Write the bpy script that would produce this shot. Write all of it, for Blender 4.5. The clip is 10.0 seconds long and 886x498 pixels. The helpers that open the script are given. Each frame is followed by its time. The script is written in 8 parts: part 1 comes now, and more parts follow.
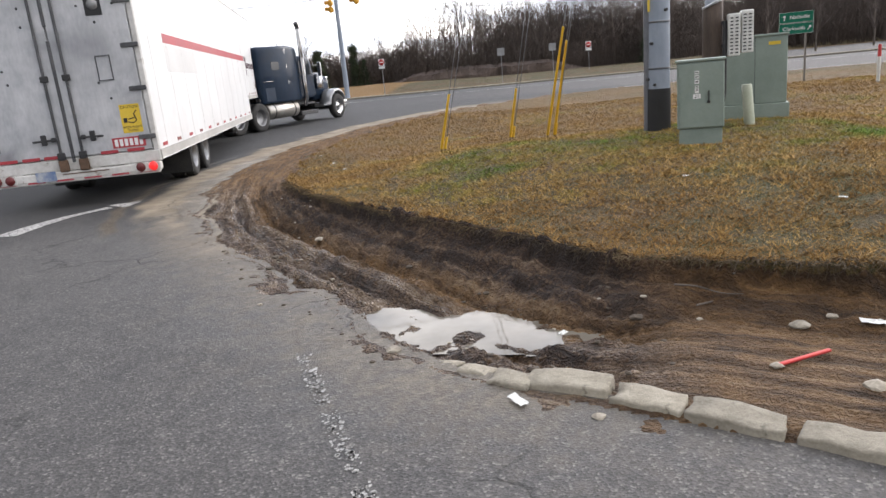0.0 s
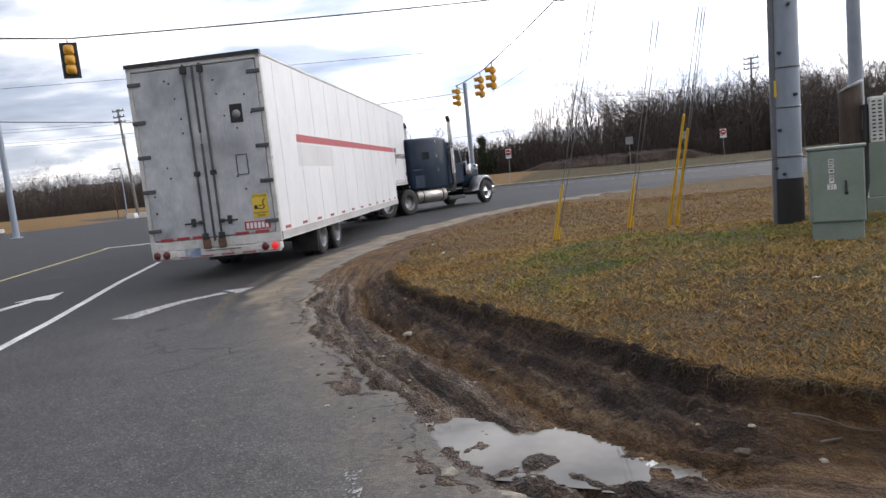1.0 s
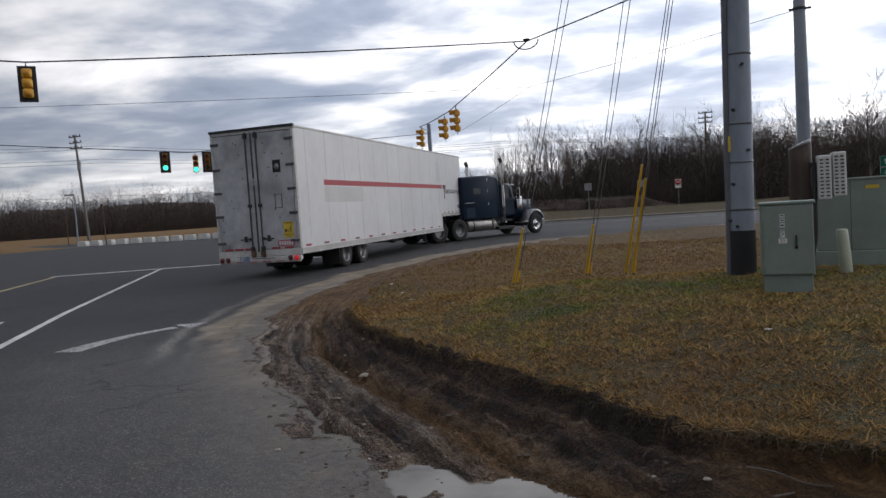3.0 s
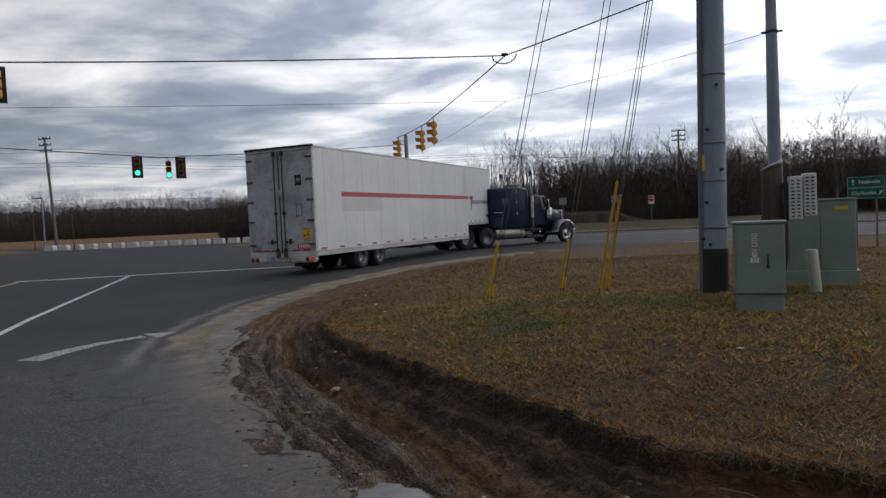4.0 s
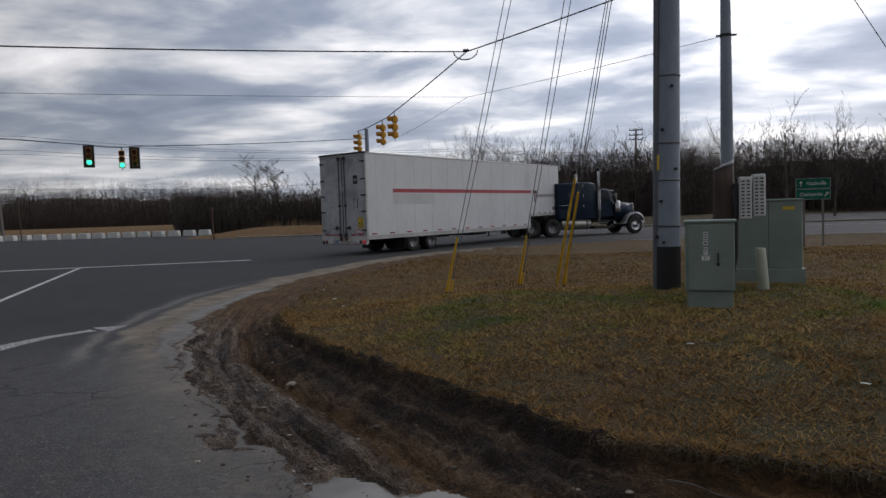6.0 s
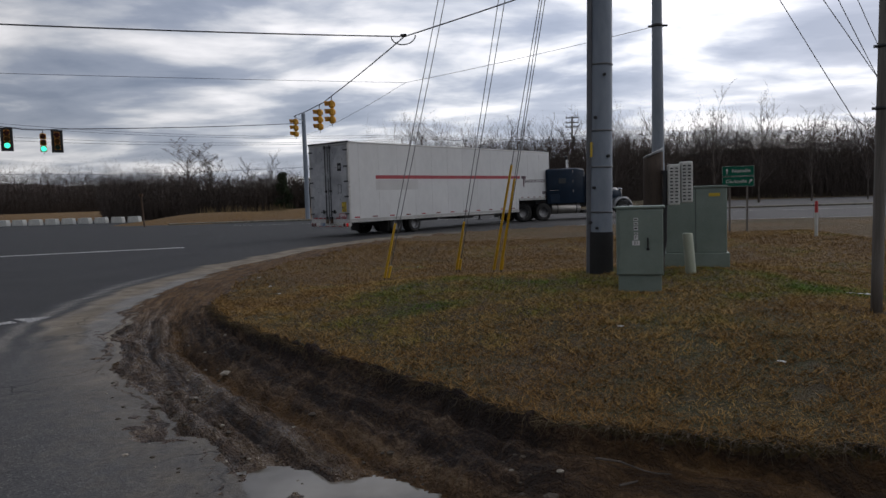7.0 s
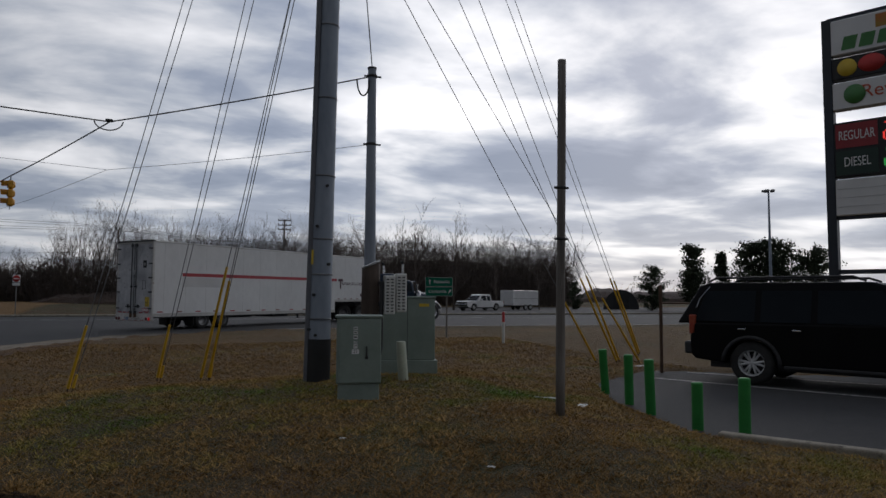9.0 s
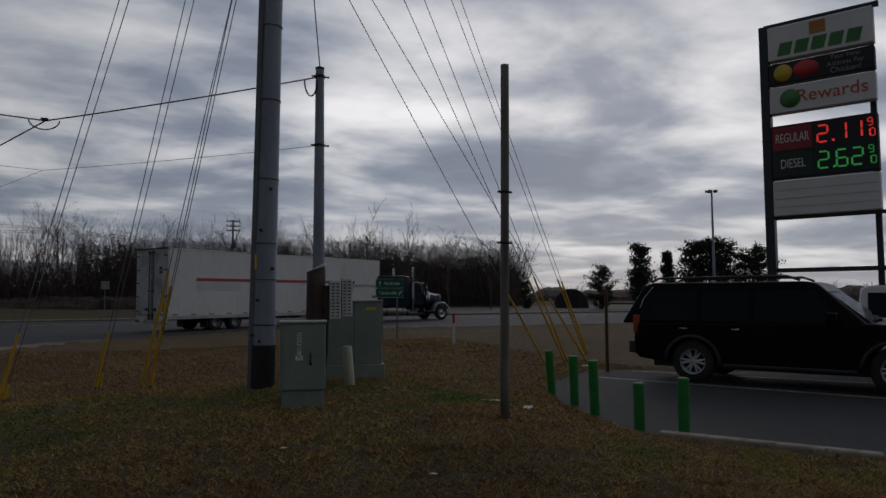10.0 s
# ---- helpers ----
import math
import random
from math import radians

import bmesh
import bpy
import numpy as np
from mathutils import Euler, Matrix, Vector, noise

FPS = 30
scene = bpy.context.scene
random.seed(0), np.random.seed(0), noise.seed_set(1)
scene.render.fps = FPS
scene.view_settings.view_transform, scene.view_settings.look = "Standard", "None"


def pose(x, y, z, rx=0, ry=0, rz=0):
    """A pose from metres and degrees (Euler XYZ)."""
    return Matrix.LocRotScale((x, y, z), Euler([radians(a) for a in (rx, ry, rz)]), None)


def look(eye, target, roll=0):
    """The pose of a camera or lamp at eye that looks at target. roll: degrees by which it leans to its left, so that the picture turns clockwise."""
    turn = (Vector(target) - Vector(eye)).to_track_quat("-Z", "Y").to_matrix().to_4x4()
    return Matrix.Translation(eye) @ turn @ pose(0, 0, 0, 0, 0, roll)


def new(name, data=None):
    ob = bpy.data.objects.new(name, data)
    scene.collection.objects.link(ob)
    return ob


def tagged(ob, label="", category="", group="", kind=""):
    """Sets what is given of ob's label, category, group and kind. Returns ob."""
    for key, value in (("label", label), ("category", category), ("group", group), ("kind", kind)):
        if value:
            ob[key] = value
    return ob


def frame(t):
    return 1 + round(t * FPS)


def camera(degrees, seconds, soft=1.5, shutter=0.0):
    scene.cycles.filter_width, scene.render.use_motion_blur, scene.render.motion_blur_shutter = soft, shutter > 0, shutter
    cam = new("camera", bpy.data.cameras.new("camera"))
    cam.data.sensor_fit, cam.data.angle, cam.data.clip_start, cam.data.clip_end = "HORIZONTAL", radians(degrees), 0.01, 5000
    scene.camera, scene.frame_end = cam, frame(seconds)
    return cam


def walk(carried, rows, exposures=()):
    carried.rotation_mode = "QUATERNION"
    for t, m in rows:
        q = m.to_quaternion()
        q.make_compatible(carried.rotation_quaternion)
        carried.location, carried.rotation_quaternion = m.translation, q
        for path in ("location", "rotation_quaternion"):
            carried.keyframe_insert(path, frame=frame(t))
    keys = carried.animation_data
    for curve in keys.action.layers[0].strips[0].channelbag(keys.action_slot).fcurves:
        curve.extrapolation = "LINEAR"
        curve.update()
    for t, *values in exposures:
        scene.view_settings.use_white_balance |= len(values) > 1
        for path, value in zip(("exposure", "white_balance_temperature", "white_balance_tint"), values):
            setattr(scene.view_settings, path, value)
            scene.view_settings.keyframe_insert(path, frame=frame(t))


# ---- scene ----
cam = camera(65.1, 10.0)
PATH = [
    (0, (1.356, 0.664, 1.549), (0.979, 2.565, 1.055), -5.6),
(0.2, (1.350, 0.795, 1.575), (0.906, 2.694, 1.134), -7.3),
    (0.3, (1.396, 0.846, 1.573), (0.875, 2.740, 1.193), -7.8),
    (0.5, (1.519, 0.972, 1.599), (0.805, 2.817, 1.304), -8.1),
    (1, (1.597, 1.136, 1.538), (0.882, 2.991, 1.323), -5.9),
    (1.5, (1.616, 1.167, 1.512), (0.95, 3.037, 1.266), -5.6),
    (2, (1.592, 1.164, 1.564), (0.964, 3.053, 1.373), -4.3),
    (2.5, (1.587, 1.147, 1.554), (0.969, 3.044, 1.41), -4.0),
    (4, (1.557, 1.215, 1.58), (1.029, 3.142, 1.495), -2.6),
    (4.5, (1.565, 1.212, 1.565), (1.082, 3.151, 1.471), -1.7),
    (5, (1.555, 1.21, 1.567), (1.112, 3.157, 1.461), -1.0),
    (5.2, (1.568, 1.229, 1.562), (1.114, 3.175, 1.461), -1.1),
    (6.5, (1.587, 1.191, 1.588), (1.233, 3.156, 1.472), -2.5),
    (7, (1.609, 1.205, 1.576), (1.363, 3.184, 1.428), -1.8),
    (7.3, (1.537, 1.186, 1.562), (1.359, 3.170, 1.392), -0.3),
    (7.5, (1.433, 1.18, 1.577), (1.297, 3.167, 1.397), -0.0),
    (7.7, (1.358, 1.163, 1.607), (1.359, 3.157, 1.447), -1.2),
    (7.8, (1.362, 1.217, 1.609), (1.489, 3.207, 1.454), -1.4),
    (8, (1.327, 1.152, 1.641), (1.642, 3.124, 1.535), -0.5),
    (8.2, (1.297, 1.216, 1.630), (1.759, 3.160, 1.552), -0.7),
    (8.3, (1.303, 1.228, 1.637), (1.823, 3.157, 1.562), -0.2),
    (8.5, (1.326, 1.196, 1.68), (1.889, 3.114, 1.621), 2.1),
    (8.7, (1.390, 1.263, 1.652), (1.952, 3.182, 1.675), 1.7),
    (9, (1.459, 1.252, 1.64), (2.031, 3.163, 1.775), 0.3),
    (9.5, (1.518, 1.26, 1.662), (2.225, 3.128, 1.764), 0.1),
    (10, (1.556, 1.244, 1.691), (2.257, 3.112, 1.826), -0.3),
]
EXPOSURE = [(0, 1.8, 6850, 14), (0.5, 1.85, 6800, 14), (1, 1.25, 6600, 14), (1.5, 0.95, 6550, 14), (2.5, 0.48, 6500, 14), (4.5, -0.08, 6450, 14), (6.5, -0.18, 6450, 14), (7.5, -0.13, 6500, 14), (8.5, -0.22, 6500, 14), (9, -0.7, 6350, 13), (9.5, -1.12, 6350, 13), (10, -1.32, 6350, 13)]
walk(cam, [(t, look(eye, target, roll)) for t, eye, target, roll in PATH], EXPOSURE)

# ---- world and light: overcast winter afternoon ----
def node(nt, kind, **sets):
    n = nt.nodes.new(kind)
    for k, v in sets.items():
        if k in n.inputs:
            n.inputs[k].default_value = v
    return n


def ramp(nt, stops):
    n = nt.nodes.new("ShaderNodeValToRGB")
    e = n.color_ramp.elements
    while len(e) < len(stops):
        e.new(0.5)
    for i, (p, c) in enumerate(stops):
        e[i].position, e[i].color = p, (*c, 1.0)
    return n


def maths(nt, op, a, b=0.0, c=0.0, clamp=False):
    n = nt.nodes.new("ShaderNodeMath")
    n.operation, n.use_clamp = op, clamp
    for i, v in enumerate((a, b, c)):
        if isinstance(v, (int, float)):
            n.inputs[i].default_value = v
        else:
            nt.links.new(v, n.inputs[i])
    return n.outputs[0]


def mix(nt, f, a, b):
    n = nt.nodes.new("ShaderNodeMix")
    n.data_type = "RGBA"
    for s, v in ((n.inputs[0], f), (n.inputs[6], a), (n.inputs[7], b)):
        if isinstance(v, (int, float)):
            s.default_value = v
        elif isinstance(v, tuple):
            s.default_value = (*v, 1.0)
        else:
            nt.links.new(v, s)
    return n.outputs[2]


def make_world():
    w = bpy.data.worlds.new("overcast_sky")
    w.use_nodes = True
    nt = w.node_tree
    L = nt.links
    nt.nodes.clear()
    out = nt.nodes.new("ShaderNodeOutputWorld")
    bg = nt.nodes.new("ShaderNodeBackground")
    sky = nt.nodes.new("ShaderNodeTexSky")
    sky.sky_type, sky.sun_disc = "NISHITA", False
    sky.sun_elevation, sky.sun_rotation = radians(24), radians(35)
    tc = nt.nodes.new("ShaderNodeTexCoord")
    sep = nt.nodes.new("ShaderNodeSeparateXYZ")
    L.new(tc.outputs["Generated"], sep.inputs[0])
    # cloud layer seen in perspective: divide by the height of the ray
    z = maths(nt, "MAXIMUM", sep.outputs[2], 0.0)
    zz = maths(nt, "ADD", z, 0.11)
    u = maths(nt, "DIVIDE", sep.outputs[0], zz)
    v = maths(nt, "DIVIDE", sep.outputs[1], zz)
    com = nt.nodes.new("ShaderNodeCombineXYZ")
    L.new(u, com.inputs[0]), L.new(v, com.inputs[1])
    mp = nt.nodes.new("ShaderNodeMapping")
    mp.inputs["Rotation"].default_value = (0, 0, radians(-12))
    mp.inputs["Scale"].default_value = (0.92, 1.12, 1.0)
    L.new(com.outputs[0], mp.inputs[0])
    n1 = node(nt, "ShaderNodeTexNoise", Scale=1.2, Detail=9.0, Roughness=0.52, Distortion=0.25)
    n2 = node(nt, "ShaderNodeTexNoise", Scale=0.42, Detail=4.0, Roughness=0.5)
    L.new(mp.outputs[0], n1.inputs[0]), L.new(mp.outputs[0], n2.inputs[0])
    s = maths(nt, "ADD", maths(nt, "MULTIPLY", n1.outputs[0], 0.62), maths(nt, "MULTIPLY", n2.outputs[0], 0.42))
    r = ramp(nt, [(0.41, (0.30, 0.36, 0.47)), (0.48, (0.44, 0.50, 0.61)), (0.52, (0.68, 0.73, 0.80)), (0.565, (1.05, 1.07, 1.09)), (0.65, (1.65, 1.64, 1.62))])
    L.new(s, r.inputs[0])
    # thin bright haze towards the horizon
    hz = nt.nodes.new("ShaderNodeMapRange")
    hz.inputs[1].default_value, hz.inputs[2].default_value = 0.02, 0.16
    hz.inputs[3].default_value, hz.inputs[4].default_value = 0.4, 0.0
    L.new(z, hz.inputs[0])
    col = mix(nt, hz.outputs[0], r.outputs[0], (0.72, 0.77, 0.84))
    # the sun's side of the cloud deck is brighter
    sd = nt.nodes.new("ShaderNodeVectorMath")
    sd.operation = "DOT_PRODUCT"
    sd.inputs[1].default_value = SUN_DIR
    L.new(tc.outputs["Generated"], sd.inputs[0])
    g = nt.nodes.new("ShaderNodeMapRange")
    g.inputs[1].default_value, g.inputs[2].default_value = -0.35, 1.0
    g.inputs[3].default_value, g.inputs[4].default_value = 0.0, 1.0
    L.new(sd.outputs["Value"], g.inputs[0])
    near_sun = maths(nt, "MULTIPLY_ADD", maths(nt, "POWER", g.outputs[0], 1.8), 1.15, 0.38)
    vm = nt.nodes.new("ShaderNodeVectorMath")
    vm.operation = "SCALE"
    L.new(col, vm.inputs[0]), L.new(near_sun, vm.inputs[3])
    skys = nt.nodes.new("ShaderNodeVectorMath")
    skys.operation = "SCALE"
    skys.inputs[3].default_value = 0.10
    L.new(sky.outputs[0], skys.inputs[0])
    fin = mix(nt, 0.9, skys.outputs[0], vm.outputs[0])
    L.new(fin, bg.inputs[0])
    bg.inputs[1].default_value = 0.95
    L.new(bg.outputs[0], out.inputs[0])
    scene.world = w


SUN_AZ, SUN_EL = radians(35), radians(24)
SUN_DIR = (math.sin(SUN_AZ) * math.cos(SUN_EL), math.cos(SUN_AZ) * math.cos(SUN_EL), math.sin(SUN_EL))
make_world()
sun = new("sun", bpy.data.lights.new("sun", "SUN"))
sun.data.energy, sun.data.angle, sun.data.color = 0.5, radians(25), (1.0, 0.96, 0.9)
sun.matrix_world = look((40 * SUN_DIR[0], 40 * SUN_DIR[1], 40 * SUN_DIR[2]), (0, 0, 0))


# ---- materials ----
def material(name):
    m = bpy.data.materials.new(name)
    m.use_nodes = True
    nt = m.node_tree
    return m, nt, nt.nodes["Principled BSDF"]


def coords(nt, scale=1.0, stretch=(1, 1, 1)):
    tc = nt.nodes.new("ShaderNodeTexCoord")
    mp = nt.nodes.new("ShaderNodeMapping")
    mp.inputs["Scale"].default_value = tuple(scale * k for k in stretch)
    nt.links.new(tc.outputs["Object"], mp.inputs[0])
    return mp.outputs[0]


def noise_tex(nt, vec, scale, detail=4.0, rough=0.55, dist=0.0):
    n = node(nt, "ShaderNodeTexNoise", Scale=scale, Detail=detail, Roughness=rough, Distortion=dist)
    nt.links.new(vec, n.inputs["Vector"])
    return n.outputs[0]


def bump(nt, bsdf, height, strength=0.3, dist=0.01):
    b = node(nt, "ShaderNodeBump", Strength=strength, Distance=dist)
    nt.links.new(height, b.inputs["Height"])
    nt.links.new(b.outputs[0], bsdf.inputs["Normal"])


def surf(name, c1, c2, rough=0.6, metal=0.0, big=1.5, fine=25.0, strength=0.15, dist=0.004, stretch=(1, 1, 1), rvar=0.15, spots=None, vary=0.0, coat=0.0):
    """A worn surface: two colours mixed by large stains and fine grain, uneven gloss, slight relief."""
    m, nt, b = material(name)
    v = coords(nt, 1.0, stretch)
    a, f = noise_tex(nt, v, big, 5), noise_tex(nt, v, fine, 6, 0.65)
    k = maths(nt, "ADD", maths(nt, "MULTIPLY", a, 0.65), maths(nt, "MULTIPLY", f, 0.35))
    r = ramp(nt, [(0.36, c1), (0.64, c2)])
    nt.links.new(k, r.inputs[0])
    col = r.outputs[0]
    if spots:
        sp = noise_tex(nt, v, spots[0], 6, 0.7)
        mr = node(nt, "ShaderNodeMapRange")
        mr.inputs[1].default_value, mr.inputs[2].default_value = spots[1], spots[1] + 0.1
        nt.links.new(sp, mr.inputs[0])
        col = mix(nt, mr.outputs[0], col, spots[2])
    if vary:
        oi = nt.nodes.new("ShaderNodeObjectInfo")
        hs = node(nt, "ShaderNodeHueSaturation")
        nt.links.new(maths(nt, "MULTIPLY_ADD", oi.outputs["Random"], vary, 1 - vary / 2), hs.inputs["Value"])
        nt.links.new(col, hs.inputs["Color"])
        col = hs.outputs[0]
    nt.links.new(col, b.inputs["Base Color"])
    nt.links.new(maths(nt, "MULTIPLY_ADD", a, rvar, rough - rvar / 2), b.inputs["Roughness"])
    b.inputs["Metallic"].default_value = metal
    b.inputs["Coat Weight"].default_value = coat
    if strength:
        bump(nt, b, f, strength, dist)
    return m


def glow(name, colour, power):
    m, nt, b = material(name)
    b.inputs["Base Color"].default_value = (*colour, 1)
    b.inputs["Emission Color"].default_value = (*colour, 1)
    b.inputs["Emission Strength"].default_value = power
    b.inputs["Roughness"].default_value = 0.3
    return m


def glass(name, tint=(0.02, 0.025, 0.03), rough=0.04):
    m, nt, b = material(name)
    b.inputs["Base Color"].default_value = (*tint, 1)
    b.inputs["Roughness"].default_value = rough
    b.inputs["IOR"].default_value = 1.5
    b.inputs["Specular IOR Level"].default_value = 0.3
    return m


def asphalt_material():
    m, nt, b = material("asphalt")
    L = nt.links
    v = coords(nt)
    at = nt.nodes.new("ShaderNodeAttribute")
    at.attribute_name = "zones"
    sp = nt.nodes.new("ShaderNodeSeparateColor")
    L.new(at.outputs["Color"], sp.inputs[0])
    big = noise_tex(nt, v, 0.5, 5, 0.6)
    mid = noise_tex(nt, v, 5.0, 5, 0.65)
    vo = node(nt, "ShaderNodeTexVoronoi", Scale=85.0)
    L.new(v, vo.inputs["Vector"])
    grain = noise_tex(nt, v, 85.0, 4, 0.75)
    k = maths(nt, "ADD", maths(nt, "MULTIPLY", big, 0.5), maths(nt, "MULTIPLY", mid, 0.5))
    base = ramp(nt, [(0.35, (0.024, 0.024, 0.026)), (0.65, (0.042, 0.042, 0.043))])
    L.new(k, base.inputs[0])
    # single pale stones of the aggregate
    st = ramp(nt, [(0.55, (0, 0, 0)), (0.68, (1, 1, 1))])
    L.new(grain, st.inputs[0])
    col = mix(nt, maths(nt, "MULTIPLY", st.outputs[0], 0.6), base.outputs[0], (0.15, 0.145, 0.14))
    cellv = ramp(nt, [(0.0, (0.5, 0.5, 0.51)), (0.6, (0.92, 0.92, 0.92)), (0.9, (1.25, 1.24, 1.22)), (1.0, (2.3, 2.27, 2.2))])
    sc = nt.nodes.new("ShaderNodeSeparateColor")
    L.new(vo.outputs["Color"], sc.inputs[0])
    L.new(sc.outputs[0], cellv.inputs[0])
    # older, greyer surface near the corner; on the cross road, painted sky sheen
    old_sheen_k = maths(nt, "MULTIPLY", sp.outputs[2], maths(nt, "MULTIPLY_ADD", mid, 0.9, 0.2), clamp=True)
    col = mix(nt, old_sheen_k, col, (0.105, 0.10, 0.096))
    mul = nt.nodes.new("ShaderNodeMix")
    mul.data_type, mul.blend_type = "RGBA", "MULTIPLY"
    mul.inputs[0].default_value = 0.85
    L.new(col, mul.inputs[6]), L.new(cellv.outputs[0], mul.inputs[7])
    col = mul.outputs[2]
    # film of mud carried off the verge
    filmc = ramp(nt, [(0.38, (0.035, 0.027, 0.02)), (0.5, (0.08, 0.066, 0.05)), (0.62, (0.17, 0.145, 0.115))])
    L.new(noise_tex(nt, v, 16.0, 7, 0.75), filmc.inputs[0])
    film = ramp(nt, [(0.47, (0, 0, 0)), (0.64, (1, 1, 1))])
    L.new(maths(nt, "ADD", maths(nt, "MULTIPLY", noise_tex(nt, v, 7.0, 9, 0.75), 0.62), maths(nt, "MULTIPLY", sp.outputs[1], 0.42)), film.inputs[0])
    col = mix(nt, maths(nt, "MULTIPLY", film.outputs[0], maths(nt, "MULTIPLY", sp.outputs[1], 1.2), clamp=True), col, filmc.outputs[0])
    # tracked sand and dried mud
    dn = ramp(nt, [(0.30, (0, 0, 0)), (0.54, (1, 1, 1))])
    L.new(maths(nt, "ADD", maths(nt, "MULTIPLY", mid, 0.55), maths(nt, "MULTIPLY", sp.outputs[0], 0.42)), dn.inputs[0])
    dust = maths(nt, "MULTIPLY", dn.outputs[0], maths(nt, "MULTIPLY", sp.outputs[0], 1.3), clamp=True)
    sand = ramp(nt, [(0.3, (0.11, 0.085, 0.058)), (0.7, (0.27, 0.225, 0.165))])
    L.new(noise_tex(nt, v, 2.2, 5, 0.6), sand.inputs[0])
    col = mix(nt, dust, col, sand.outputs[0])
    # cracks
    cr = node(nt, "ShaderNodeTexVoronoi", Scale=0.55, Randomness=1.0)
    cr.feature = "DISTANCE_TO_EDGE"
    wob = nt.nodes.new("ShaderNodeVectorMath")
    wob.operation = "MULTIPLY_ADD"
    wn = node(nt, "ShaderNodeTexNoise", Scale=3.0, Detail=5.0)
    L.new(v, wn.inputs["Vector"]), L.new(wn.outputs["Color"], wob.inputs[0])
    wob.inputs[1].default_value = (0.5, 0.5, 0.5)
    L.new(v, wob.inputs[2]), L.new(wob.outputs[0], cr.inputs["Vector"])
    cm = ramp(nt, [(0.0, (1, 1, 1)), (0.012, (0, 0, 0))])
    L.new(cr.outputs["Distance"], cm.inputs[0])
    gate = ramp(nt, [(0.52, (0, 0, 0)), (0.58, (1, 1, 1))])
    L.new(noise_tex(nt, v, 0.35, 2), gate.inputs[0])
    crack = maths(nt, "MULTIPLY", cm.outputs[0], gate.outputs[0])
    col = mix(nt, maths(nt, "MULTIPLY", crack, 0.75), col, (0.025, 0.024, 0.023))
    # tar patches, long and dark, where wheels and oil pass
    stn = ramp(nt, [(0.58, (0, 0, 0)), (0.7, (1, 1, 1))])
    L.new(noise_tex(nt, coords(nt, 0.5, (1.0, 0.25, 1)), 1.6, 4, 0.6), stn.inputs[0])
    col = mix(nt, maths(nt, "MULTIPLY", stn.outputs[0], 0.35), col, (0.04, 0.04, 0.043))
    L.new(col, b.inputs["Base Color"])
    wet = sp.outputs[1]
    L.new(maths(nt, "SUBTRACT", maths(nt, "MULTIPLY_ADD", mid, 0.2, 0.74), maths(nt, "MULTIPLY", wet, 0.42)), b.inputs["Roughness"])
    b.inputs["Specular IOR Level"].default_value = 0.32
    hgt = maths(nt, "ADD", maths(nt, "MULTIPLY", vo.outputs["Distance"], 0.8), maths(nt, "ADD", grain, maths(nt, "MULTIPLY", crack, -2.0)))
    bump(nt, b, hgt, 0.6, 0.006)
    return m


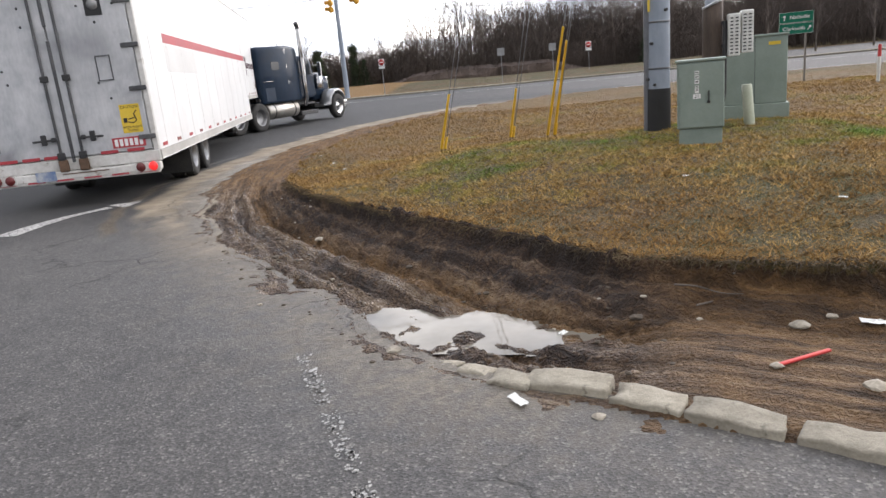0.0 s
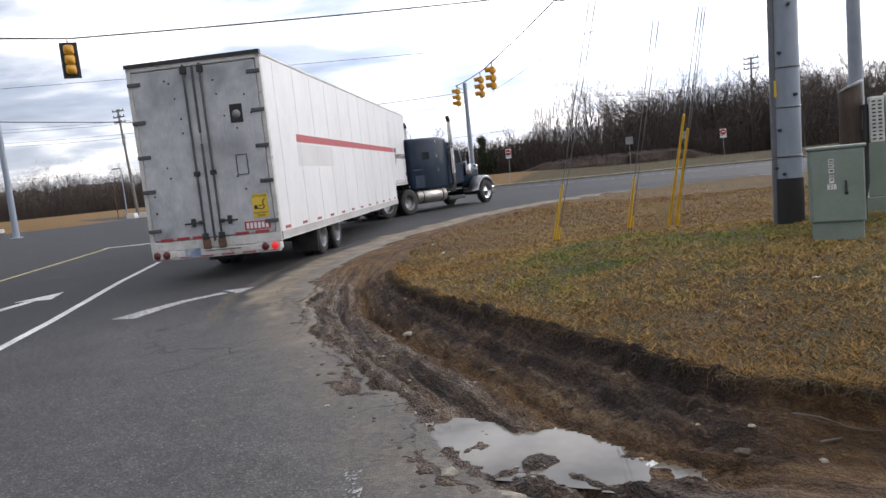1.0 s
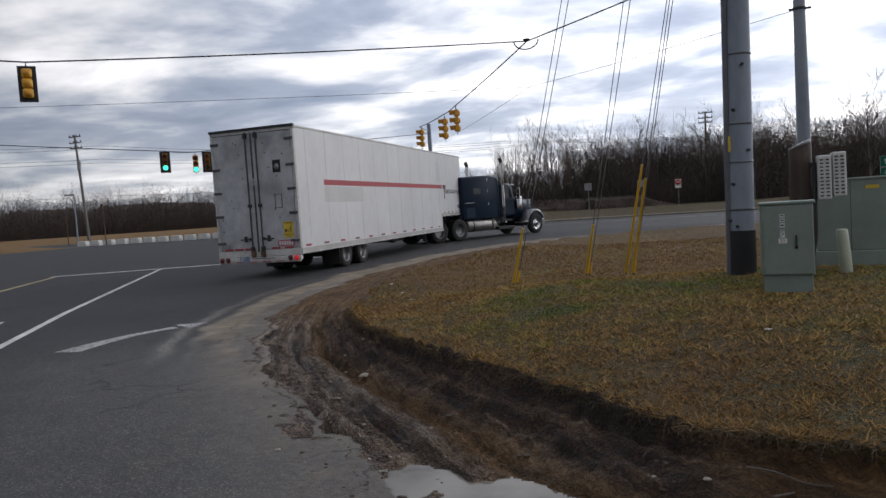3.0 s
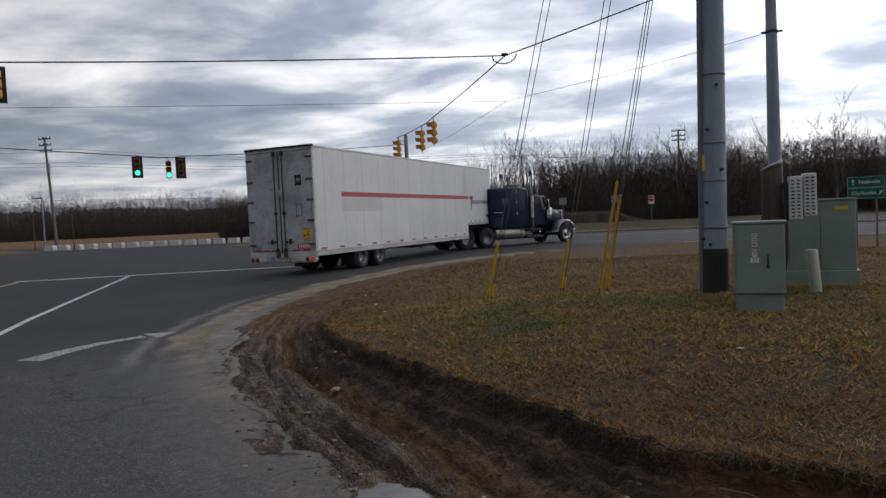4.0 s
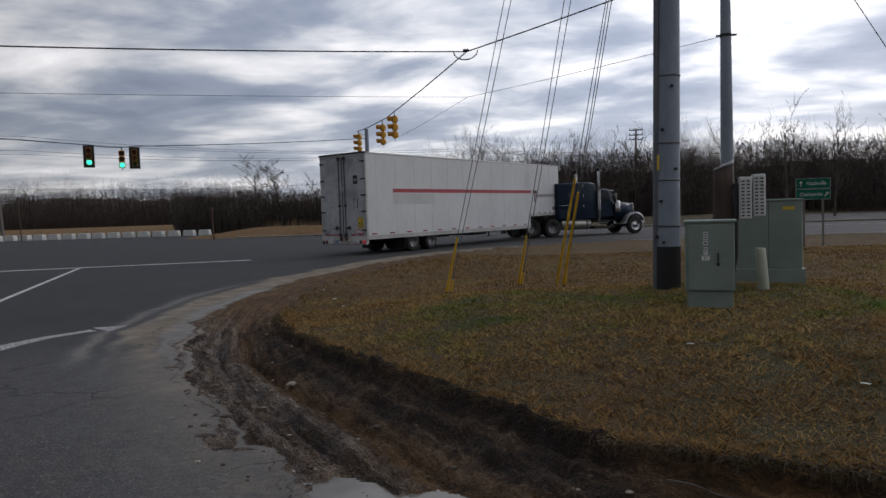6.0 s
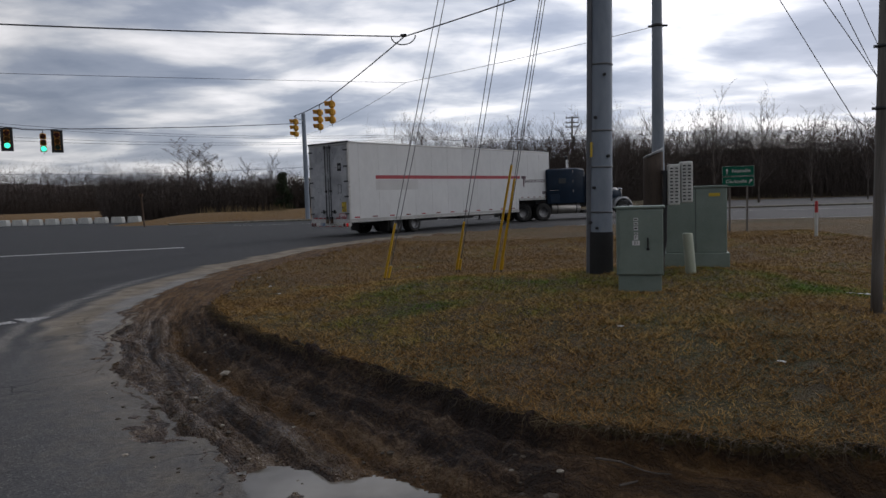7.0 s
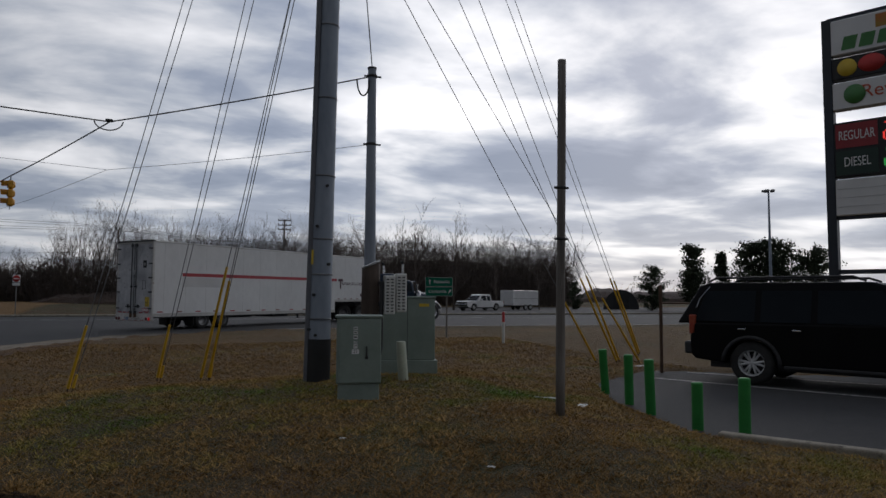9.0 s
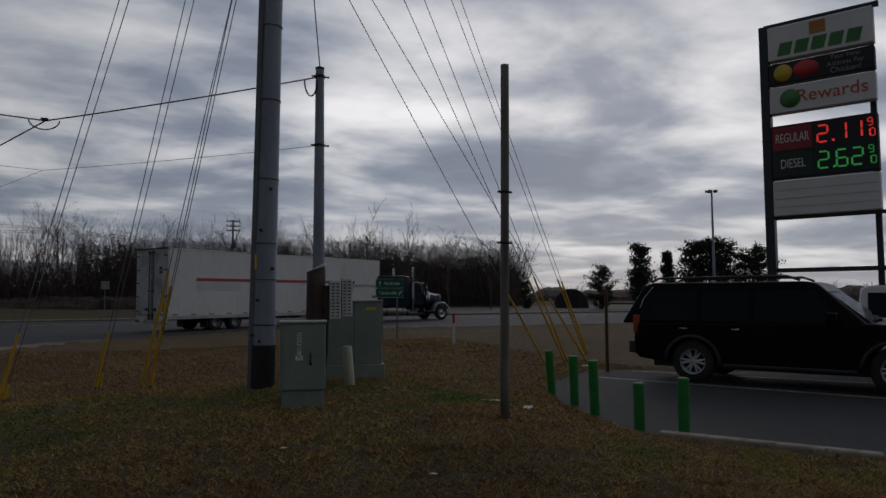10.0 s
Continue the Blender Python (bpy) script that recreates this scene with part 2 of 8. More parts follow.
def soil_material():
    """Ground sheet: turf soil, mud, clay and sand by the zones of the sheet."""
    m, nt, b = material("soil")
    L = nt.links
    v = coords(nt)
    at = nt.nodes.new("ShaderNodeAttribute")
    at.attribute_name = "zones"
    sp = nt.nodes.new("ShaderNodeSeparateColor")
    L.new(at.outputs["Color"], sp.inputs[0])
    n_big, n_mid = noise_tex(nt, v, 0.45, 5, 0.6), noise_tex(nt, v, 4.0, 6, 0.65)
    n_fine = noise_tex(nt, v, 38.0, 5, 0.7)
    n_hair = noise_tex(nt, coords(nt, 1.0, (1, 1, 0.2)), 120.0, 3, 0.7)
    # turf: straw, olive and bare patches
    straw = ramp(nt, [(0.25, (0.026, 0.015, 0.006)), (0.5, (0.085, 0.05, 0.018)), (0.75, (0.185, 0.115, 0.042))])
    L.new(maths(nt, "ADD", maths(nt, "MULTIPLY", n_fine, 0.6), maths(nt, "MULTIPLY", n_hair, 0.4)), straw.inputs[0])
    green = ramp(nt, [(0.3, (0.018, 0.028, 0.004)), (0.7, (0.05, 0.075, 0.012))])
    L.new(n_fine, green.inputs[0])
    gm = ramp(nt, [(0.42, (0, 0, 0)), (0.62, (1, 1, 1))])
    L.new(maths(nt, "ADD", maths(nt, "MULTIPLY", n_big, 0.6), maths(nt, "MULTIPLY", n_mid, 0.4)), gm.inputs[0])
    turf = mix(nt, maths(nt, "MULTIPLY", gm.outputs[0], 0.75), straw.outputs[0], green.outputs[0])
    gold = ramp(nt, [(0.3, (0.11, 0.056, 0.015)), (0.7, (0.30, 0.168, 0.05))])
    L.new(maths(nt, "ADD", maths(nt, "MULTIPLY", n_fine, 0.4), maths(nt, "MULTIPLY", n_mid, 0.6)), gold.inputs[0])
    turf = mix(nt, sp.outputs[2], turf, gold.outputs[0])
    # mud: dark, with paler dried crust, wet sheen painted pale, and clay
    mud = ramp(nt, [(0.30, (0.019, 0.0095, 0.005)), (0.45, (0.047, 0.025, 0.0135)), (0.58, (0.092, 0.053, 0.028)), (0.72, (0.165, 0.108, 0.063)), (0.9, (0.24, 0.175, 0.115))])
    fl = nt.nodes.new("ShaderNodeAttribute")
    fl.attribute_name = "flow"
    streak = noise_tex(nt, fl.outputs["Vector"], 11.0, 8, 0.7, 0.1)
    fm = nt.nodes.new("ShaderNodeMapping")
    fm.inputs["Scale"].default_value = (1.0, 0.4, 1.0)
    L.new(fl.outputs["Vector"], fm.inputs[0])
    lines = noise_tex(nt, fm.outputs[0], 46.0, 5, 0.65, 0.0)
    tone = maths(nt, "ADD", maths(nt, "MULTIPLY", streak, 0.34), maths(nt, "ADD", maths(nt, "MULTIPLY", lines, 0.18), maths(nt, "ADD", maths(nt, "MULTIPLY", n_fine, 0.22), maths(nt, "MULTIPLY", n_mid, 0.26))))
    tone = maths(nt, "ADD", tone, maths(nt, "MULTIPLY", at.outputs["Alpha"], 0.075))
    chunk = node(nt, "ShaderNodeTexVoronoi", Scale=26.0)
    chunk.feature = "DISTANCE_TO_EDGE"
    cw = nt.nodes.new("ShaderNodeVectorMath")
    cw.operation = "MULTIPLY_ADD"
    cn = node(nt, "ShaderNodeTexNoise", Scale=14.0, Detail=5.0)
    L.new(v, cn.inputs["Vector"]), L.new(cn.outputs["Color"], cw.inputs[0])
    cw.inputs[1].default_value = (0.12, 0.12, 0.12)
    L.new(v, cw.inputs[2]), L.new(cw.outputs[0], chunk.inputs["Vector"])
    clod = maths(nt, "MULTIPLY", chunk.outputs["Distance"], 3.0, clamp=True)
    tone = maths(nt, "MULTIPLY_ADD", tone, 3.5, -1.29)
    tone = maths(nt, "ADD", tone, maths(nt, "MULTIPLY_ADD", clod, 0.10, -0.04))
    L.new(tone, mud.inputs[0])
    clay = ramp(nt, [(0.35, (0.05, 0.024, 0.005)), (0.65, (0.25, 0.12, 0.022))])
    L.new(streak, clay.inputs[0])
    earth = mix(nt, maths(nt, "MULTIPLY", sp.outputs[2], maths(nt, "MULTIPLY_ADD", n_mid, 1.6, 0.0), clamp=True), mud.outputs[0], clay.outputs[0])
    edge = ramp(nt, [(0.42, (0, 0, 0)), (0.58, (1, 1, 1))])
    L.new(maths(nt, "ADD", maths(nt, "MULTIPLY", sp.outputs[0], 0.8), maths(nt, "MULTIPLY", n_mid, 0.2)), edge.inputs[0])
    col = mix(nt, edge.outputs[0], earth, turf)
    L.new(col, b.inputs["Base Color"])
    wn = maths(nt, "MULTIPLY", sp.outputs[1], maths(nt, "MULTIPLY_ADD", streak, 4.2, -1.5), clamp=True)
    L.new(maths(nt, "SUBTRACT", 0.95, maths(nt, "MULTIPLY", wn, 0.78)), b.inputs["Roughness"])
    b.inputs["Specular IOR Level"].default_value = 0.5
    bump(nt, b, maths(nt, "ADD", maths(nt, "MULTIPLY", n_fine, 0.6), maths(nt, "ADD", maths(nt, "MULTIPLY", clod, 0.5), maths(nt, "ADD", maths(nt, "MULTIPLY", n_mid, 0.6), maths(nt, "ADD", streak, maths(nt, "MULTIPLY", lines, 0.5))))), 1.0, 0.045)
    return m


def water_material():
    m, nt, b = material("muddy_water")
    v = coords(nt)
    r = ramp(nt, [(0.35, (0.10, 0.085, 0.065)), (0.65, (0.2, 0.18, 0.15))])
    nt.links.new(noise_tex(nt, v, 1.6, 4), r.inputs[0])
    nt.links.new(r.outputs[0], b.inputs["Base Color"])
    b.inputs["Roughness"].default_value = 0.03
    b.inputs["IOR"].default_value = 1.34
    b.inputs["Specular IOR Level"].default_value = 0.6
    bump(nt, b, noise_tex(nt, v, 6.0, 3), 0.06, 0.01)
    return m


def door_material():
    """Pale painted door, smeared with soot round the middle and rubbed cleaner at the edges."""
    m, nt, b = material("soiled_door_panel")
    L = nt.links
    v = coords(nt)
    big, mid = noise_tex(nt, v, 0.9, 4, 0.5, 0.6), noise_tex(nt, v, 3.0, 5, 0.6)
    fine = noise_tex(nt, coords(nt, 1.0, (1, 1, 0.3)), 26.0, 4, 0.6)
    base = ramp(nt, [(0.35, (0.36, 0.37, 0.39)), (0.65, (0.55, 0.555, 0.57))])
    L.new(maths(nt, "ADD", maths(nt, "MULTIPLY", mid, 0.7), maths(nt, "MULTIPLY", fine, 0.3)), base.inputs[0])
    soot = ramp(nt, [(0.47, (0, 0, 0)), (0.66, (1, 1, 1))])
    L.new(maths(nt, "ADD", maths(nt, "MULTIPLY", big, 0.8), maths(nt, "MULTIPLY", mid, 0.2)), soot.inputs[0])
    col = mix(nt, maths(nt, "MULTIPLY", soot.outputs[0], 0.8), base.outputs[0], (0.15, 0.155, 0.17))
    L.new(col, b.inputs["Base Color"])
    b.inputs["Roughness"].default_value = 0.5
    b.inputs["Metallic"].default_value = 0.1
    bump(nt, b, mid, 0.05, 0.01)
    return m


def blade_material(name, c):
    m, nt, b = material(name)
    ge = nt.nodes.new("ShaderNodeNewGeometry")
    r = ramp(nt, c)
    at = nt.nodes.new("ShaderNodeAttribute")
    at.attribute_name = "hue"
    nt.links.new(at.outputs["Fac"], r.inputs[0])
    hs = node(nt, "ShaderNodeHueSaturation")
    nt.links.new(maths(nt, "MULTIPLY_ADD", ge.outputs["Random Per Island"], 0.75, 0.62), hs.inputs["Value"])
    nt.links.new(r.outputs[0], hs.inputs["Color"])
    nt.links.new(hs.outputs[0], b.inputs["Base Color"])
    b.inputs["Roughness"].default_value = 0.85
    b.inputs["Specular IOR Level"].default_value = 0.08
    return m


ASPHALT, SOIL, WATER = asphalt_material(), soil_material(), water_material()
BLADES = blade_material("grass_blades", [(0.0, (0.24, 0.14, 0.05)), (0.35, (0.36, 0.226, 0.08)), (0.6, (0.25, 0.192, 0.05)), (1.0, (0.105, 0.175, 0.026))])
TWIGS = surf("bare_twigs", (0.062, 0.049, 0.043), (0.14, 0.112, 0.097), 0.9, big=0.25, fine=3.0, strength=0)
BARK = surf("bark", (0.06, 0.047, 0.038), (0.15, 0.125, 0.105), 0.9, fine=12, strength=0.5, dist=0.02)
UNDERGROWTH = surf("undergrowth_stems", (0.044, 0.034, 0.029), (0.092, 0.071, 0.06), 0.95, big=0.2, fine=2.0, strength=0)
BRUSH = surf("brush", (0.048, 0.034, 0.028), (0.098, 0.071, 0.057), 0.95, big=0.4, fine=3.0, strength=0.8, dist=0.3)
EVERGREEN = surf("evergreen", (0.012, 0.02, 0.009), (0.045, 0.062, 0.028), 0.9, big=0.8, fine=6, strength=0)
PAINT_WHITE = surf("road_paint", (0.42, 0.41, 0.39), (0.72, 0.71, 0.69), 0.7, fine=60, spots=(28.0, 0.55, (0.13, 0.13, 0.13)))
PAINT_WORN = surf("worn_road_paint", (0.3, 0.29, 0.28), (0.62, 0.6, 0.58), 0.75, fine=60, spots=(22.0, 0.46, (0.12, 0.12, 0.12)))
PAINT_YELLOW = surf("yellow_road_paint", (0.38, 0.3, 0.12), (0.55, 0.45, 0.2), 0.7, fine=60, spots=(28.0, 0.52, (0.13, 0.13, 0.13)))
CONCRETE = surf("kerb_concrete", (0.17, 0.15, 0.115), (0.36, 0.325, 0.26), 0.9, big=5, fine=55, strength=0.8, dist=0.008, spots=(7.0, 0.56, (0.06, 0.05, 0.037)), vary=0.25)
ROCK = surf("broken_stone", (0.2, 0.17, 0.13), (0.42, 0.38, 0.31), 0.9, big=8, fine=60, strength=0.5, vary=0.4)
GALV = surf("galvanised_steel", (0.19, 0.225, 0.275), (0.29, 0.325, 0.375), 0.6, metal=0.0, big=1.2, fine=14, strength=0.05, stretch=(1, 1, 0.3))
CONDUIT = surf("conduit", (0.085, 0.09, 0.105), (0.15, 0.155, 0.17), 0.55, big=2, fine=20)
BLACK_WRAP = surf("black_wrap", (0.006, 0.006, 0.007), (0.016, 0.016, 0.017), 0.6, big=3, fine=30)
WOOD_GREY = surf("weathered_pole", (0.10, 0.09, 0.08), (0.23, 0.21, 0.19), 0.85, big=2, fine=18, strength=0.5, dist=0.01, stretch=(6, 6, 0.35))
WOOD_BROWN = surf("creosoted_cover", (0.035, 0.024, 0.018), (0.085, 0.06, 0.045), 0.8, big=2, fine=25, strength=0.4, stretch=(4, 4, 0.5))
CAB_GREEN = surf("cabinet_green", (0.175, 0.22, 0.19), (0.23, 0.28, 0.245), 0.5, big=2.5, fine=30, strength=0.04, spots=(5.0, 0.66, (0.16, 0.18, 0.14)))
CAB_PALE = surf("pale_green_post", (0.33, 0.36, 0.27), (0.44, 0.46, 0.36), 0.6, big=3, fine=30)
OFFWHITE = surf("offwhite_plastic", (0.5, 0.5, 0.47), (0.66, 0.66, 0.63), 0.5, big=5, fine=40)
DARK = surf("dark_metal", (0.012, 0.012, 0.013), (0.03, 0.03, 0.032), 0.55, big=4, fine=30)
WIRE = surf("cable", (0.02, 0.02, 0.022), (0.05, 0.05, 0.053), 0.6, strength=0)
STRAND = surf("guy_strand", (0.10, 0.105, 0.115), (0.2, 0.205, 0.215), 0.5, metal=0.5, strength=0)
YELLOW_GUARD = surf("yellow_guard", (0.62, 0.36, 0.015), (0.78, 0.48, 0.03), 0.5, big=2, fine=20)
GREEN_POST = surf("green_bollard", (0.006, 0.15, 0.018), (0.014, 0.21, 0.03), 0.6, big=3, fine=30)
SIGN_GREEN = surf("guide_sign_green", (0.0, 0.10, 0.06), (0.002, 0.13, 0.08), 0.9, big=2, fine=20, strength=0)
SIGN_WHITE = surf("sign_white", (0.62, 0.62, 0.62), (0.75, 0.75, 0.75), 0.5, strength=0)
SIGN_RED = surf("sign_red", (0.35, 0.02, 0.02), (0.5, 0.035, 0.03), 0.5, strength=0)
SIGN_GREY = surf("sign_back", (0.2, 0.2, 0.2), (0.32, 0.32, 0.32), 0.5, metal=0.5, strength=0)
RUST = surf("rusty_steel", (0.06, 0.035, 0.022), (0.14, 0.085, 0.055), 0.85, big=6, fine=40, strength=0.3)
SIGNAL_YELLOW = surf("signal_yellow", (0.54, 0.255, 0.015), (0.68, 0.34, 0.03), 0.45, big=3, fine=20, strength=0)
BLACK = surf("matt_black", (0.008, 0.008, 0.009), (0.02, 0.02, 0.021), 0.6, strength=0)
RUBBER = surf("tyre_rubber", (0.012, 0.012, 0.012), (0.035, 0.033, 0.031), 0.85, big=4, fine=30, strength=0.2)
RIM = surf("wheel_metal", (0.13, 0.13, 0.135), (0.24, 0.24, 0.24), 0.4, metal=0.7, big=6, fine=30, strength=0.05)
ALLOY = surf("car_alloy", (0.42, 0.42, 0.42), (0.58, 0.58, 0.58), 0.35, metal=0.3, big=6, fine=30, strength=0)
CHROME = surf("chrome", (0.45, 0.45, 0.46), (0.62, 0.62, 0.62), 0.18, metal=1.0, big=2, fine=15, strength=0)
TRUCK_BLUE = surf("dark_blue_green_paint", (0.003, 0.012, 0.028), (0.007, 0.02, 0.042), 0.45, big=1.5, fine=12, strength=0, coat=0.15)
TRAILER_WHITE = surf("trailer_white", (0.57, 0.575, 0.57), (0.69, 0.695, 0.69), 0.42, big=0.7, fine=8, strength=0.03, stretch=(0.6, 1, 0.35), spots=(0.9, 0.64, (0.55, 0.55, 0.53)))
TRAILER_DOOR = door_material()
TRAILER_RAIL = surf("trailer_rail", (0.36, 0.35, 0.33), (0.52, 0.51, 0.49), 0.5, metal=0.3, big=2, fine=20)
STRIPE_RED = surf("stripe_red", (0.32, 0.035, 0.045), (0.42, 0.05, 0.06), 0.45, strength=0)
CAUTION = surf("caution_yellow", (0.55, 0.38, 0.03), (0.68, 0.48, 0.05), 0.5, strength=0)
LAMP_RED = glow("tail_lamp_red", (0.55, 0.02, 0.02), 0.35)
LAMP_DARKRED = surf("unlit_red_lens", (0.09, 0.01, 0.012), (0.13, 0.02, 0.02), 0.3, strength=0)
GLASS = glass("dark_glass")
TRUCK_BLUE.node_tree.nodes["Principled BSDF"].inputs["Specular IOR Level"].default_value = 0.2
CAR_BLACK = surf("black_car_paint", (0.003, 0.003, 0.0035), (0.005, 0.005, 0.006), 0.3, strength=0, coat=0.0)
CAR_BLACK.node_tree.nodes["Principled BSDF"].inputs["Specular IOR Level"].default_value = 0.12
CAR_WHITE = surf("white_car_paint", (0.6, 0.6, 0.6), (0.72, 0.72, 0.72), 0.35, strength=0, coat=0.4)
PAPER = surf("litter_paper", (0.55, 0.55, 0.52), (0.75, 0.75, 0.72), 0.8, strength=0.1)
STRAW = surf("straw", (0.12, 0.085, 0.04), (0.28, 0.21, 0.11), 0.85, big=3, strength=0)
PLASTIC_RED = surf("red_plastic", (0.42, 0.02, 0.02), (0.55, 0.04, 0.03), 0.5, strength=0)


# ---- mesh helpers ----
def part(name, bm, mat, parent=None, label="", m=None):
    me = bpy.data.meshes.new(name)
    bm.to_mesh(me)
    bm.free()
    me.materials.append(mat)
    ob = new(name, me)
    if parent is not None:
        ob.parent = parent
    if m is not None:
        ob.matrix_basis = m
    if label:
        tagged(ob, label)
    return ob


def thing(name, label, category, m=None, group="", kind=""):
    ob = new(name)
    ob.empty_display_size = 0.1
    if m is not None:
        ob.matrix_basis = m
    return tagged(ob, label, category, group, kind)


def box(bm, x0, x1, y0, y1, z0, z1, bev=0.0, seg=2):
    r = bmesh.ops.create_cube(bm, size=1.0)["verts"]
    for v in r:
        v.co = Vector(((x0 + x1) / 2 + v.co.x * (x1 - x0), (y0 + y1) / 2 + v.co.y * (y1 - y0), (z0 + z1) / 2 + v.co.z * (z1 - z0)))
    if bev:
        ed = list({e for v in r for e in v.link_edges})
        bmesh.ops.bevel(bm, geom=ed, offset=bev, segments=seg, affect="EDGES", profile=0.5)
    return bm


def tube(bm, pts, radii, n=8, caps=True):
    """A round bar along pts."""
    pts = [Vector(p) for p in pts]
    if isinstance(radii, (int, float)):
        radii = [radii] * len(pts)
    rings = []
    ref = None
    for i, p in enumerate(pts):
        d = (pts[min(i + 1, len(pts) - 1)] - pts[max(i - 1, 0)]).normalized()
        if ref is None:
            ref = Vector((1, 0, 0)) if abs(d.x) < 0.8 else Vector((0, 1, 0))
        a = (ref - d * ref.dot(d)).normalized()
        ref = a
        b = d.cross(a)
        rings.append([bm.verts.new(p + (a * math.cos(2 * math.pi * k / n) + b * math.sin(2 * math.pi * k / n)) * radii[i]) for k in range(n)])
    for r, s in zip(rings, rings[1:]):
        for k in range(n):
            f = bm.faces.new((r[k], r[(k + 1) % n], s[(k + 1) % n], s[k]))
            f.smooth = n > 6
    if caps:
        for cap in (bm.faces.new(rings[0][::-1]), bm.faces.new(rings[-1])):
            for e in cap.edges:
                e.smooth = False
    return bm


def loft(bm, sections, closed_ends=True, smooth=True):
    """Skin through rings of equal count."""
    rings = [[bm.verts.new(p) for p in s] for s in sections]
    n = len(rings[0])
    for r, s in zip(rings, rings[1:]):
        for k in range(n):
            f = bm.faces.new((r[k], r[(k + 1) % n], s[(k + 1) % n], s[k]))
            f.smooth = smooth
    if closed_ends:
        bm.faces.new(rings[0][::-1]), bm.faces.new(rings[-1])
    return bm


def prism(bm, profile, y0, y1, bev=0.0):
    """Extrude an x-z outline from y0 to y1."""
    a = [bm.verts.new((x, y0, z)) for x, z in profile]
    b = [bm.verts.new((x, y1, z)) for x, z in profile]
    n = len(a)
    f0, f1 = bm.faces.new(a), bm.faces.new(b[::-1])
    for k in range(n):
        bm.faces.new((a[k], b[k], b[(k + 1) % n], a[(k + 1) % n]))
    bmesh.ops.recalc_face_normals(bm, faces=bm.faces[:])
    if bev:
        bmesh.ops.bevel(bm, geom=[e for f in (f0, f1) for e in f.edges], offset=bev, segments=2, affect="EDGES", profile=0.5)
    return bm


def lathe(bm, profile, n=24, axis="y"):
    """Turn (radius, height) pairs about the axis."""
    rings = []
    for r, hgt in profile:
        ring = []
        for k in range(n):
            c, s = math.cos(2 * math.pi * k / n) * r, math.sin(2 * math.pi * k / n) * r
            ring.append((c, hgt, s) if axis == "y" else (c, s, hgt))
        rings.append(ring)
    loft(bm, rings, False, True)
    bmesh.ops.recalc_face_normals(bm, faces=bm.faces[:])
    return bm


def B():
    return bmesh.new()


def words(name, text, size, mat, parent, m, align="CENTER", thick=0.004):
    cu = bpy.data.curves.new(name, "FONT")
    cu.body, cu.size, cu.align_x, cu.align_y, cu.extrude = text, size, align, "CENTER", thick
    ob = new(name, cu)
    me = bpy.data.meshes.new_from_object(ob.evaluated_get(bpy.context.evaluated_depsgraph_get()))
    bpy.data.objects.remove(ob)
    me.materials.append(mat)
    o = new(name, me)
    o.parent = parent
    o.matrix_basis = m
    return o


# ---- fields: value noise, ramps ----
rng = np.random.default_rng(7)
LATTICE = rng.random((257, 257))
LATTICE[256], LATTICE[:, 256] = LATTICE[0], LATTICE[:, 0]


def vnoise(x, y):
    xi, yi = np.floor(x).astype(int), np.floor(y).astype(int)
    fx, fy = x - xi, y - yi
    fx, fy = fx * fx * (3 - 2 * fx), fy * fy * (3 - 2 * fy)
    xi, yi = xi % 256, yi % 256
    a = LATTICE[xi, yi] * (1 - fx) + LATTICE[xi + 1, yi] * fx
    c = LATTICE[xi, yi + 1] * (1 - fx) + LATTICE[xi + 1, yi + 1] * fx
    return a * (1 - fy) + c * fy


def fbm(x, y, octaves=4):
    t, a, s = 0.0, 0.5, 0.0
    for i in range(octaves):
        t = t + a * vnoise(x * 2 ** i + 17.3 * i, y * 2 ** i + 9.1 * i)
        s += a
        a *= 0.5
    return t / s - 0.5


def step(a, b, x):
    k = np.clip((x - a) / (b - a), 0, 1)
    return k * k * (3 - 2 * k)


# edge of the asphalt round the grass corner, from the near kerb to the cross road
EDGE = [(30, -19), (9, -2.4), (6, 0.75), (4.2, 2.1), (2.9, 2.95), (2.2, 3.3), (1.5, 3.6), (1.05, 3.78), (0.56, 4.05), (0.2, 4.4), (-0.49, 5.13), (-1.51, 6.18), (-3.0, 8.1), (-4.15, 10.2), (-4.9, 12.2),
        (-5.5, 14.8), (-5.75, 18), (-5.4, 23), (-4.4, 27), (-2.6, 31), (0, 34), (5, 37), (12.7, 38.5), (25, 38), (60, 36), (400, 16)]


def edge_field(x, y):
    """Distance inside the asphalt's edge (negative on the road) and the way along it."""
    best = np.full(x.shape, 1e9)
    along = np.zeros(x.shape)
    side = np.zeros(x.shape)
    run = 0.0
    for (ax, ay), (bx, by) in zip(EDGE, EDGE[1:]):
        dx, dy = bx - ax, by - ay
        ln = math.hypot(dx, dy)
        k = np.clip(((x - ax) * dx + (y - ay) * dy) / ln ** 2, 0, 1)
        d = np.hypot(x - ax - k * dx, y - ay - k * dy)
        near = d < best - 1e-9
        best = np.where(near, d, best)
        along = np.where(near, run + k * ln, along)
        side = np.where(near, (x - ax) * dy - (y - ay) * dx, side)
        run += ln
    return np.where(side > 0, best, -best), along


def ragged(x, y, d):
    """How far the broken edge of the asphalt strays, where no kerb holds it."""
    free = step(1.0, 0.2, x - 0.1 * (y - 4)) * step(0.55, 0.08, np.abs(d)) * step(26, 12, y)
    return free * (0.42 * fbm(x * 1.1 + 8, y * 1.1, 4) + 0.16 * fbm(x * 6, y * 6, 3))


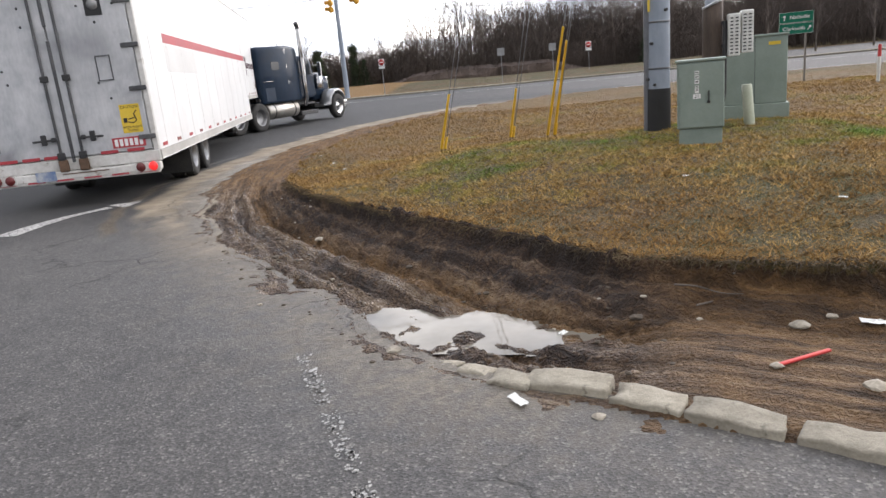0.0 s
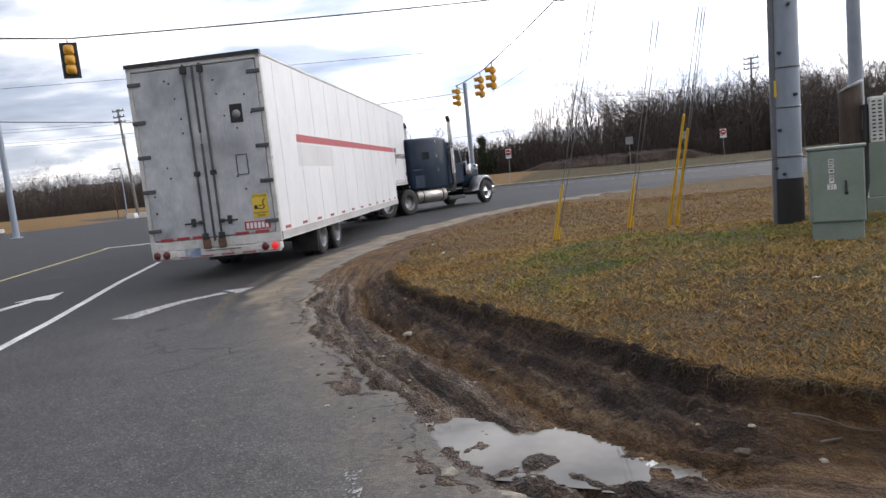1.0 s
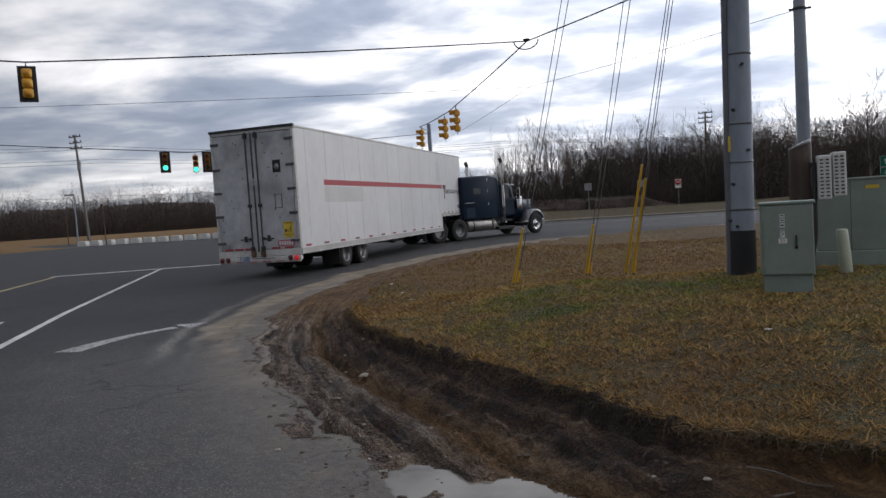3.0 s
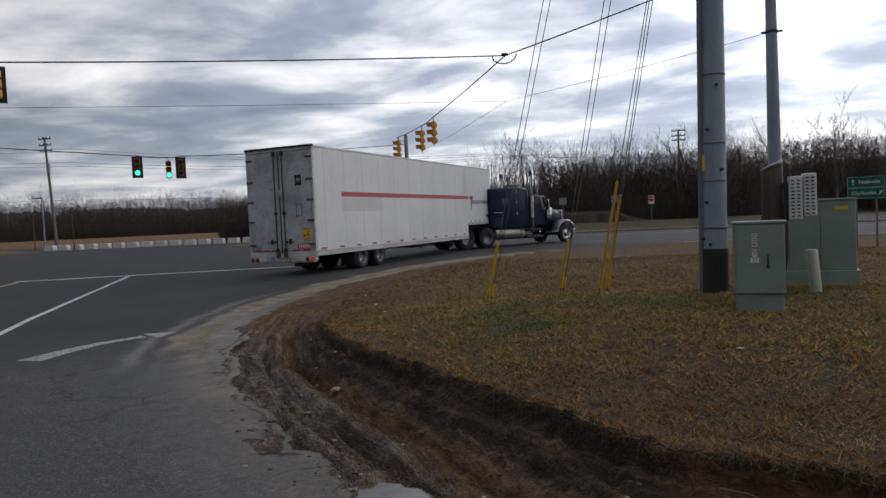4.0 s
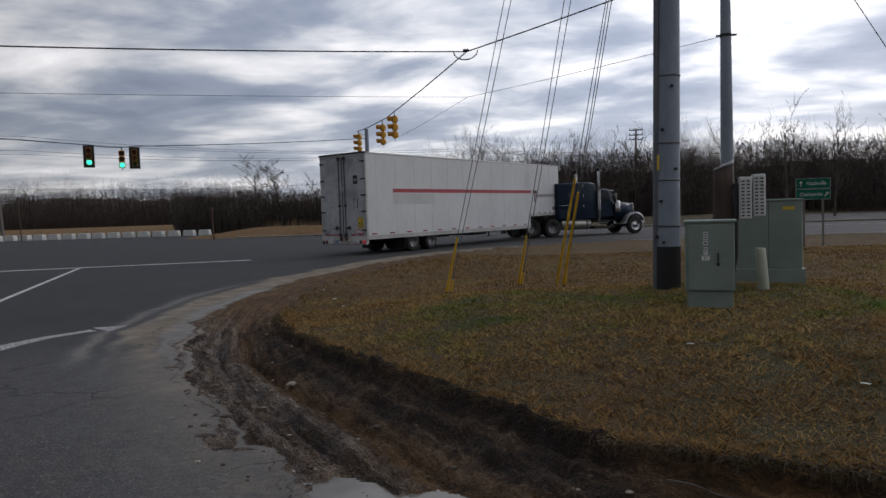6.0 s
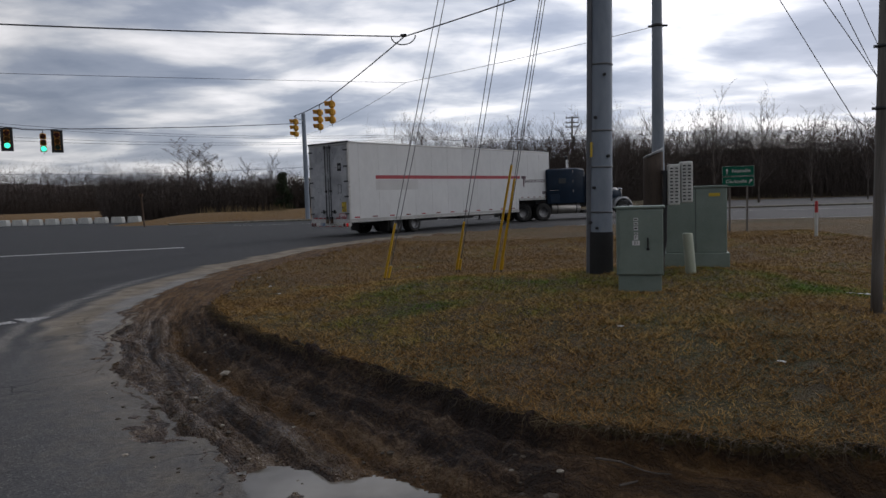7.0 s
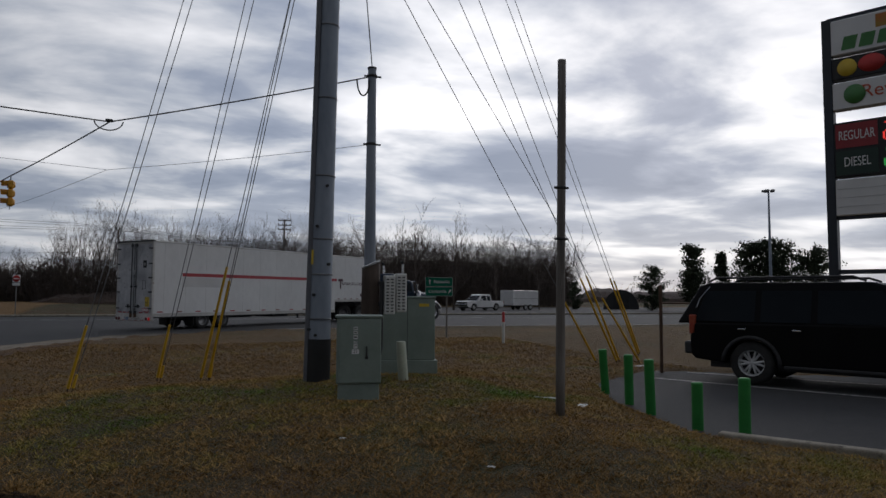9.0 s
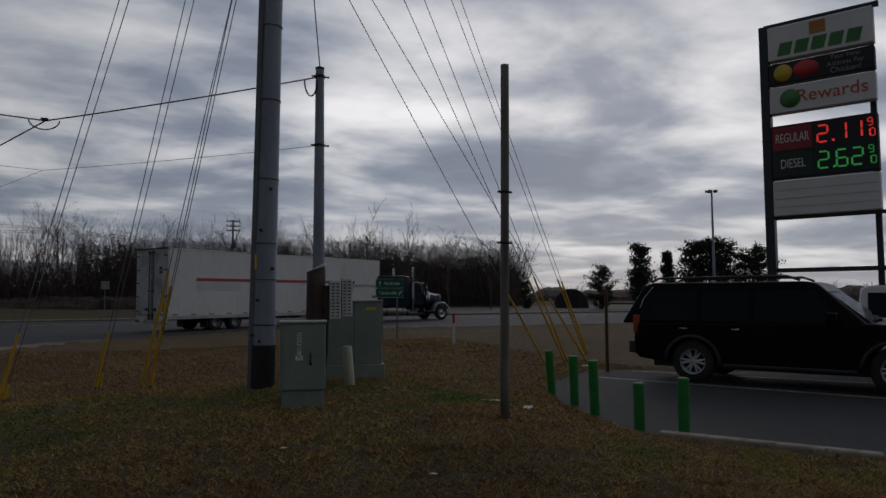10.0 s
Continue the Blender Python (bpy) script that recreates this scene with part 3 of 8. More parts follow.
def puddle_field(x, y):
    """One in the middle of the rain puddle, nought outside."""
    ax, ay, bx, by = 0.02, 5.03, 1.22, 4.64
    k = np.clip(((x - ax) * (bx - ax) + (y - ay) * (by - ay)) / ((bx - ax) ** 2 + (by - ay) ** 2), 0, 1)
    r = np.hypot(x - ax - k * (bx - ax), y - ay - k * (by - ay))
    return step(0.40, 0.20, r * (1 + 0.9 * np.abs(k - 0.4)) + 0.35 * fbm(x * 2.4 + 9, y * 2.4, 4))


def ground_field(x, y):
    """Height of the ground sheet and its zones: turf, wet, clay."""
    d, s = edge_field(x, y)
    d = d + ragged(x, y, d)
    right = step(1.2, 2.1, x - 0.25 * (y - 4))
    bw = 1.62 - 0.32 * step(6, 9.5, y) + 0.45 * step(2.2, 4.2, x)
    bw = bw + 0.16 * fbm(x * 1.3 + 40, y * 1.3, 3) + 0.12 * fbm(x * 4 + 3, y * 4, 3) + 0.06 * fbm(x * 9, y * 9, 2)
    u = np.clip(d / bw, -0.2, 3)
    near = step(12.5, 8.8, y)
    # trough profile from the asphalt to the foot of the turf
    prof = np.interp(u, [0, 0.04, 0.14, 0.36, 0.41, 0.46, 0.50, 0.56, 0.62, 0.645, 0.69, 0.72, 0.785, 0.82, 0.92, 0.95, 0.972, 1.0, 1.04], [0.004, -0.005, -0.06, -0.082, -0.045, -0.02, -0.075, -0.105, -0.10, -0.05, -0.035, 0.0, 0.015, 0.085, 0.10, 0.115, 0.205, 0.235, 0.25])
    flat = np.interp(u, [0, 0.05, 0.3, 0.6, 0.75, 0.9, 0.95, 1.0, 1.04], [0.01, 0.03, 0.03, 0.02, -0.02, 0.05, 0.06, 0.225, 0.25])
    prof = prof * (1 - right) + flat * right
    prof = prof - 0.055 * np.exp(-((x - 0.6) / 0.62) ** 2 - ((y - 4.95 + 0.42 * (x - 0.6)) / 0.36) ** 2) * (u > 0.03)
    pool = puddle_field(x, y)
    tracks = 0.10 * (1 - 0.7 * right) * fbm(d * 6 + 0.3 * s, s * 0.35, 3) + 0.10 * (1 - 0.6 * right) * fbm(d * 15, s * 0.4, 2) + (0.06 * fbm(x * 2.6, y * 2.6, 4) + 0.075 * fbm(x * 10, y * 10, 3)) * (1 - 0.75 * right)
    lump = np.abs(fbm(x * 5.2 + 31, y * 5.2, 4))
    tracks = tracks + 0.16 * (0.12 - lump) * step(0.5, 0.7, u)
    lugs = 0.009 * np.sin(s * 70 + 6 * np.sin(d * 14)) * (step(0.02, 0.2, u) * step(0.4, 0.3, u) + step(0.42, 0.5, u) * step(0.74, 0.66, u)) * (1 - right)
    shallow = np.interp(u, [0, 0.1, 0.5, 1.0], [0.012, 0.015, 0.0, 0.05])
    mud = (prof * near + shallow * (1 - near)) + (tracks + lugs) * step(0.0, 0.12, u) * (0.55 + 0.45 * near)
    mud = mud * (1 - pool) + (-0.106 + 0.17 * fbm(x * 4.5, y * 4.5, 5)) * pool
    # the mown rise with the poles, falling to the swale and to the parking lot
    rise = 0.02 + 0.38 * step(16.0, 11.0, y - 0.35 * (x - 1.5)) * step(-6.0, -0.5, x + 0.35 * (y - 9))
    rise = rise * (1 - 0.72 * step(4.0, 7.2, x)) + 0.09 * step(16, 22, y) * step(2, 7, x)
    rise = rise - 0.2 * np.exp(-((x + 0.6) / 3.6) ** 2 - ((y - 20.5) / 4.2) ** 2) - 0.36 * np.exp(-((x + 3.1) / 1.4) ** 2 - ((y - 15.5) / 4.2) ** 2)
    lip = 0.245 * near + 0.04 * (1 - near)
    top = lip + (rise - lip) * step(0.0, 3.2, d - bw) + 0.03 * fbm(x * 0.8, y * 0.8, 3) + 0.012 * fbm(x * 6, y * 6, 3)
    turf = step(0.985, 1.0, u) * near + step(0.75, 1.25, u + 0.5 * fbm(x * 1.5, y * 1.5, 4)) * (1 - near)
    z = np.where(u >= 1.0, top, mud) * near + (mud * (1 - turf) + top * turf) * (1 - near)
    far = step(60, 160, np.hypot(x, y))
    z = np.where(d > 0, z * (1 - far), 0)
    # beyond the cross road: verge, grass, woods' floor
    road_n = far_edge(x)
    over = step(0.0, 2.0, y - road_n) * step(-32, -24, x)
    z = np.where(d < 0.0, -0.07 + over * (0.10 + (0.45 + 0.35 * step(-5, -20, x)) * step(0, 11, y - road_n)), z)
    smear = 0.035 * (fbm(x * 1.6 + 3, y * 1.6, 4) + 0.5 * fbm(x * 11, y * 11, 3) + 0.22) * step(-0.42, -0.02, d) * step(13.0, 9.0, y) * step(2.6, 1.6, x) - 0.012
    z = np.where((d < 0.0) & (d > -0.8) & (y < 20), np.maximum(z, np.minimum(smear, 0.012)), z)
    turf = np.where(d < 0.0, step(0.3, 2.5, y - road_n + 2 * fbm(x * 0.3, y * 0.3, 3)), turf)
    west = (d < 0) & (x < -24)
    wm = west_ground(x, y)
    z = np.where(west & (wm > 0), -0.07 + 0.17 * np.clip(wm * 3, 0, 1) + 0.75 * step(0.1, 0.8, wm), z)
    turf = np.where(west & (wm > 0), 1.0, turf)
    # parking lot lies in the grass
    lot = lot_field(x, y)
    z = np.where(lot > -0.3, z * (1 - step(-0.3, 0.05, lot)) + 0.02 * step(-0.3, 0.05, lot), z)
    turf = turf * (1 - 0.6 * step(-0.5, 0.0, lot))
    wet = (1 - turf) * near * (1 - 0.8 * right) * np.interp(u, [0, 0.05, 0.5, 0.62, 1.0], [0.6, 1, 1, 0.3, 0.05])
    clay = np.interp(u, [0.44, 0.53, 0.62, 0.74], [0, 1, 0.75, 0]) * near * (1 - right) + 0.55 * right * near * (u < 1) + 0.75 * (1 - near) * (1 - turf)
    return z, turf, wet, clay, d, u, s


def far_edge(x):
    """Far edge of the cross road."""
    return 58.5 + 40 * step(10, 27, x) + np.clip(x - 5, 0, 400) * 0.03 - np.clip(x - 45, 0, 400) * 0.10


def west_ground(x, y):
    """Positive on the dry grass tongues west of the crossing."""
    a = 1 - np.hypot((x + 26) / 11.5, (y - 63) / 8.5)
    b = 1 - np.hypot((x + 72) / 12.0, (y - 58) / 9.0)
    c = (y - 84) / 20
    return np.maximum(np.maximum(a, b), c)


LOT = [(6.55, 7.95), (7.0, 10.4), (7.9, 12.6), (10.0, 14.3), (40, -4), (30, -12), (8.0, 6.05)]


def lot_field(x, y):
    """Distance inside the parking lot."""
    best = np.full(x.shape, 1e9)
    inside = np.zeros(x.shape, bool)
    for (ax, ay), (bx, by) in zip(LOT, LOT[1:] + LOT[:1]):
        dx, dy = bx - ax, by - ay
        k = np.clip(((x - ax) * dx + (y - ay) * dy) / (dx * dx + dy * dy), 0, 1)
        best = np.minimum(best, np.hypot(x - ax - k * dx, y - ay - k * dy))
        cr = ((ay > y) != (by > y)) & (x < dx * (y - ay) / (dy if dy else 1e-9) + ax)
        inside ^= cr
    return np.where(inside, best, -best)


def ladder(a, b, h, grow, lo, hi):
    """Grid lines: even from a to b, widening outwards to lo and hi."""
    mid = list(np.arange(a, b, h))
    left, right, g = [], [], h
    p = a
    while p > lo:
        g *= grow
        p -= g
        left.append(p)
    g, p = h, mid[-1]
    while p < hi:
        g *= grow
        p += g
        right.append(p)
    return np.array(left[::-1] + mid + right)


def sheet(name, xs, ys, z, keep, mat, zones, flow=None, dry=None):
    """A grid mesh of the cells marked in keep, with its zones as a colour attribute."""
    nx, ny = len(xs), len(ys)
    X, Y = np.meshgrid(xs, ys, indexing="ij")
    co = np.stack([X, Y, z], -1).reshape(-1, 3)
    idx = np.arange(nx * ny).reshape(nx, ny)
    q = np.stack([idx[:-1, :-1], idx[1:, :-1], idx[1:, 1:], idx[:-1, 1:]], -1)[keep]
    used, inv = np.unique(q.ravel(), return_inverse=True)
    q = inv.reshape(-1, 4)
    me = bpy.data.meshes.new(name)
    me.vertices.add(len(used))
    me.vertices.foreach_set("co", co[used].ravel().astype(np.float32))
    me.loops.add(q.size)
    me.loops.foreach_set("vertex_index", q.ravel().astype(np.int32))
    me.polygons.add(len(q))
    me.polygons.foreach_set("loop_start", np.arange(0, q.size, 4, dtype=np.int32))
    me.polygons.foreach_set("use_smooth", np.ones(len(q), bool))
    me.update(calc_edges=True)
    at = me.attributes.new("zones", "FLOAT_COLOR", "POINT")
    zc = np.stack([*(c.reshape(-1) for c in zones), np.ones(nx * ny) if dry is None else dry.reshape(-1)], -1)[used]
    at.data.foreach_set("color", zc.ravel().astype(np.float32))
    if flow is not None:
        fa = me.attributes.new("flow", "FLOAT_VECTOR", "POINT")
        fa.data.foreach_set("vector", np.stack([c.reshape(-1) for c in flow], -1)[used].ravel().astype(np.float32))
    me.materials.append(mat)
    return new(name, me)


def cells(f):
    return np.maximum.reduce([f[:-1, :-1], f[1:, :-1], f[1:, 1:], f[:-1, 1:]])


def build_ground():
    xs = ladder(-4.2, 4.4, 0.027, 1.075, -1500, 1500)
    ys = ladder(3.0, 9.6, 0.027, 1.065, -400, 2400)
    X, Y = np.meshgrid(xs, ys, indexing="ij")
    z, turf, wet, clay, d, u, s = ground_field(X, Y)
    flow = (d, s * 0.07, 0 * d)
    dry = 0.15 * step(1.2, 2.1, X - 0.25 * (Y - 4)) * step(12.5, 8.8, Y) * step(0.95, 0.6, u) * (1 + 2.2 * fbm(X * 2.2, Y * 2.2, 3)) + 0.5 * step(8.8, 12.5, Y)
    near = step(12.5, 8.8, Y)
    # dried crests of the ruts, wet sheen painted pale towards the road, darker bank
    wave = 0.7 + 1.4 * fbm(s * 0.9, d * 3, 3)
    bands = np.interp(u, [0.0, 0.06, 0.14, 0.28, 0.38, 0.45, 0.49, 0.55, 0.63, 0.665, 0.70, 0.76, 0.81, 0.86, 0.92, 0.95, 1.0], [0.5, 0.7, 0.4, 0.8, 0.1, 1.0, 0.3, -0.2, 0.5, 1.0, 0.4, -0.1, -0.2, 0.3, 0.1, -0.5, -0.9])
    dry = dry + bands * wave * near * (1 - 0.8 * step(1.2, 2.1, X - 0.25 * (Y - 4)))
    # dry golden grass in the swale and west of the crossing
    clay = np.where(turf > 0.5, np.maximum(0.6 * step(12.0, 15.5, Y + 0.4 * X) * step(36, 30, Y) * (0.8 + fbm(X * 0.6, Y * 0.6, 3)), np.where((d < 0) & (X < -14), 0.9, 0.0)), clay)
    tagged(sheet("ground", xs, ys, z, np.ones((len(xs) - 1, len(ys) - 1), bool), SOIL, (turf, wet, clay), flow, dry), "winter grass verge with churned mud and tyre ruts beside the road", "ground", kind="structure")
    # asphalt: everything outside the verge, up to the far edge
    n = fbm(X * 1.2, Y * 1.2, 4)
    wm = west_ground(X, Y)
    road = np.minimum.reduce([0.10 - d, np.where(X < -30, 85.0, far_edge(X) + 0.8) - Y, np.where(X < -14, 0.12 - wm, 9)])
    dust = step(1.5 + 1.5 * n, 0.0, -d) * step(30, 26, Y) * step(2.5, 0.8, X) * 0.85 * step(9.5, 11.5, Y) + step(1.3 + 1.6 * n, -0.1, -d) * (0.35 + 0.5 * step(6, 9, Y)) * step(11.5, 9.5, Y) * step(3.2, 1.0, X)
    dust = np.maximum(dust, step(1.15 + 0.7 * n, 0.75 + 0.7 * n, -d) * step(8.2, 10.0, Y) * step(36, 28, Y) * 0.95)
    old = step(4.2, 0.6, -d - 0.6 + 2 * n) * step(11, 7, Y)
    rwet = step(1.35, 0.0, -d + 1.0 * n) * step(11, 8, Y) * (0.5 + 0.5 * step(1.9, 0.6, X))
    rwet = np.maximum(rwet * (0.75 + 0.5 * n), 0.6 * np.exp(-((-d - 0.85 - 0.5 * n) / 0.14) ** 2) * step(6.5, 8.0, Y) * step(15, 11, Y) * step(0.3, -0.6, X))
    # low mud ridges on both sides of the sand band
    bend = step(7.2, 8.6, Y) * step(19, 14, Y)
    ridge = np.maximum(np.exp(-((-d - 1.22 - 0.35 * n) / 0.15) ** 2), step(0.42, 0.2, -d + 0.5 * n) * step(-0.1, 0.0, -d)) * bend
    rwet = np.maximum(rwet, ridge)
    dust = dust * (1 - 0.75 * np.clip(ridge * (0.8 + 1.5 * fbm(X * 7, Y * 7, 3)), 0, 1))
    # grazing sky reflection of the cross road, put into its colour as paler grey
    old = old + 0.9 * step(36.5, 40, Y) * step(-12, 8, X)
    tagged(sheet("road", xs, ys, np.full(X.shape, 0.0), cells(road) > 0, ASPHALT, (np.clip(dust, 0, 1), np.clip(rwet, 0, 1), np.clip(old, 0, 1))), "grey asphalt road with sand and dried mud round the corner", "road", kind="structure")
    # puddle in the outer rut
    pud = (near > 0.5) & (u > 0.0) & (u < 0.6) & (puddle_field(X, Y) > 0.02) & (z < -0.02)
    tagged(sheet("puddle", xs, ys, np.full(X.shape, -0.088), cells(pud.astype(float)) > 0, WATER, (turf, wet, clay)), "shallow muddy rain puddle in a tyre rut", "puddle", kind="structure")
    # parking lot surface
    lf = lot_field(X, Y)
    tagged(sheet("parking_lot", xs, ys, np.full(X.shape, 0.065), cells(lf) > -0.02, ASPHALT, (0 * d, 0 * d, 0 * d)), "dark worn asphalt of a parking lot", "parking lot", kind="structure")
    return xs, ys


build_ground()

PAINT_FAINT = surf("nearly_gone_paint", (0.26, 0.255, 0.245), (0.46, 0.45, 0.43), 0.75, fine=70, spots=(24.0, 0.48, (0.075, 0.073, 0.07)))
SOIL_LUMP = surf("mud_clod", (0.045, 0.034, 0.024), (0.12, 0.095, 0.07), 0.9, big=10, fine=60, strength=0.5)
SCUFFED_WHITE = surf("scuffed_white_paint", (0.40, 0.39, 0.37), (0.64, 0.63, 0.61), 0.5, big=2.2, fine=22, strength=0.08, spots=(4.0, 0.6, (0.2, 0.16, 0.12)))
PATCH_GREY = surf("painted_patch", (0.52, 0.52, 0.51), (0.6, 0.6, 0.59), 0.5, big=0.8, strength=0)
RUSTY_RED = surf("faded_red_tape", (0.16, 0.05, 0.045), (0.26, 0.08, 0.07), 0.5, strength=0)
EMBLEM = surf("dark_lettering", (0.05, 0.02, 0.03), (0.09, 0.04, 0.05), 0.5, strength=0)
ROD = surf("dark_steel_rod", (0.05, 0.052, 0.056), (0.13, 0.13, 0.135), 0.5, metal=0.5, strength=0)
PLATE_BLUE = surf("plate_blue", (0.12, 0.18, 0.32), (0.4, 0.42, 0.45), 0.5, big=8, strength=0)
FENDER_GREY = surf("silver_paint", (0.22, 0.225, 0.235), (0.3, 0.305, 0.31), 0.3, metal=0.4, strength=0)
TANK = surf("dull_aluminium", (0.30, 0.28, 0.25), (0.46, 0.44, 0.41), 0.4, metal=0.8, big=2, fine=20, strength=0.04)



# ---- road markings, 4 mm proud of the asphalt ----
def strip(name, pts, width, mat, label, cat="road marking", z=0.004):
    bm = B()
    vs = []
    for i, p in enumerate(pts):
        a, b = Vector(pts[max(i - 1, 0)]), Vector(pts[min(i + 1, len(pts) - 1)])
        d = (b - a).normalized()
        n = Vector((-d.y, d.x)) * width / 2
        vs.append((bm.verts.new((p[0] + n.x, p[1] + n.y, z)), bm.verts.new((p[0] - n.x, p[1] - n.y, z))))
    for (a, b), (c, d) in zip(vs, vs[1:]):
        bm.faces.new((a, b, d, c))
    bmesh.ops.recalc_face_normals(bm, faces=bm.faces[:])
    return tagged(part(name, bm, mat), label, cat, kind="structure")


def arrow(name, pts, wid, head_w, head_l, mat, label, gap=0.03):
    """A turn arrow: a tapering curved shaft and a head."""
    bm = B()
    vs = []
    for i, p in enumerate(pts):
        a, b = Vector(pts[max(i - 1, 0)]), Vector(pts[min(i + 1, len(pts) - 1)])
        d = (b - a).normalized()
        n = Vector((-d.y, d.x)) * wid[i] / 2
        vs.append((bm.verts.new((p[0] + n.x, p[1] + n.y, 0.004)), bm.verts.new((p[0] - n.x, p[1] - n.y, 0.004))))
    for (a, b), (c, e) in zip(vs, vs[1:]):
        bm.faces.new((a, b, e, c))
    d = (Vector(pts[-1]) - Vector(pts[-2])).normalized()
    n = Vector((-d.y, d.x))
    p = Vector(pts[-1]) + d * gap
    bm.faces.new([bm.verts.new((*q, 0.004)) for q in (p + n * head_w / 2, p - n * head_w / 2, p + d * head_l)])
    bmesh.ops.recalc_face_normals(bm, faces=bm.faces[:])
    for f in bm.faces:
        if f.normal.z < 0:
            f.normal_flip()
    return tagged(part(name, bm, mat), label, "road marking", kind="structure")




def paint_flecks():
    """What is left of an edge line: scattered scabs of paint."""
    r = random.Random(17)
    bm = B()
    a, b = Vector((0.83, 2.35)), Vector((-0.28, 4.30))
    d = (b - a).normalized()
    n = Vector((-d.y, d.x))
    for k in range(1500):
        t = r.random() ** 1.25
        if noise.noise(Vector((t * 16, 3.0, 0))) < r.uniform(-0.35, 0.6):
            continue
        p = a.lerp(b, t) + n * r.uniform(-0.045, 0.045)
        s = r.uniform(0.003, 0.011) * (1.0 if r.random() < 0.93 else 1.8)
        bm.faces.new([bm.verts.new((p.x + s * r.uniform(0.5, 1.2) * math.cos(q), p.y + 1.5 * s * r.uniform(0.5, 1.2) * math.sin(q), 0.004)) for q in (0.2, 1.3, 2.6, 3.7, 5.1)])
    tagged(part("lane_line", bm, PAINT_FAINT), "worn white edge line, only flecks of paint left", "road marking", kind="structure")


paint_flecks()
arrow("turn_arrow", [(-6.0, 8.35), (-6.02, 9.0), (-5.97, 9.55), (-5.8, 9.95), (-5.68, 10.15)], [0.40, 0.30, 0.23, 0.19, 0.26], 0.62, 0.42, PAINT_WORN, "worn white right turn arrow painted on the lane", 0.09)
arrow("turn_arrow", [(-9.4, 8.0), (-9.75, 9.4), (-9.95, 10.1)], [0.3, 0.22, 0.2], 0.75, 0.95, PAINT_WHITE, "white lane arrow painted on the road")
strip("lane_line", [(-5.2, 4.9), (-7.34, 8.34), (-9.78, 12.0), (-16.6, 23.05)], 0.13, PAINT_WHITE, "white line between two lanes")
strip("stop_line", [(-20.3, 21.6), (-16.75, 23.3), (-11.27, 25.88)], 0.35, PAINT_WHITE, "white stop line across the lanes")
strip("lane_line", [(-14.6, 12.6), (-16.74, 16.12), (-19.67, 20.94), (-20.3, 21.7)], 0.14, PAINT_YELLOW, "yellow centre line")
strip("lane_line", [(-19.9, 49.5), (-2, 50.8), (20, 51.8), (60, 51.0)], 0.13, PAINT_WHITE, "white lane line of the cross road")
strip("lane_line", [(3.5, 35.7), (12, 38.0), (25, 37.5), (60, 35.4)], 0.12, PAINT_WHITE, "white edge line of the cross road", z=0.012)


# ---- broken kerb stones ----
def kerb_stone(x, y, ang, ln, wd, ht, seed, tilt=0.0, label="weathered grey concrete kerb piece, chipped and tilted"):
    r = random.Random(seed)
    bm = B()
    box(bm, -ln / 2, ln / 2, -wd / 2, wd / 2, 0, ht, 0.014, 2)
    bmesh.ops.subdivide_edges(bm, edges=[e for e in bm.edges if e.calc_length() > 0.09], cuts=3, use_grid_fill=True)
    for v in bm.verts:
        k = noise.noise(v.co * 9 + Vector((seed * 3.1, 0, 0))) * 0.012 + noise.noise(v.co * 26) * 0.006
        endk = max(0, abs(v.co.x) / (ln / 2) - 0.8) * 5
        chip = max(0, noise.noise(v.co * 5 + Vector((0, seed * 7.7, 0)))) * 0.11 * endk
        v.co += Vector((-math.copysign(chip, v.co.x), k, k - chip * 0.6 * (v.co.z > ht * 0.5)))
        if v.co.z > ht * 0.6 and v.co.y < 0:
            v.co.y += 0.025
        elif v.co.y < -wd * 0.3:
            v.co.y += 0.05 * noise.noise(v.co * 14 + Vector((seed * 1.9, 0, 4))) - 0.01
    for f in bm.faces:
        f.smooth = True
    ob = part("kerb_stone", bm, CONCRETE, m=pose(x - 0.03 * (ln > 0.3), y + 0.03 + 0.08 * (ln > 0.3), -0.095, tilt, r.uniform(-2, 2), ang + r.uniform(-3, 3)))
    return tagged(ob, label, "kerb stone", group="broken kerb stones")


kerb_stone(0.62, 4.10, -20, 0.20, 0.15, 0.085, 1, 3)
kerb_stone(0.80, 4.00, -22, 0.20, 0.16, 0.10, 2, -4)
kerb_stone(1.00, 3.86, -24, 0.26, 0.17, 0.125, 3, 5)
kerb_stone(1.30, 3.73, -16, 0.46, 0.19, 0.14, 4, 6)
kerb_stone(1.66, 3.54, -27, 0.37, 0.19, 0.14, 5, 4)
kerb_stone(2.01, 3.36, -28, 0.40, 0.19, 0.145, 6, 3)
kerb_stone(2.42, 3.15, -27, 0.42, 0.19, 0.14, 7, 2)
kerb_stone(2.85, 2.92, -29, 0.44, 0.19, 0.14, 8, -2)
kerb_stone(3.26, 2.67, -31, 0.44, 0.19, 0.14, 9, 2)
kerb_stone(3.66, 2.42, -32, 0.44, 0.19, 0.14, 10, 1)


def ground_z(x, y):
    return float(ground_field(np.array([float(x)]), np.array([float(y)]))[0][0])


def rubble(x, y, r, seed, mat=ROCK, label="small broken stone lying in the mud", name="stone", flat=0.42):
    bm = B()
    bmesh.ops.create_icosphere(bm, subdivisions=2, radius=r)
    for v in bm.verts:
        v.co *= 1 + 0.35 * noise.noise(v.co * (1.6 / r) + Vector((seed * 2.3, 1, 0)))
        v.co.z *= flat
    z = ground_z(x, y) if edge_in(x, y) else 0.0
    return tagged(part(name, bm, mat, m=pose(x, y, z + r * flat * 0.35, 0, 0, seed * 47)), label, "stone", group="stones in the mud")


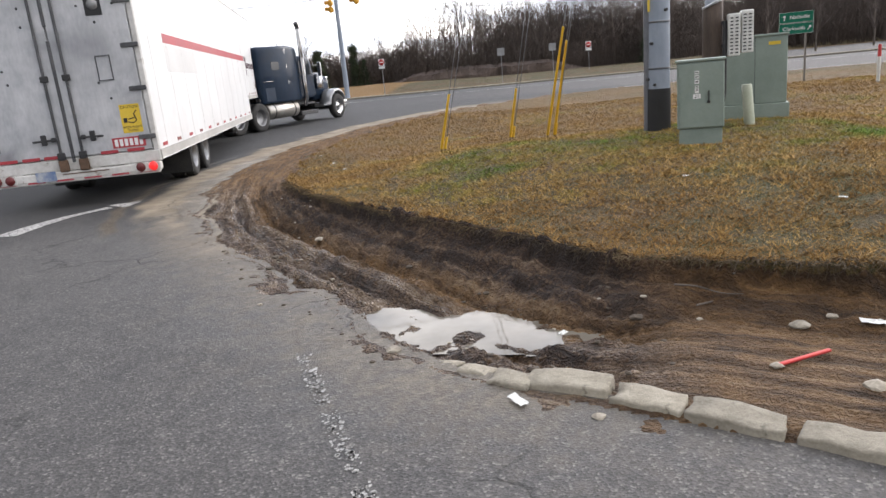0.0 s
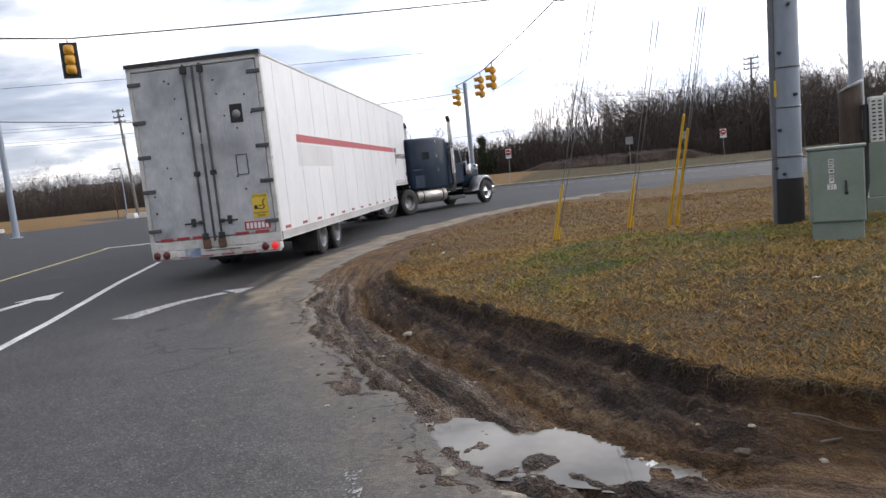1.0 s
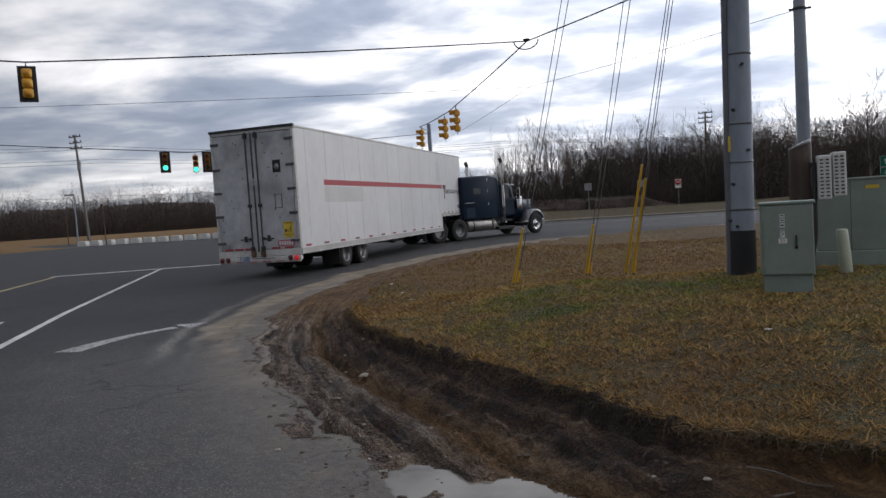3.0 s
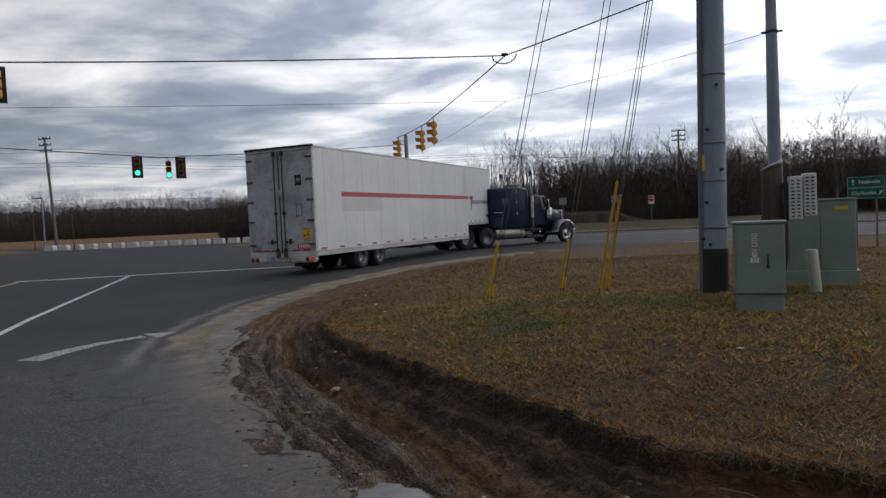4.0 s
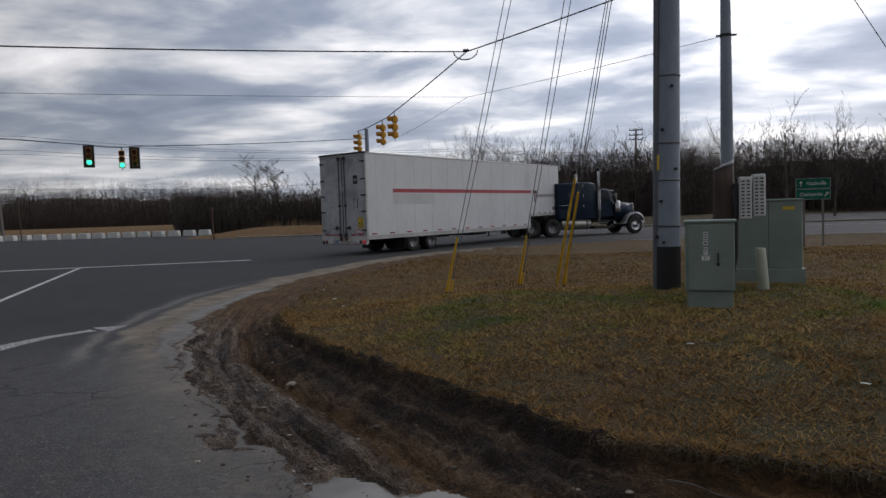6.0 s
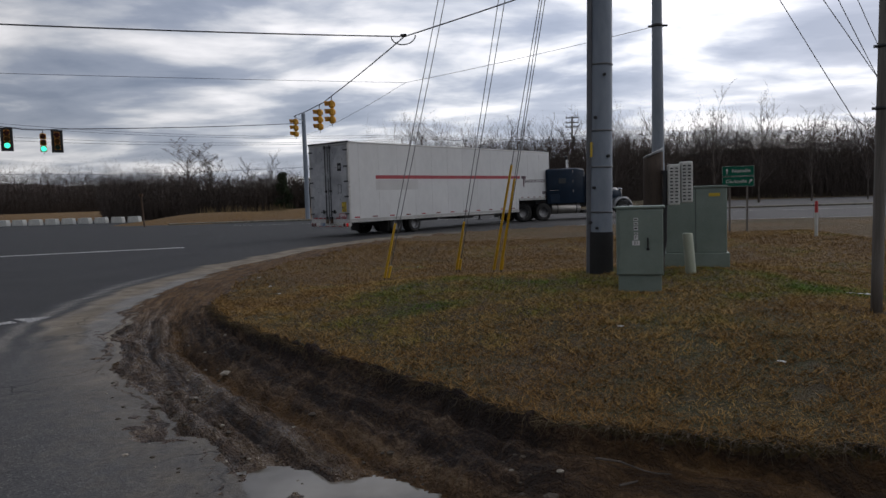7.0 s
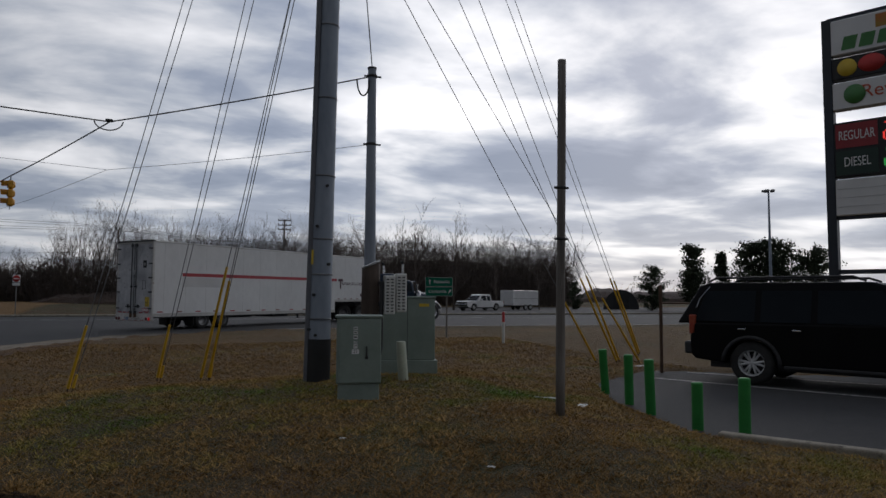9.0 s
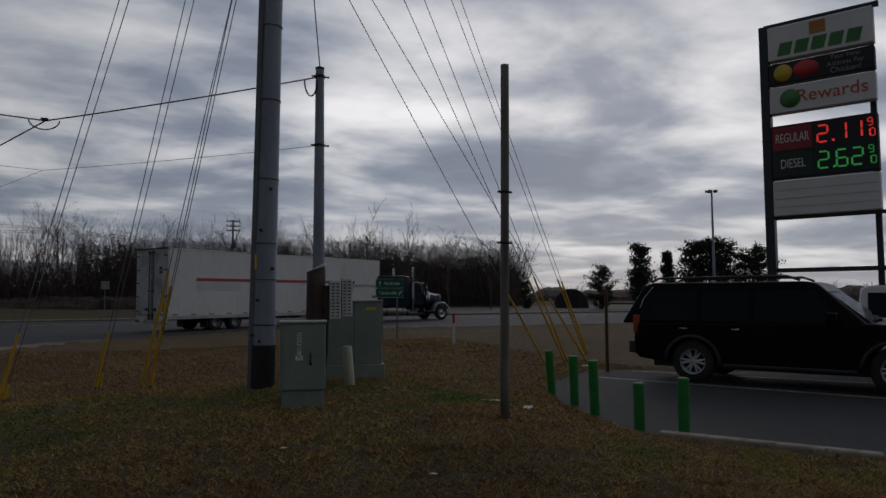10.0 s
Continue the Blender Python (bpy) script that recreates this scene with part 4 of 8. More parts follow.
def edge_in(x, y):
    return float(edge_field(np.array([float(x)]), np.array([float(y)]))[0][0]) > 0


for i, (x, y, r) in enumerate([(2.55, 4.55, 0.05), (2.28, 3.98, 0.03), (2.62, 3.72, 0.055), (2.05, 4.7, 0.022), (2.9, 4.15, 0.035), (-1.31, 7.45, 0.05), (0.28, 4.32, 0.045), (1.42, 3.52, 0.03), (1.75, 4.9, 0.02), (3.1, 4.5, 0.03), (2.75, 4.65, 0.03), (1.2, 4.3, 0.02)]):
    rubble(x, y, r, i + 1)
for i in range(280):
    s = random.uniform(0, 1)
    x, y = (1.6 - 4.2 * s) + random.uniform(-0.5, 0.5), 4.2 + 4.8 * s * s + random.uniform(-0.3, 0.9)
    rubble(x, y, random.uniform(0.006, 0.02) * (1 + (i % 9 == 0)), 40 + i, SOIL_LUMP if i % 7 else ROCK, "small clod of earth on the churned ground", "clod")


def litter(x, y, w, h, ang, mat, label):
    bm = B()
    bmesh.ops.create_grid(bm, x_segments=6, y_segments=4, size=0.5)
    for v in bm.verts:
        v.co = Vector((v.co.x * w, v.co.y * h, 0.012 * noise.noise(v.co * 5 + Vector((x, y, 0))) + 0.012))
    bmesh.ops.solidify(bm, geom=bm.faces[:], thickness=0.002)
    z = ground_z(x, y) if edge_in(x, y) else 0.003
    return tagged(part("litter", bm, mat, m=pose(x, y, z + 0.004, random.uniform(-8, 8), random.uniform(-8, 8), ang)), label, "litter", group="scraps of litter")


litter(1.05, 3.66, 0.11, 0.05, -50, PAPER, "flat white scrap of paper on the asphalt")
litter(-0.35, 7.2, 0.06, 0.05, 20, PAPER, "crumpled white scrap in the mud")
litter(2.41, 7.5, 0.06, 0.03, 10, PAPER, "white scrap lying in the grass")
litter(5.5, 9.9, 0.3, 0.16, -30, PAPER, "torn white plastic sheet in the grass")
litter(5.75, 9.35, 0.14, 0.1, 40, PAPER, "white scrap lying in the grass")
litter(7.6, 12.0, 0.35, 0.2, 10, PAPER, "pale plastic bag in the grass")
litter(10.2, 14.9, 0.4, 0.2, 0, PAPER, "pale plastic bag beside the rusty post")
litter(2.9, 4.5, 0.13, 0.05, 0, PAPER, "white paper scrap on the soil")
for x, y in ((-3.2, 13.6), (-2.6, 12.4), (-3.9, 14.8), (-1.2, 18.5), (1.25, 4.75), (3.4, 6.4)):
    litter(x, y, 0.06, 0.04, x * 40, PAPER, "small pale scrap of litter in the grass")
bm = B()
box(bm, -0.15, 0.15, -0.012, 0.012, 0, 0.014, 0.004, 1)
tagged(part("plastic_stick", bm, PLASTIC_RED, m=pose(2.42, 4.04, ground_z(2.42, 4.04) + 0.012, 0, -4, 24)), "red plastic strip lying on bare soil", "debris")


def root(x, y, ln, ang, seed):
    bm = B()
    r = random.Random(seed)
    pts = [(ln * k / 6, r.uniform(-0.04, 0.04) * ln, 0.010 * math.sin(k) + 0.006) for k in range(7)]
    tube(bm, pts, [0.007 * (1 - 0.1 * k) for k in range(7)], 6)
    return tagged(part("root", bm, BARK, m=pose(x, y, ground_z(x, y) + 0.01, 0, r.uniform(-8, 8), ang)), "dead root sticking out of the mud bank", "root", group="roots in the bank")


root(2.05, 4.86, 0.75, 12, 1), root(0.15, 6.5, 0.3, 60, 2), root(-0.9, 7.55, 0.25, 40, 3), root(1.95, 5.0, 0.4, -20, 4), root(2.3, 5.0, 0.5, 35, 5)


# ---- semi-truck ----
def wheel(parent, x, y, r, w, side, dual=False, front=False, rimmat=None):
    """A road wheel turning about its own y axis; side -1 shows its face to the right."""
    hub = new("wheel")
    hub.parent = parent
    hub.matrix_basis = pose(x, y, r)
    bm = B()
    rows = [(-w / 2,), (w / 2 + 0.03,)] if dual else [(0,)]
    offs = [0, -side * (w + 0.05)] if dual else [0]
    for o in offs:
        lathe(bm, [(r * 0.60, o - w / 2 + 0.01), (r * 0.84, o - w / 2), (r * 0.96, o - w * 0.42), (r, o - w * 0.3), (r, o + w * 0.3), (r * 0.96, o + w * 0.42), (r * 0.84, o + w / 2), (r * 0.60, o + w / 2 - 0.01)], 36)
    for k in range(36):
        a = 2 * math.pi * k / 36
        for f in (-0.18, 0.18):
            c = Vector((math.cos(a) * r * 1.0, f * w + offs[0], math.sin(a) * r * 1.0))
            q = bmesh.ops.create_cube(bm, size=1, matrix=Matrix.Translation(c) @ Matrix.Rotation(-a, 4, "Y") @ Matrix.Diagonal((0.02, w * 0.28, 0.035, 1)))
    part("tyre", bm, RUBBER, hub)
    bm = B()
    dish = 0.02 if front else -0.11
    s = side
    prof = [(0.02, s * (w * 0.30 + dish)), (r * 0.16, s * (w * 0.30 + dish)), (r * 0.2, s * (w * 0.16 + dish)), (r * 0.42, s * (w * 0.10 + dish)), (r * 0.5, s * (w * 0.2 + dish * 0.3)), (r * 0.58, s * (w * 0.44)), (r * 0.625, s * (w * 0.46)), (r * 0.61, s * w * 0.3), (r * 0.5, -s * w * 0.1), (0.02, -s * w * 0.1)]
    lathe(bm, prof, 30)
    part("rim", bm, rimmat or RIM, hub)
    bm = B()
    for k in range(10):
        a = 2 * math.pi * k / 10
        tube(bm, [(math.cos(a) * r * 0.31, s * (w * 0.12 + dish), math.sin(a) * r * 0.31), (math.cos(a) * r * 0.31, s * (w * 0.2 + dish), math.sin(a) * r * 0.31)], 0.016, 6)
    for k in range(8):
        a = 2 * math.pi * (k + 0.5) / 8
        tube(bm, [(math.cos(a) * r * 0.46, s * (w * 0.14 + dish), math.sin(a) * r * 0.46), (math.cos(a) * r * 0.46, s * (w * 0.155 + dish) , math.sin(a) * r * 0.46)], r * 0.05, 8)
    part("wheel_nuts", bm, DARK, hub)
    return hub


def build_trailer():
    T = thing("semi_trailer", "long white box trailer with red stripe and soiled rear doors", "trailer")
    L, W, top, low, up, neck = 16.15, 1.3, 4.11, 0.62, 1.26, 12.85
    bm = B()
    prism(bm, [(0.06, low + 0.14), (neck, low + 0.14), (neck, up + 0.1), (L, up + 0.1), (L, top - 0.06), (0.06, top - 0.06)], -W, W, 0.012)
    part("body", bm, TRAILER_WHITE, T)
    bm = B()
    box(bm, 0.03, L + 0.01, -W - 0.012, W + 0.012, top - 0.085, top - 0.02, 0.015, 1)
    part("top_rail", bm, TRAILER_RAIL, T)
    bm = B()
    box(bm, 0.05, L - 0.05, -W + 0.03, W - 0.03, top - 0.03, top, 0.02, 1)
    part("roof", bm, TRAILER_RAIL, T, "grey metal roof skin")
    for s in (-1, 1):
        bm = B()
        box(bm, 0.02, neck, s * (W - 0.03), s * (W + 0.012), low, low + 0.15, 0.01, 1)
        part("bottom_rail", bm, TRAILER_RAIL, T)
        bm = B()
        box(bm, neck, L, s * (W - 0.03), s * (W + 0.012), up, up + 0.12, 0.01, 1)
        part("bottom_rail", bm, TRAILER_RAIL, T)
        # side panel seams and rivets
        bm = B()
        x = 0.6
        while x < L - 0.2:
            z0 = low + 0.16 if x < neck else up + 0.13
            box(bm, x - 0.003, x + 0.003, s * (W - 0.001), s * (W + 0.003), z0, top - 0.1)
            x += 1.2
        part("panel_seams", bm, TRAILER_RAIL, T)
        bm = B()
        box(bm, 1.6, 13.0, s * (W - 0.001), s * (W + 0.004), 2.5, 2.66)
        part("red_stripe", bm, STRIPE_RED, T)
        bm = B()
        box(bm, 1.6, 4.4, s * (W - 0.001), s * (W + 0.0025), 2.0, 2.46)
        part("faded_patch", bm, PATCH_GREY, T, "pale grey patch where lettering was painted over")
        bm = B()
        box(bm, 12.25, 12.82, s * (W - 0.001), s * (W + 0.0025), 2.78, 3.62)
        part("faded_patch", bm, PATCH_GREY, T, "pale grey upright patch of old paint")
        for k in range(12):
            bm = B()
            x = 0.25 + k * 1.08
            box(bm, x, x + 0.3, s * (W + 0.009), s * (W + 0.015), low + 0.19, low + 0.245)
            part("reflector_tape", bm, STRIPE_RED if k % 2 == 0 else RUSTY_RED, T)
        for k in range(5):
            bm = B()
            x = 13.1 + k * 0.62
            box(bm, x, x + 0.2, s * (W + 0.009), s * (W + 0.015), up + 0.15, up + 0.2)
            part("reflector_tape", bm, RUSTY_RED, T)
        # emblem and word near the nose
        bm = B()
        box(bm, 13.15, 13.6, s * (W - 0.001), s * (W + 0.004), 2.5, 2.66)
        box(bm, 13.31, 13.43, s * (W - 0.001), s * (W + 0.0045), 2.05, 2.5)
        part("emblem", bm, STRIPE_RED if s > 0 else EMBLEM, T, "plain T-shaped emblem")
        m = pose(14.5, s * (W + 0.003), 2.36, 90, 0, 0 if s < 0 else 180)
        words("lettering", "TRANSPORTATION", 0.27, EMBLEM, T, m)
        bm = B()
        for q in range(2):
            box(bm, 15.35 + q * 0.2, 15.5 + q * 0.2, s * (W - 0.001), s * (W + 0.004), up + 0.32, up + 0.5)
        part("unit_marking", bm, EMBLEM, T)
    # front wall fittings
    bm = B()
    box(bm, L, L + 0.03, -0.9, 0.9, up + 0.3, up + 1.1, 0.01, 1)
    part("connector_panel", bm, DARK, T)
    # rear frame
    bm = B()
    for y0, y1 in ((-W, -W + 0.09), (W - 0.09, W)):
        box(bm, -0.02, 0.08, y0, y1, low, top - 0.03, 0.012, 1)
    box(bm, -0.02, 0.08, -W, W, top - 0.13, top - 0.02, 0.012, 1)
    box(bm, -0.03, 0.08, -W, W, low - 0.02, low + 0.16, 0.012, 1)
    part("rear_frame", bm, SCUFFED_WHITE, T, "scuffed white rear door frame")
    bm = B()
    box(bm, -0.045, 0.06, -W - 0.012, W + 0.012, top - 0.05, top + 0.02)
    part("top_gasket", bm, DARK, T)
    for s in (-1, 1):
        bm = B()
        y0, y1 = (0.012, W - 0.1) if s > 0 else (-W + 0.1, -0.012)
        box(bm, -0.03, 0.02, y0, y1, low + 0.18, top - 0.15, 0.01, 1)
        door = part("rear_door", bm, TRAILER_DOOR, T, "soot-streaked aluminium rear door")
        yy = 0.16
        bm = B()
        tube(bm, [(-0.065, s * yy, low + 0.06), (-0.065, s * yy, top - 0.1)], 0.021, 10)
        part("lock_rod", bm, ROD, door)
        for zz, hh in ((low + 0.2, 0.06), (2.0, 0.045), (top - 0.2, 0.07)):
            bm = B()
            box(bm, -0.092, -0.03, s * yy - 0.055, s * yy + 0.055, zz - hh, zz + hh, 0.012, 2)
            part("rod_bracket", bm, DARK, door)
        z1 = low + 0.47
        bm = B()
        tube(bm, [(-0.085, s * yy, z1), (-0.085, s * 0.52, z1 - 0.01)], 0.016, 8)
        box(bm, -0.10, -0.03, s * 0.36 - 0.035, s * 0.36 + 0.035, z1 - 0.075, z1 + 0.085, 0.012, 2)
        box(bm, -0.095, -0.03, s * 0.22 - 0.03, s * 0.22 + 0.03, z1 - 0.035, z1 + 0.035, 0.01, 1)
        part("door_handle", bm, DARK, door, "dark steel door handle")
        for k in range(9):
            bm = B()
            q = random.Random(k * 7 + s)
            yb, zb = s * q.uniform(0.3, 1.1), q.uniform(1.3, 3.8)
            lathe(bm, [(0.001, -0.006), (0.016, -0.006), (0.02, 0.0)], 8, "y")
            bmesh.ops.rotate(bm, verts=bm.verts[:], cent=(0, 0, 0), matrix=Matrix.Rotation(radians(-90), 3, "Z"))
            bmesh.ops.translate(bm, verts=bm.verts[:], vec=(-0.031, yb, zb))
            part("rivet", bm, DARK, door)
        bm = B()
        box(bm, -0.09, -0.03, s * 0.15 - 0.075, s * 0.15 + 0.075, low - 0.04, low + 0.15, 0.025, 2)
        part("lock_keeper", bm, RUST, door)
        for zz in (1.0, 1.75, 2.4, 3.05, 3.75):
            bm = B()
            y = s * (W - 0.1)
            box(bm, -0.055, -0.028, y - 0.17 if s > 0 else y - 0.09, y + 0.09 if s > 0 else y + 0.17, zz - 0.035, zz + 0.035, 0.008, 1)
            part("hinge", bm, ROD, door)
    for z0, z1 in ((low + 0.1, 2.55), (2.75, top - 0.12)):
        bm = B()
        box(bm, -0.05, -0.028, -0.028, 0.022, z0, z1, 0.008, 1)
        part("door_seal", bm, ROD, T, "dark seal between the two rear doors")
    # notices on the doors (right-hand door is -y)
    bm = B()
    box(bm, -0.036, -0.031, -1.12, -0.82, 1.08, 1.52)
    d = part("caution_notice", bm, CAUTION, T, "yellow caution sticker")
    bm = B()
    box(bm, -0.039, -0.036, -0.91, -0.855, 1.24, 1.31)
    tube(bm, [(-0.0375, -0.92, 1.25), (-0.0375, -1.0, 1.23), (-0.0375, -1.05, 1.27), (-0.0375, -1.02, 1.37), (-0.0375, -1.07, 1.42)], 0.009, 6)
    tube(bm, [(-0.0375, -0.93, 1.29), (-0.0375, -1.02, 1.31)], 0.008, 6)
    part("notice_print", bm, BLACK, d)
    for txt, sz, z in (("CAUTION", 0.058, 1.475), ("WIDE RIGHT", 0.05, 1.165), ("TURNS", 0.05, 1.115)):
        words("lettering", txt, sz, BLACK, d, pose(-0.037, -0.97, z, 90, 0, -90), thick=0.001)
    bm = B()
    box(bm, -0.036, -0.031, -0.86, -0.62, 2.86, 3.2)
    d = part("black_notice", bm, BLACK, T, "black and white square sticker")
    bm = B()
    lathe(bm, [(0.001, 0), (0.08, 0), (0.08, 0.004), (0.001, 0.004)], 20, "y")
    bmesh.ops.rotate(bm, verts=bm.verts[:], cent=(0, 0, 0), matrix=Matrix.Rotation(radians(90), 3, "Z"))
    bmesh.ops.translate(bm, verts=bm.verts[:], vec=(-0.036, -0.74, 3.02))
    part("disc", bm, SIGN_GREY, d)
    bm = B()
    box(bm, -0.034, -0.030, -0.84, -0.62, 1.9, 2.28, 0.004, 1)
    d = part("vent_hatch", bm, TRAILER_DOOR, T, "small riveted vent hatch")
    bm = B()
    for y0, y1, z0, z1 in ((-0.84, -0.825, 1.9, 2.28), (-0.635, -0.62, 1.9, 2.28), (-0.84, -0.62, 1.9, 1.915), (-0.84, -0.62, 2.265, 2.28)):
        box(bm, -0.045, -0.03, y0, y1, z0, z1)
    part("hatch_frame", bm, ROD, d)
    bm = B()
    box(bm, -0.036, -0.031, -1.12, -0.62, 0.86, 1.02)
    d = part("number_plate", bm, STRIPE_RED, T, "red fleet number strip")
    bm = B()
    for k in range(6):
        box(bm, -0.039, -0.035, -1.08 + k * 0.075, -1.03 + k * 0.075, 0.885, 0.995)
    part("print_bar", bm, SIGN_WHITE, d)
    # bumper, lamps, tape
    bm = B()
    box(bm, -0.06, 0.1, -W + 0.02, W - 0.02, low - 0.16, low - 0.03, 0.02, 2)
    box(bm, -0.05, 0.08, -W + 0.05, W - 0.05, 0.42, 0.53, 0.015, 1)
    for y in (-0.85, -0.3, 0.3, 0.85):
        box(bm, -0.03, 0.05, y - 0.05, y + 0.05, 0.45, low)
    part("rear_bumper", bm, SCUFFED_WHITE, T, "scuffed white underride bumper")
    for k in range(6):
        bm = B()
        y = -1.2 + k * 0.42
        box(bm, -0.056, -0.05, y, y + 0.26, 0.445, 0.51)
        part("bumper_tape", bm, STRIPE_RED, T)
    for y in (-0.95, -0.55, 0.3, 0.62, 0.95):
        bm = B()
        box(bm, -0.038, -0.031, y - 0.13, y + 0.13, low + 0.17, low + 0.22)
        part("sill_tape", bm, STRIPE_RED, T)
    bm = B()
    box(bm, -0.068, -0.06, -0.5, 0.2, low - 0.08, low - 0.065)
    part("rust_streak", bm, RUST, T, "rusty seam of the bumper")
    for y in (-1.17, -0.98, 0.98, 1.17):
        bm = B()
        lathe(bm, [(0.001, -0.02), (0.066, -0.02), (0.072, 0.0), (0.072, 0.05)], 18, "y")
        bmesh.ops.rotate(bm, verts=bm.verts[:], cent=(0, 0, 0), matrix=Matrix.Rotation(radians(-90), 3, "Z"))
        bmesh.ops.translate(bm, verts=bm.verts[:], vec=(-0.07, y, low - 0.09))
        part("tail_lamp", bm, LAMP_RED if y == -1.17 else LAMP_DARKRED, T)
    for s in (-1, 1):
        bm = B()
        box(bm, -0.068, -0.06, s * 1.075 - 0.19, s * 1.075 + 0.19, low - 0.165, low - 0.02, 0.004, 1)
        part("lamp_plate", bm, SCUFFED_WHITE, T)
    bm = B()
    box(bm, -0.07, -0.06, 0.3, 0.6, low - 0.16, low - 0.01)
    part("licence_plate", bm, PLATE_BLUE, T, "small blue and white plate with plain bars")
    # undercarriage
    bm = B()
    for s in (-1, 1):
        box(bm, 0.3, neck + 0.1, s * 0.45 - 0.05, s * 0.45 + 0.05, low - 0.08, low + 0.1)
    for k in range(26):
        box(bm, 0.4 + k * 0.48, 0.46 + k * 0.48, -W + 0.05, W - 0.05, low - 0.02, low + 0.08)
    box(bm, 2.4, 4.8, -0.6, 0.6, 0.46, 0.62)
    for x in (2.9, 4.15):
        tube(bm, [(x, -1.1, 0.42), (x, 1.1, 0.42)], 0.07, 8)
    part("underframe", bm, DARK, T)
    bm = B()
    box(bm, 5.5, 7.6, 0.3, 1.15, 0.42, 0.62, 0.02, 1), box(bm, 8.2, 9.4, -0.7, 0.7, 0.44, 0.62, 0.02, 1)
    part("under_box", bm, DARK, T)
    for s in (-1, 1):
        bm = B()
        box(bm, 2.33, 2.36, s * 0.68 if s > 0 else -1.27, 1.27 if s > 0 else -0.68, 0.14, 0.66)
        part("mud_flap", bm, RUBBER, T)
        bm = B()
        tube(bm, [(11.8, s * 0.75, 0.28), (11.8, s * 0.75, 0.65)], 0.05, 8)
        box(bm, 11.68, 11.92, s * 0.75 - 0.12, s * 0.75 + 0.12, 0.25, 0.28)
        tube(bm, [(11.8, s * 0.75, 0.45), (11.2, s * 0.75, 0.64)], 0.025, 6)
        part("landing_leg", bm, DARK, T)
    spin = []
    for x in (2.9, 4.15):
        for s in (-1, 1):
            spin.append((wheel(T, x, s * 1.14, 0.41, 0.22, s, dual=True), x, s * 1.14, 0.41))
    return T, spin


def build_tractor():
    T = thing("truck_tractor", "dark blue-green long-nose sleeper truck with chrome stacks", "truck")
    # sleeper and cab
    bm = B()
    secs = []

    def ring(x, w, z0, z1, r=0.14):
        pts = []
        for cx, cz, a0 in ((w - r, z1 - r, 0), (-(w - r), z1 - r, 90), (-(w - 0.04), z0 + 0.04, 180), (w - 0.04, z0 + 0.04, 270)):
            rr = r if a0 < 180 else 0.04
            for k in range(5):
                a = radians(a0 + k * 22.5)
                pts.append((x, cx + rr * math.cos(a), cz + rr * math.sin(a)))
        return pts
    loft(bm, [ring(0.98, 1.12, 1.02, 2.98), ring(1.04, 1.2, 0.98, 3.06), ring(2.9, 1.2, 0.98, 3.12), ring(3.45, 1.18, 0.98, 3.06), ring(3.55, 1.14, 1.0, 2.95)])
    s = part("sleeper", bm, TRUCK_BLUE, T)
    for sd in (-1, 1):
        bm = B()
        box(bm, 1.7, 2.2, sd * 1.2 - 0.006, sd * 1.2 + 0.006, 2.2, 2.5, 0.004, 1)
        part("side_window", bm, GLASS, s)
        bm = B()
        box(bm, 1.15, 1.75, sd * 1.2 - 0.01, sd * 1.2 + 0.012, 1.05, 1.55, 0.006, 1)
        part("locker_door", bm, TRUCK_BLUE, s)
        for x, z in ((2.66, 2.82), (2.68, 2.25), (2.7, 1.65)):
            bm = B()
            box(bm, x, x + 0.035, sd * 1.2 - 0.01, sd * 1.2 + 0.025, z, z + 0.16, 0.006, 1)
            part("marker_strip", bm, CHROME, s)
        bm = B()
        box(bm, 1.1, 1.7, sd * 1.195, sd * 1.21, 1.78, 1.805)
        part("grab_strip", bm, CHROME, s)
    bm = B()
    loft(bm, [ring(3.56, 1.0, 1.05, 2.62), ring(3.6, 1.06, 1.02, 2.7), ring(4.45, 1.04, 1.02, 2.7), ring(4.7, 1.0, 1.05, 2.55), ring(4.88, 0.96, 1.1, 1.98)])
    c = part("cab", bm, TRUCK_BLUE, T)
    for sd in (-1, 1):
        bm = B()
        prism(bm, [(3.75, 1.95), (4.62, 1.95), (4.48, 2.5), (3.75, 2.5)], sd * 1.045 - 0.012, sd * 1.045 + 0.012)
        part("side_window", bm, GLASS, c)
        bm = B()
        box(bm, 3.68, 4.72, sd * 1.05 - 0.01, sd * 1.05 + 0.012, 1.1, 1.88, 0.008, 1)
        d = part("door", bm, TRUCK_BLUE, c)
        bm = B()
        box(bm, 3.74, 3.9, sd * 1.07 - 0.015, sd * 1.07 + 0.02, 1.62, 1.66, 0.005, 1)
        part("door_handle", bm, CHROME, d)
        bm = B()
        for zz in (1.95, 2.3):
            tube(bm, [(4.7, sd * 1.02, zz), (4.8, sd * 1.35, zz)], 0.014, 6)
        box(bm, 4.77, 4.83, sd * 1.35 - 0.09, sd * 1.35 + 0.09, 1.85, 2.42, 0.02, 2)
        part("mirror", bm, CHROME, c, "tall chrome mirror on two arms")
    bm = B()
    for sd in (-1, 1):
        a = [bm.verts.new(p) for p in ((4.92, sd * 0.06, 2.0), (4.92, sd * 0.9, 1.97), (4.74, sd * 0.9, 2.5), (4.74, sd * 0.06, 2.54))]
        bm.faces.new(a)
    bmesh.ops.solidify(bm, geom=bm.faces[:], thickness=0.02)
    part("windshield", bm, GLASS, c)
    bm = B()
    box(bm, 4.6, 4.95, -0.95, 0.95, 2.58, 2.64, 0.02, 1)
    part("sun_visor", bm, CHROME, c)
    # hood and grille
    bm = B()

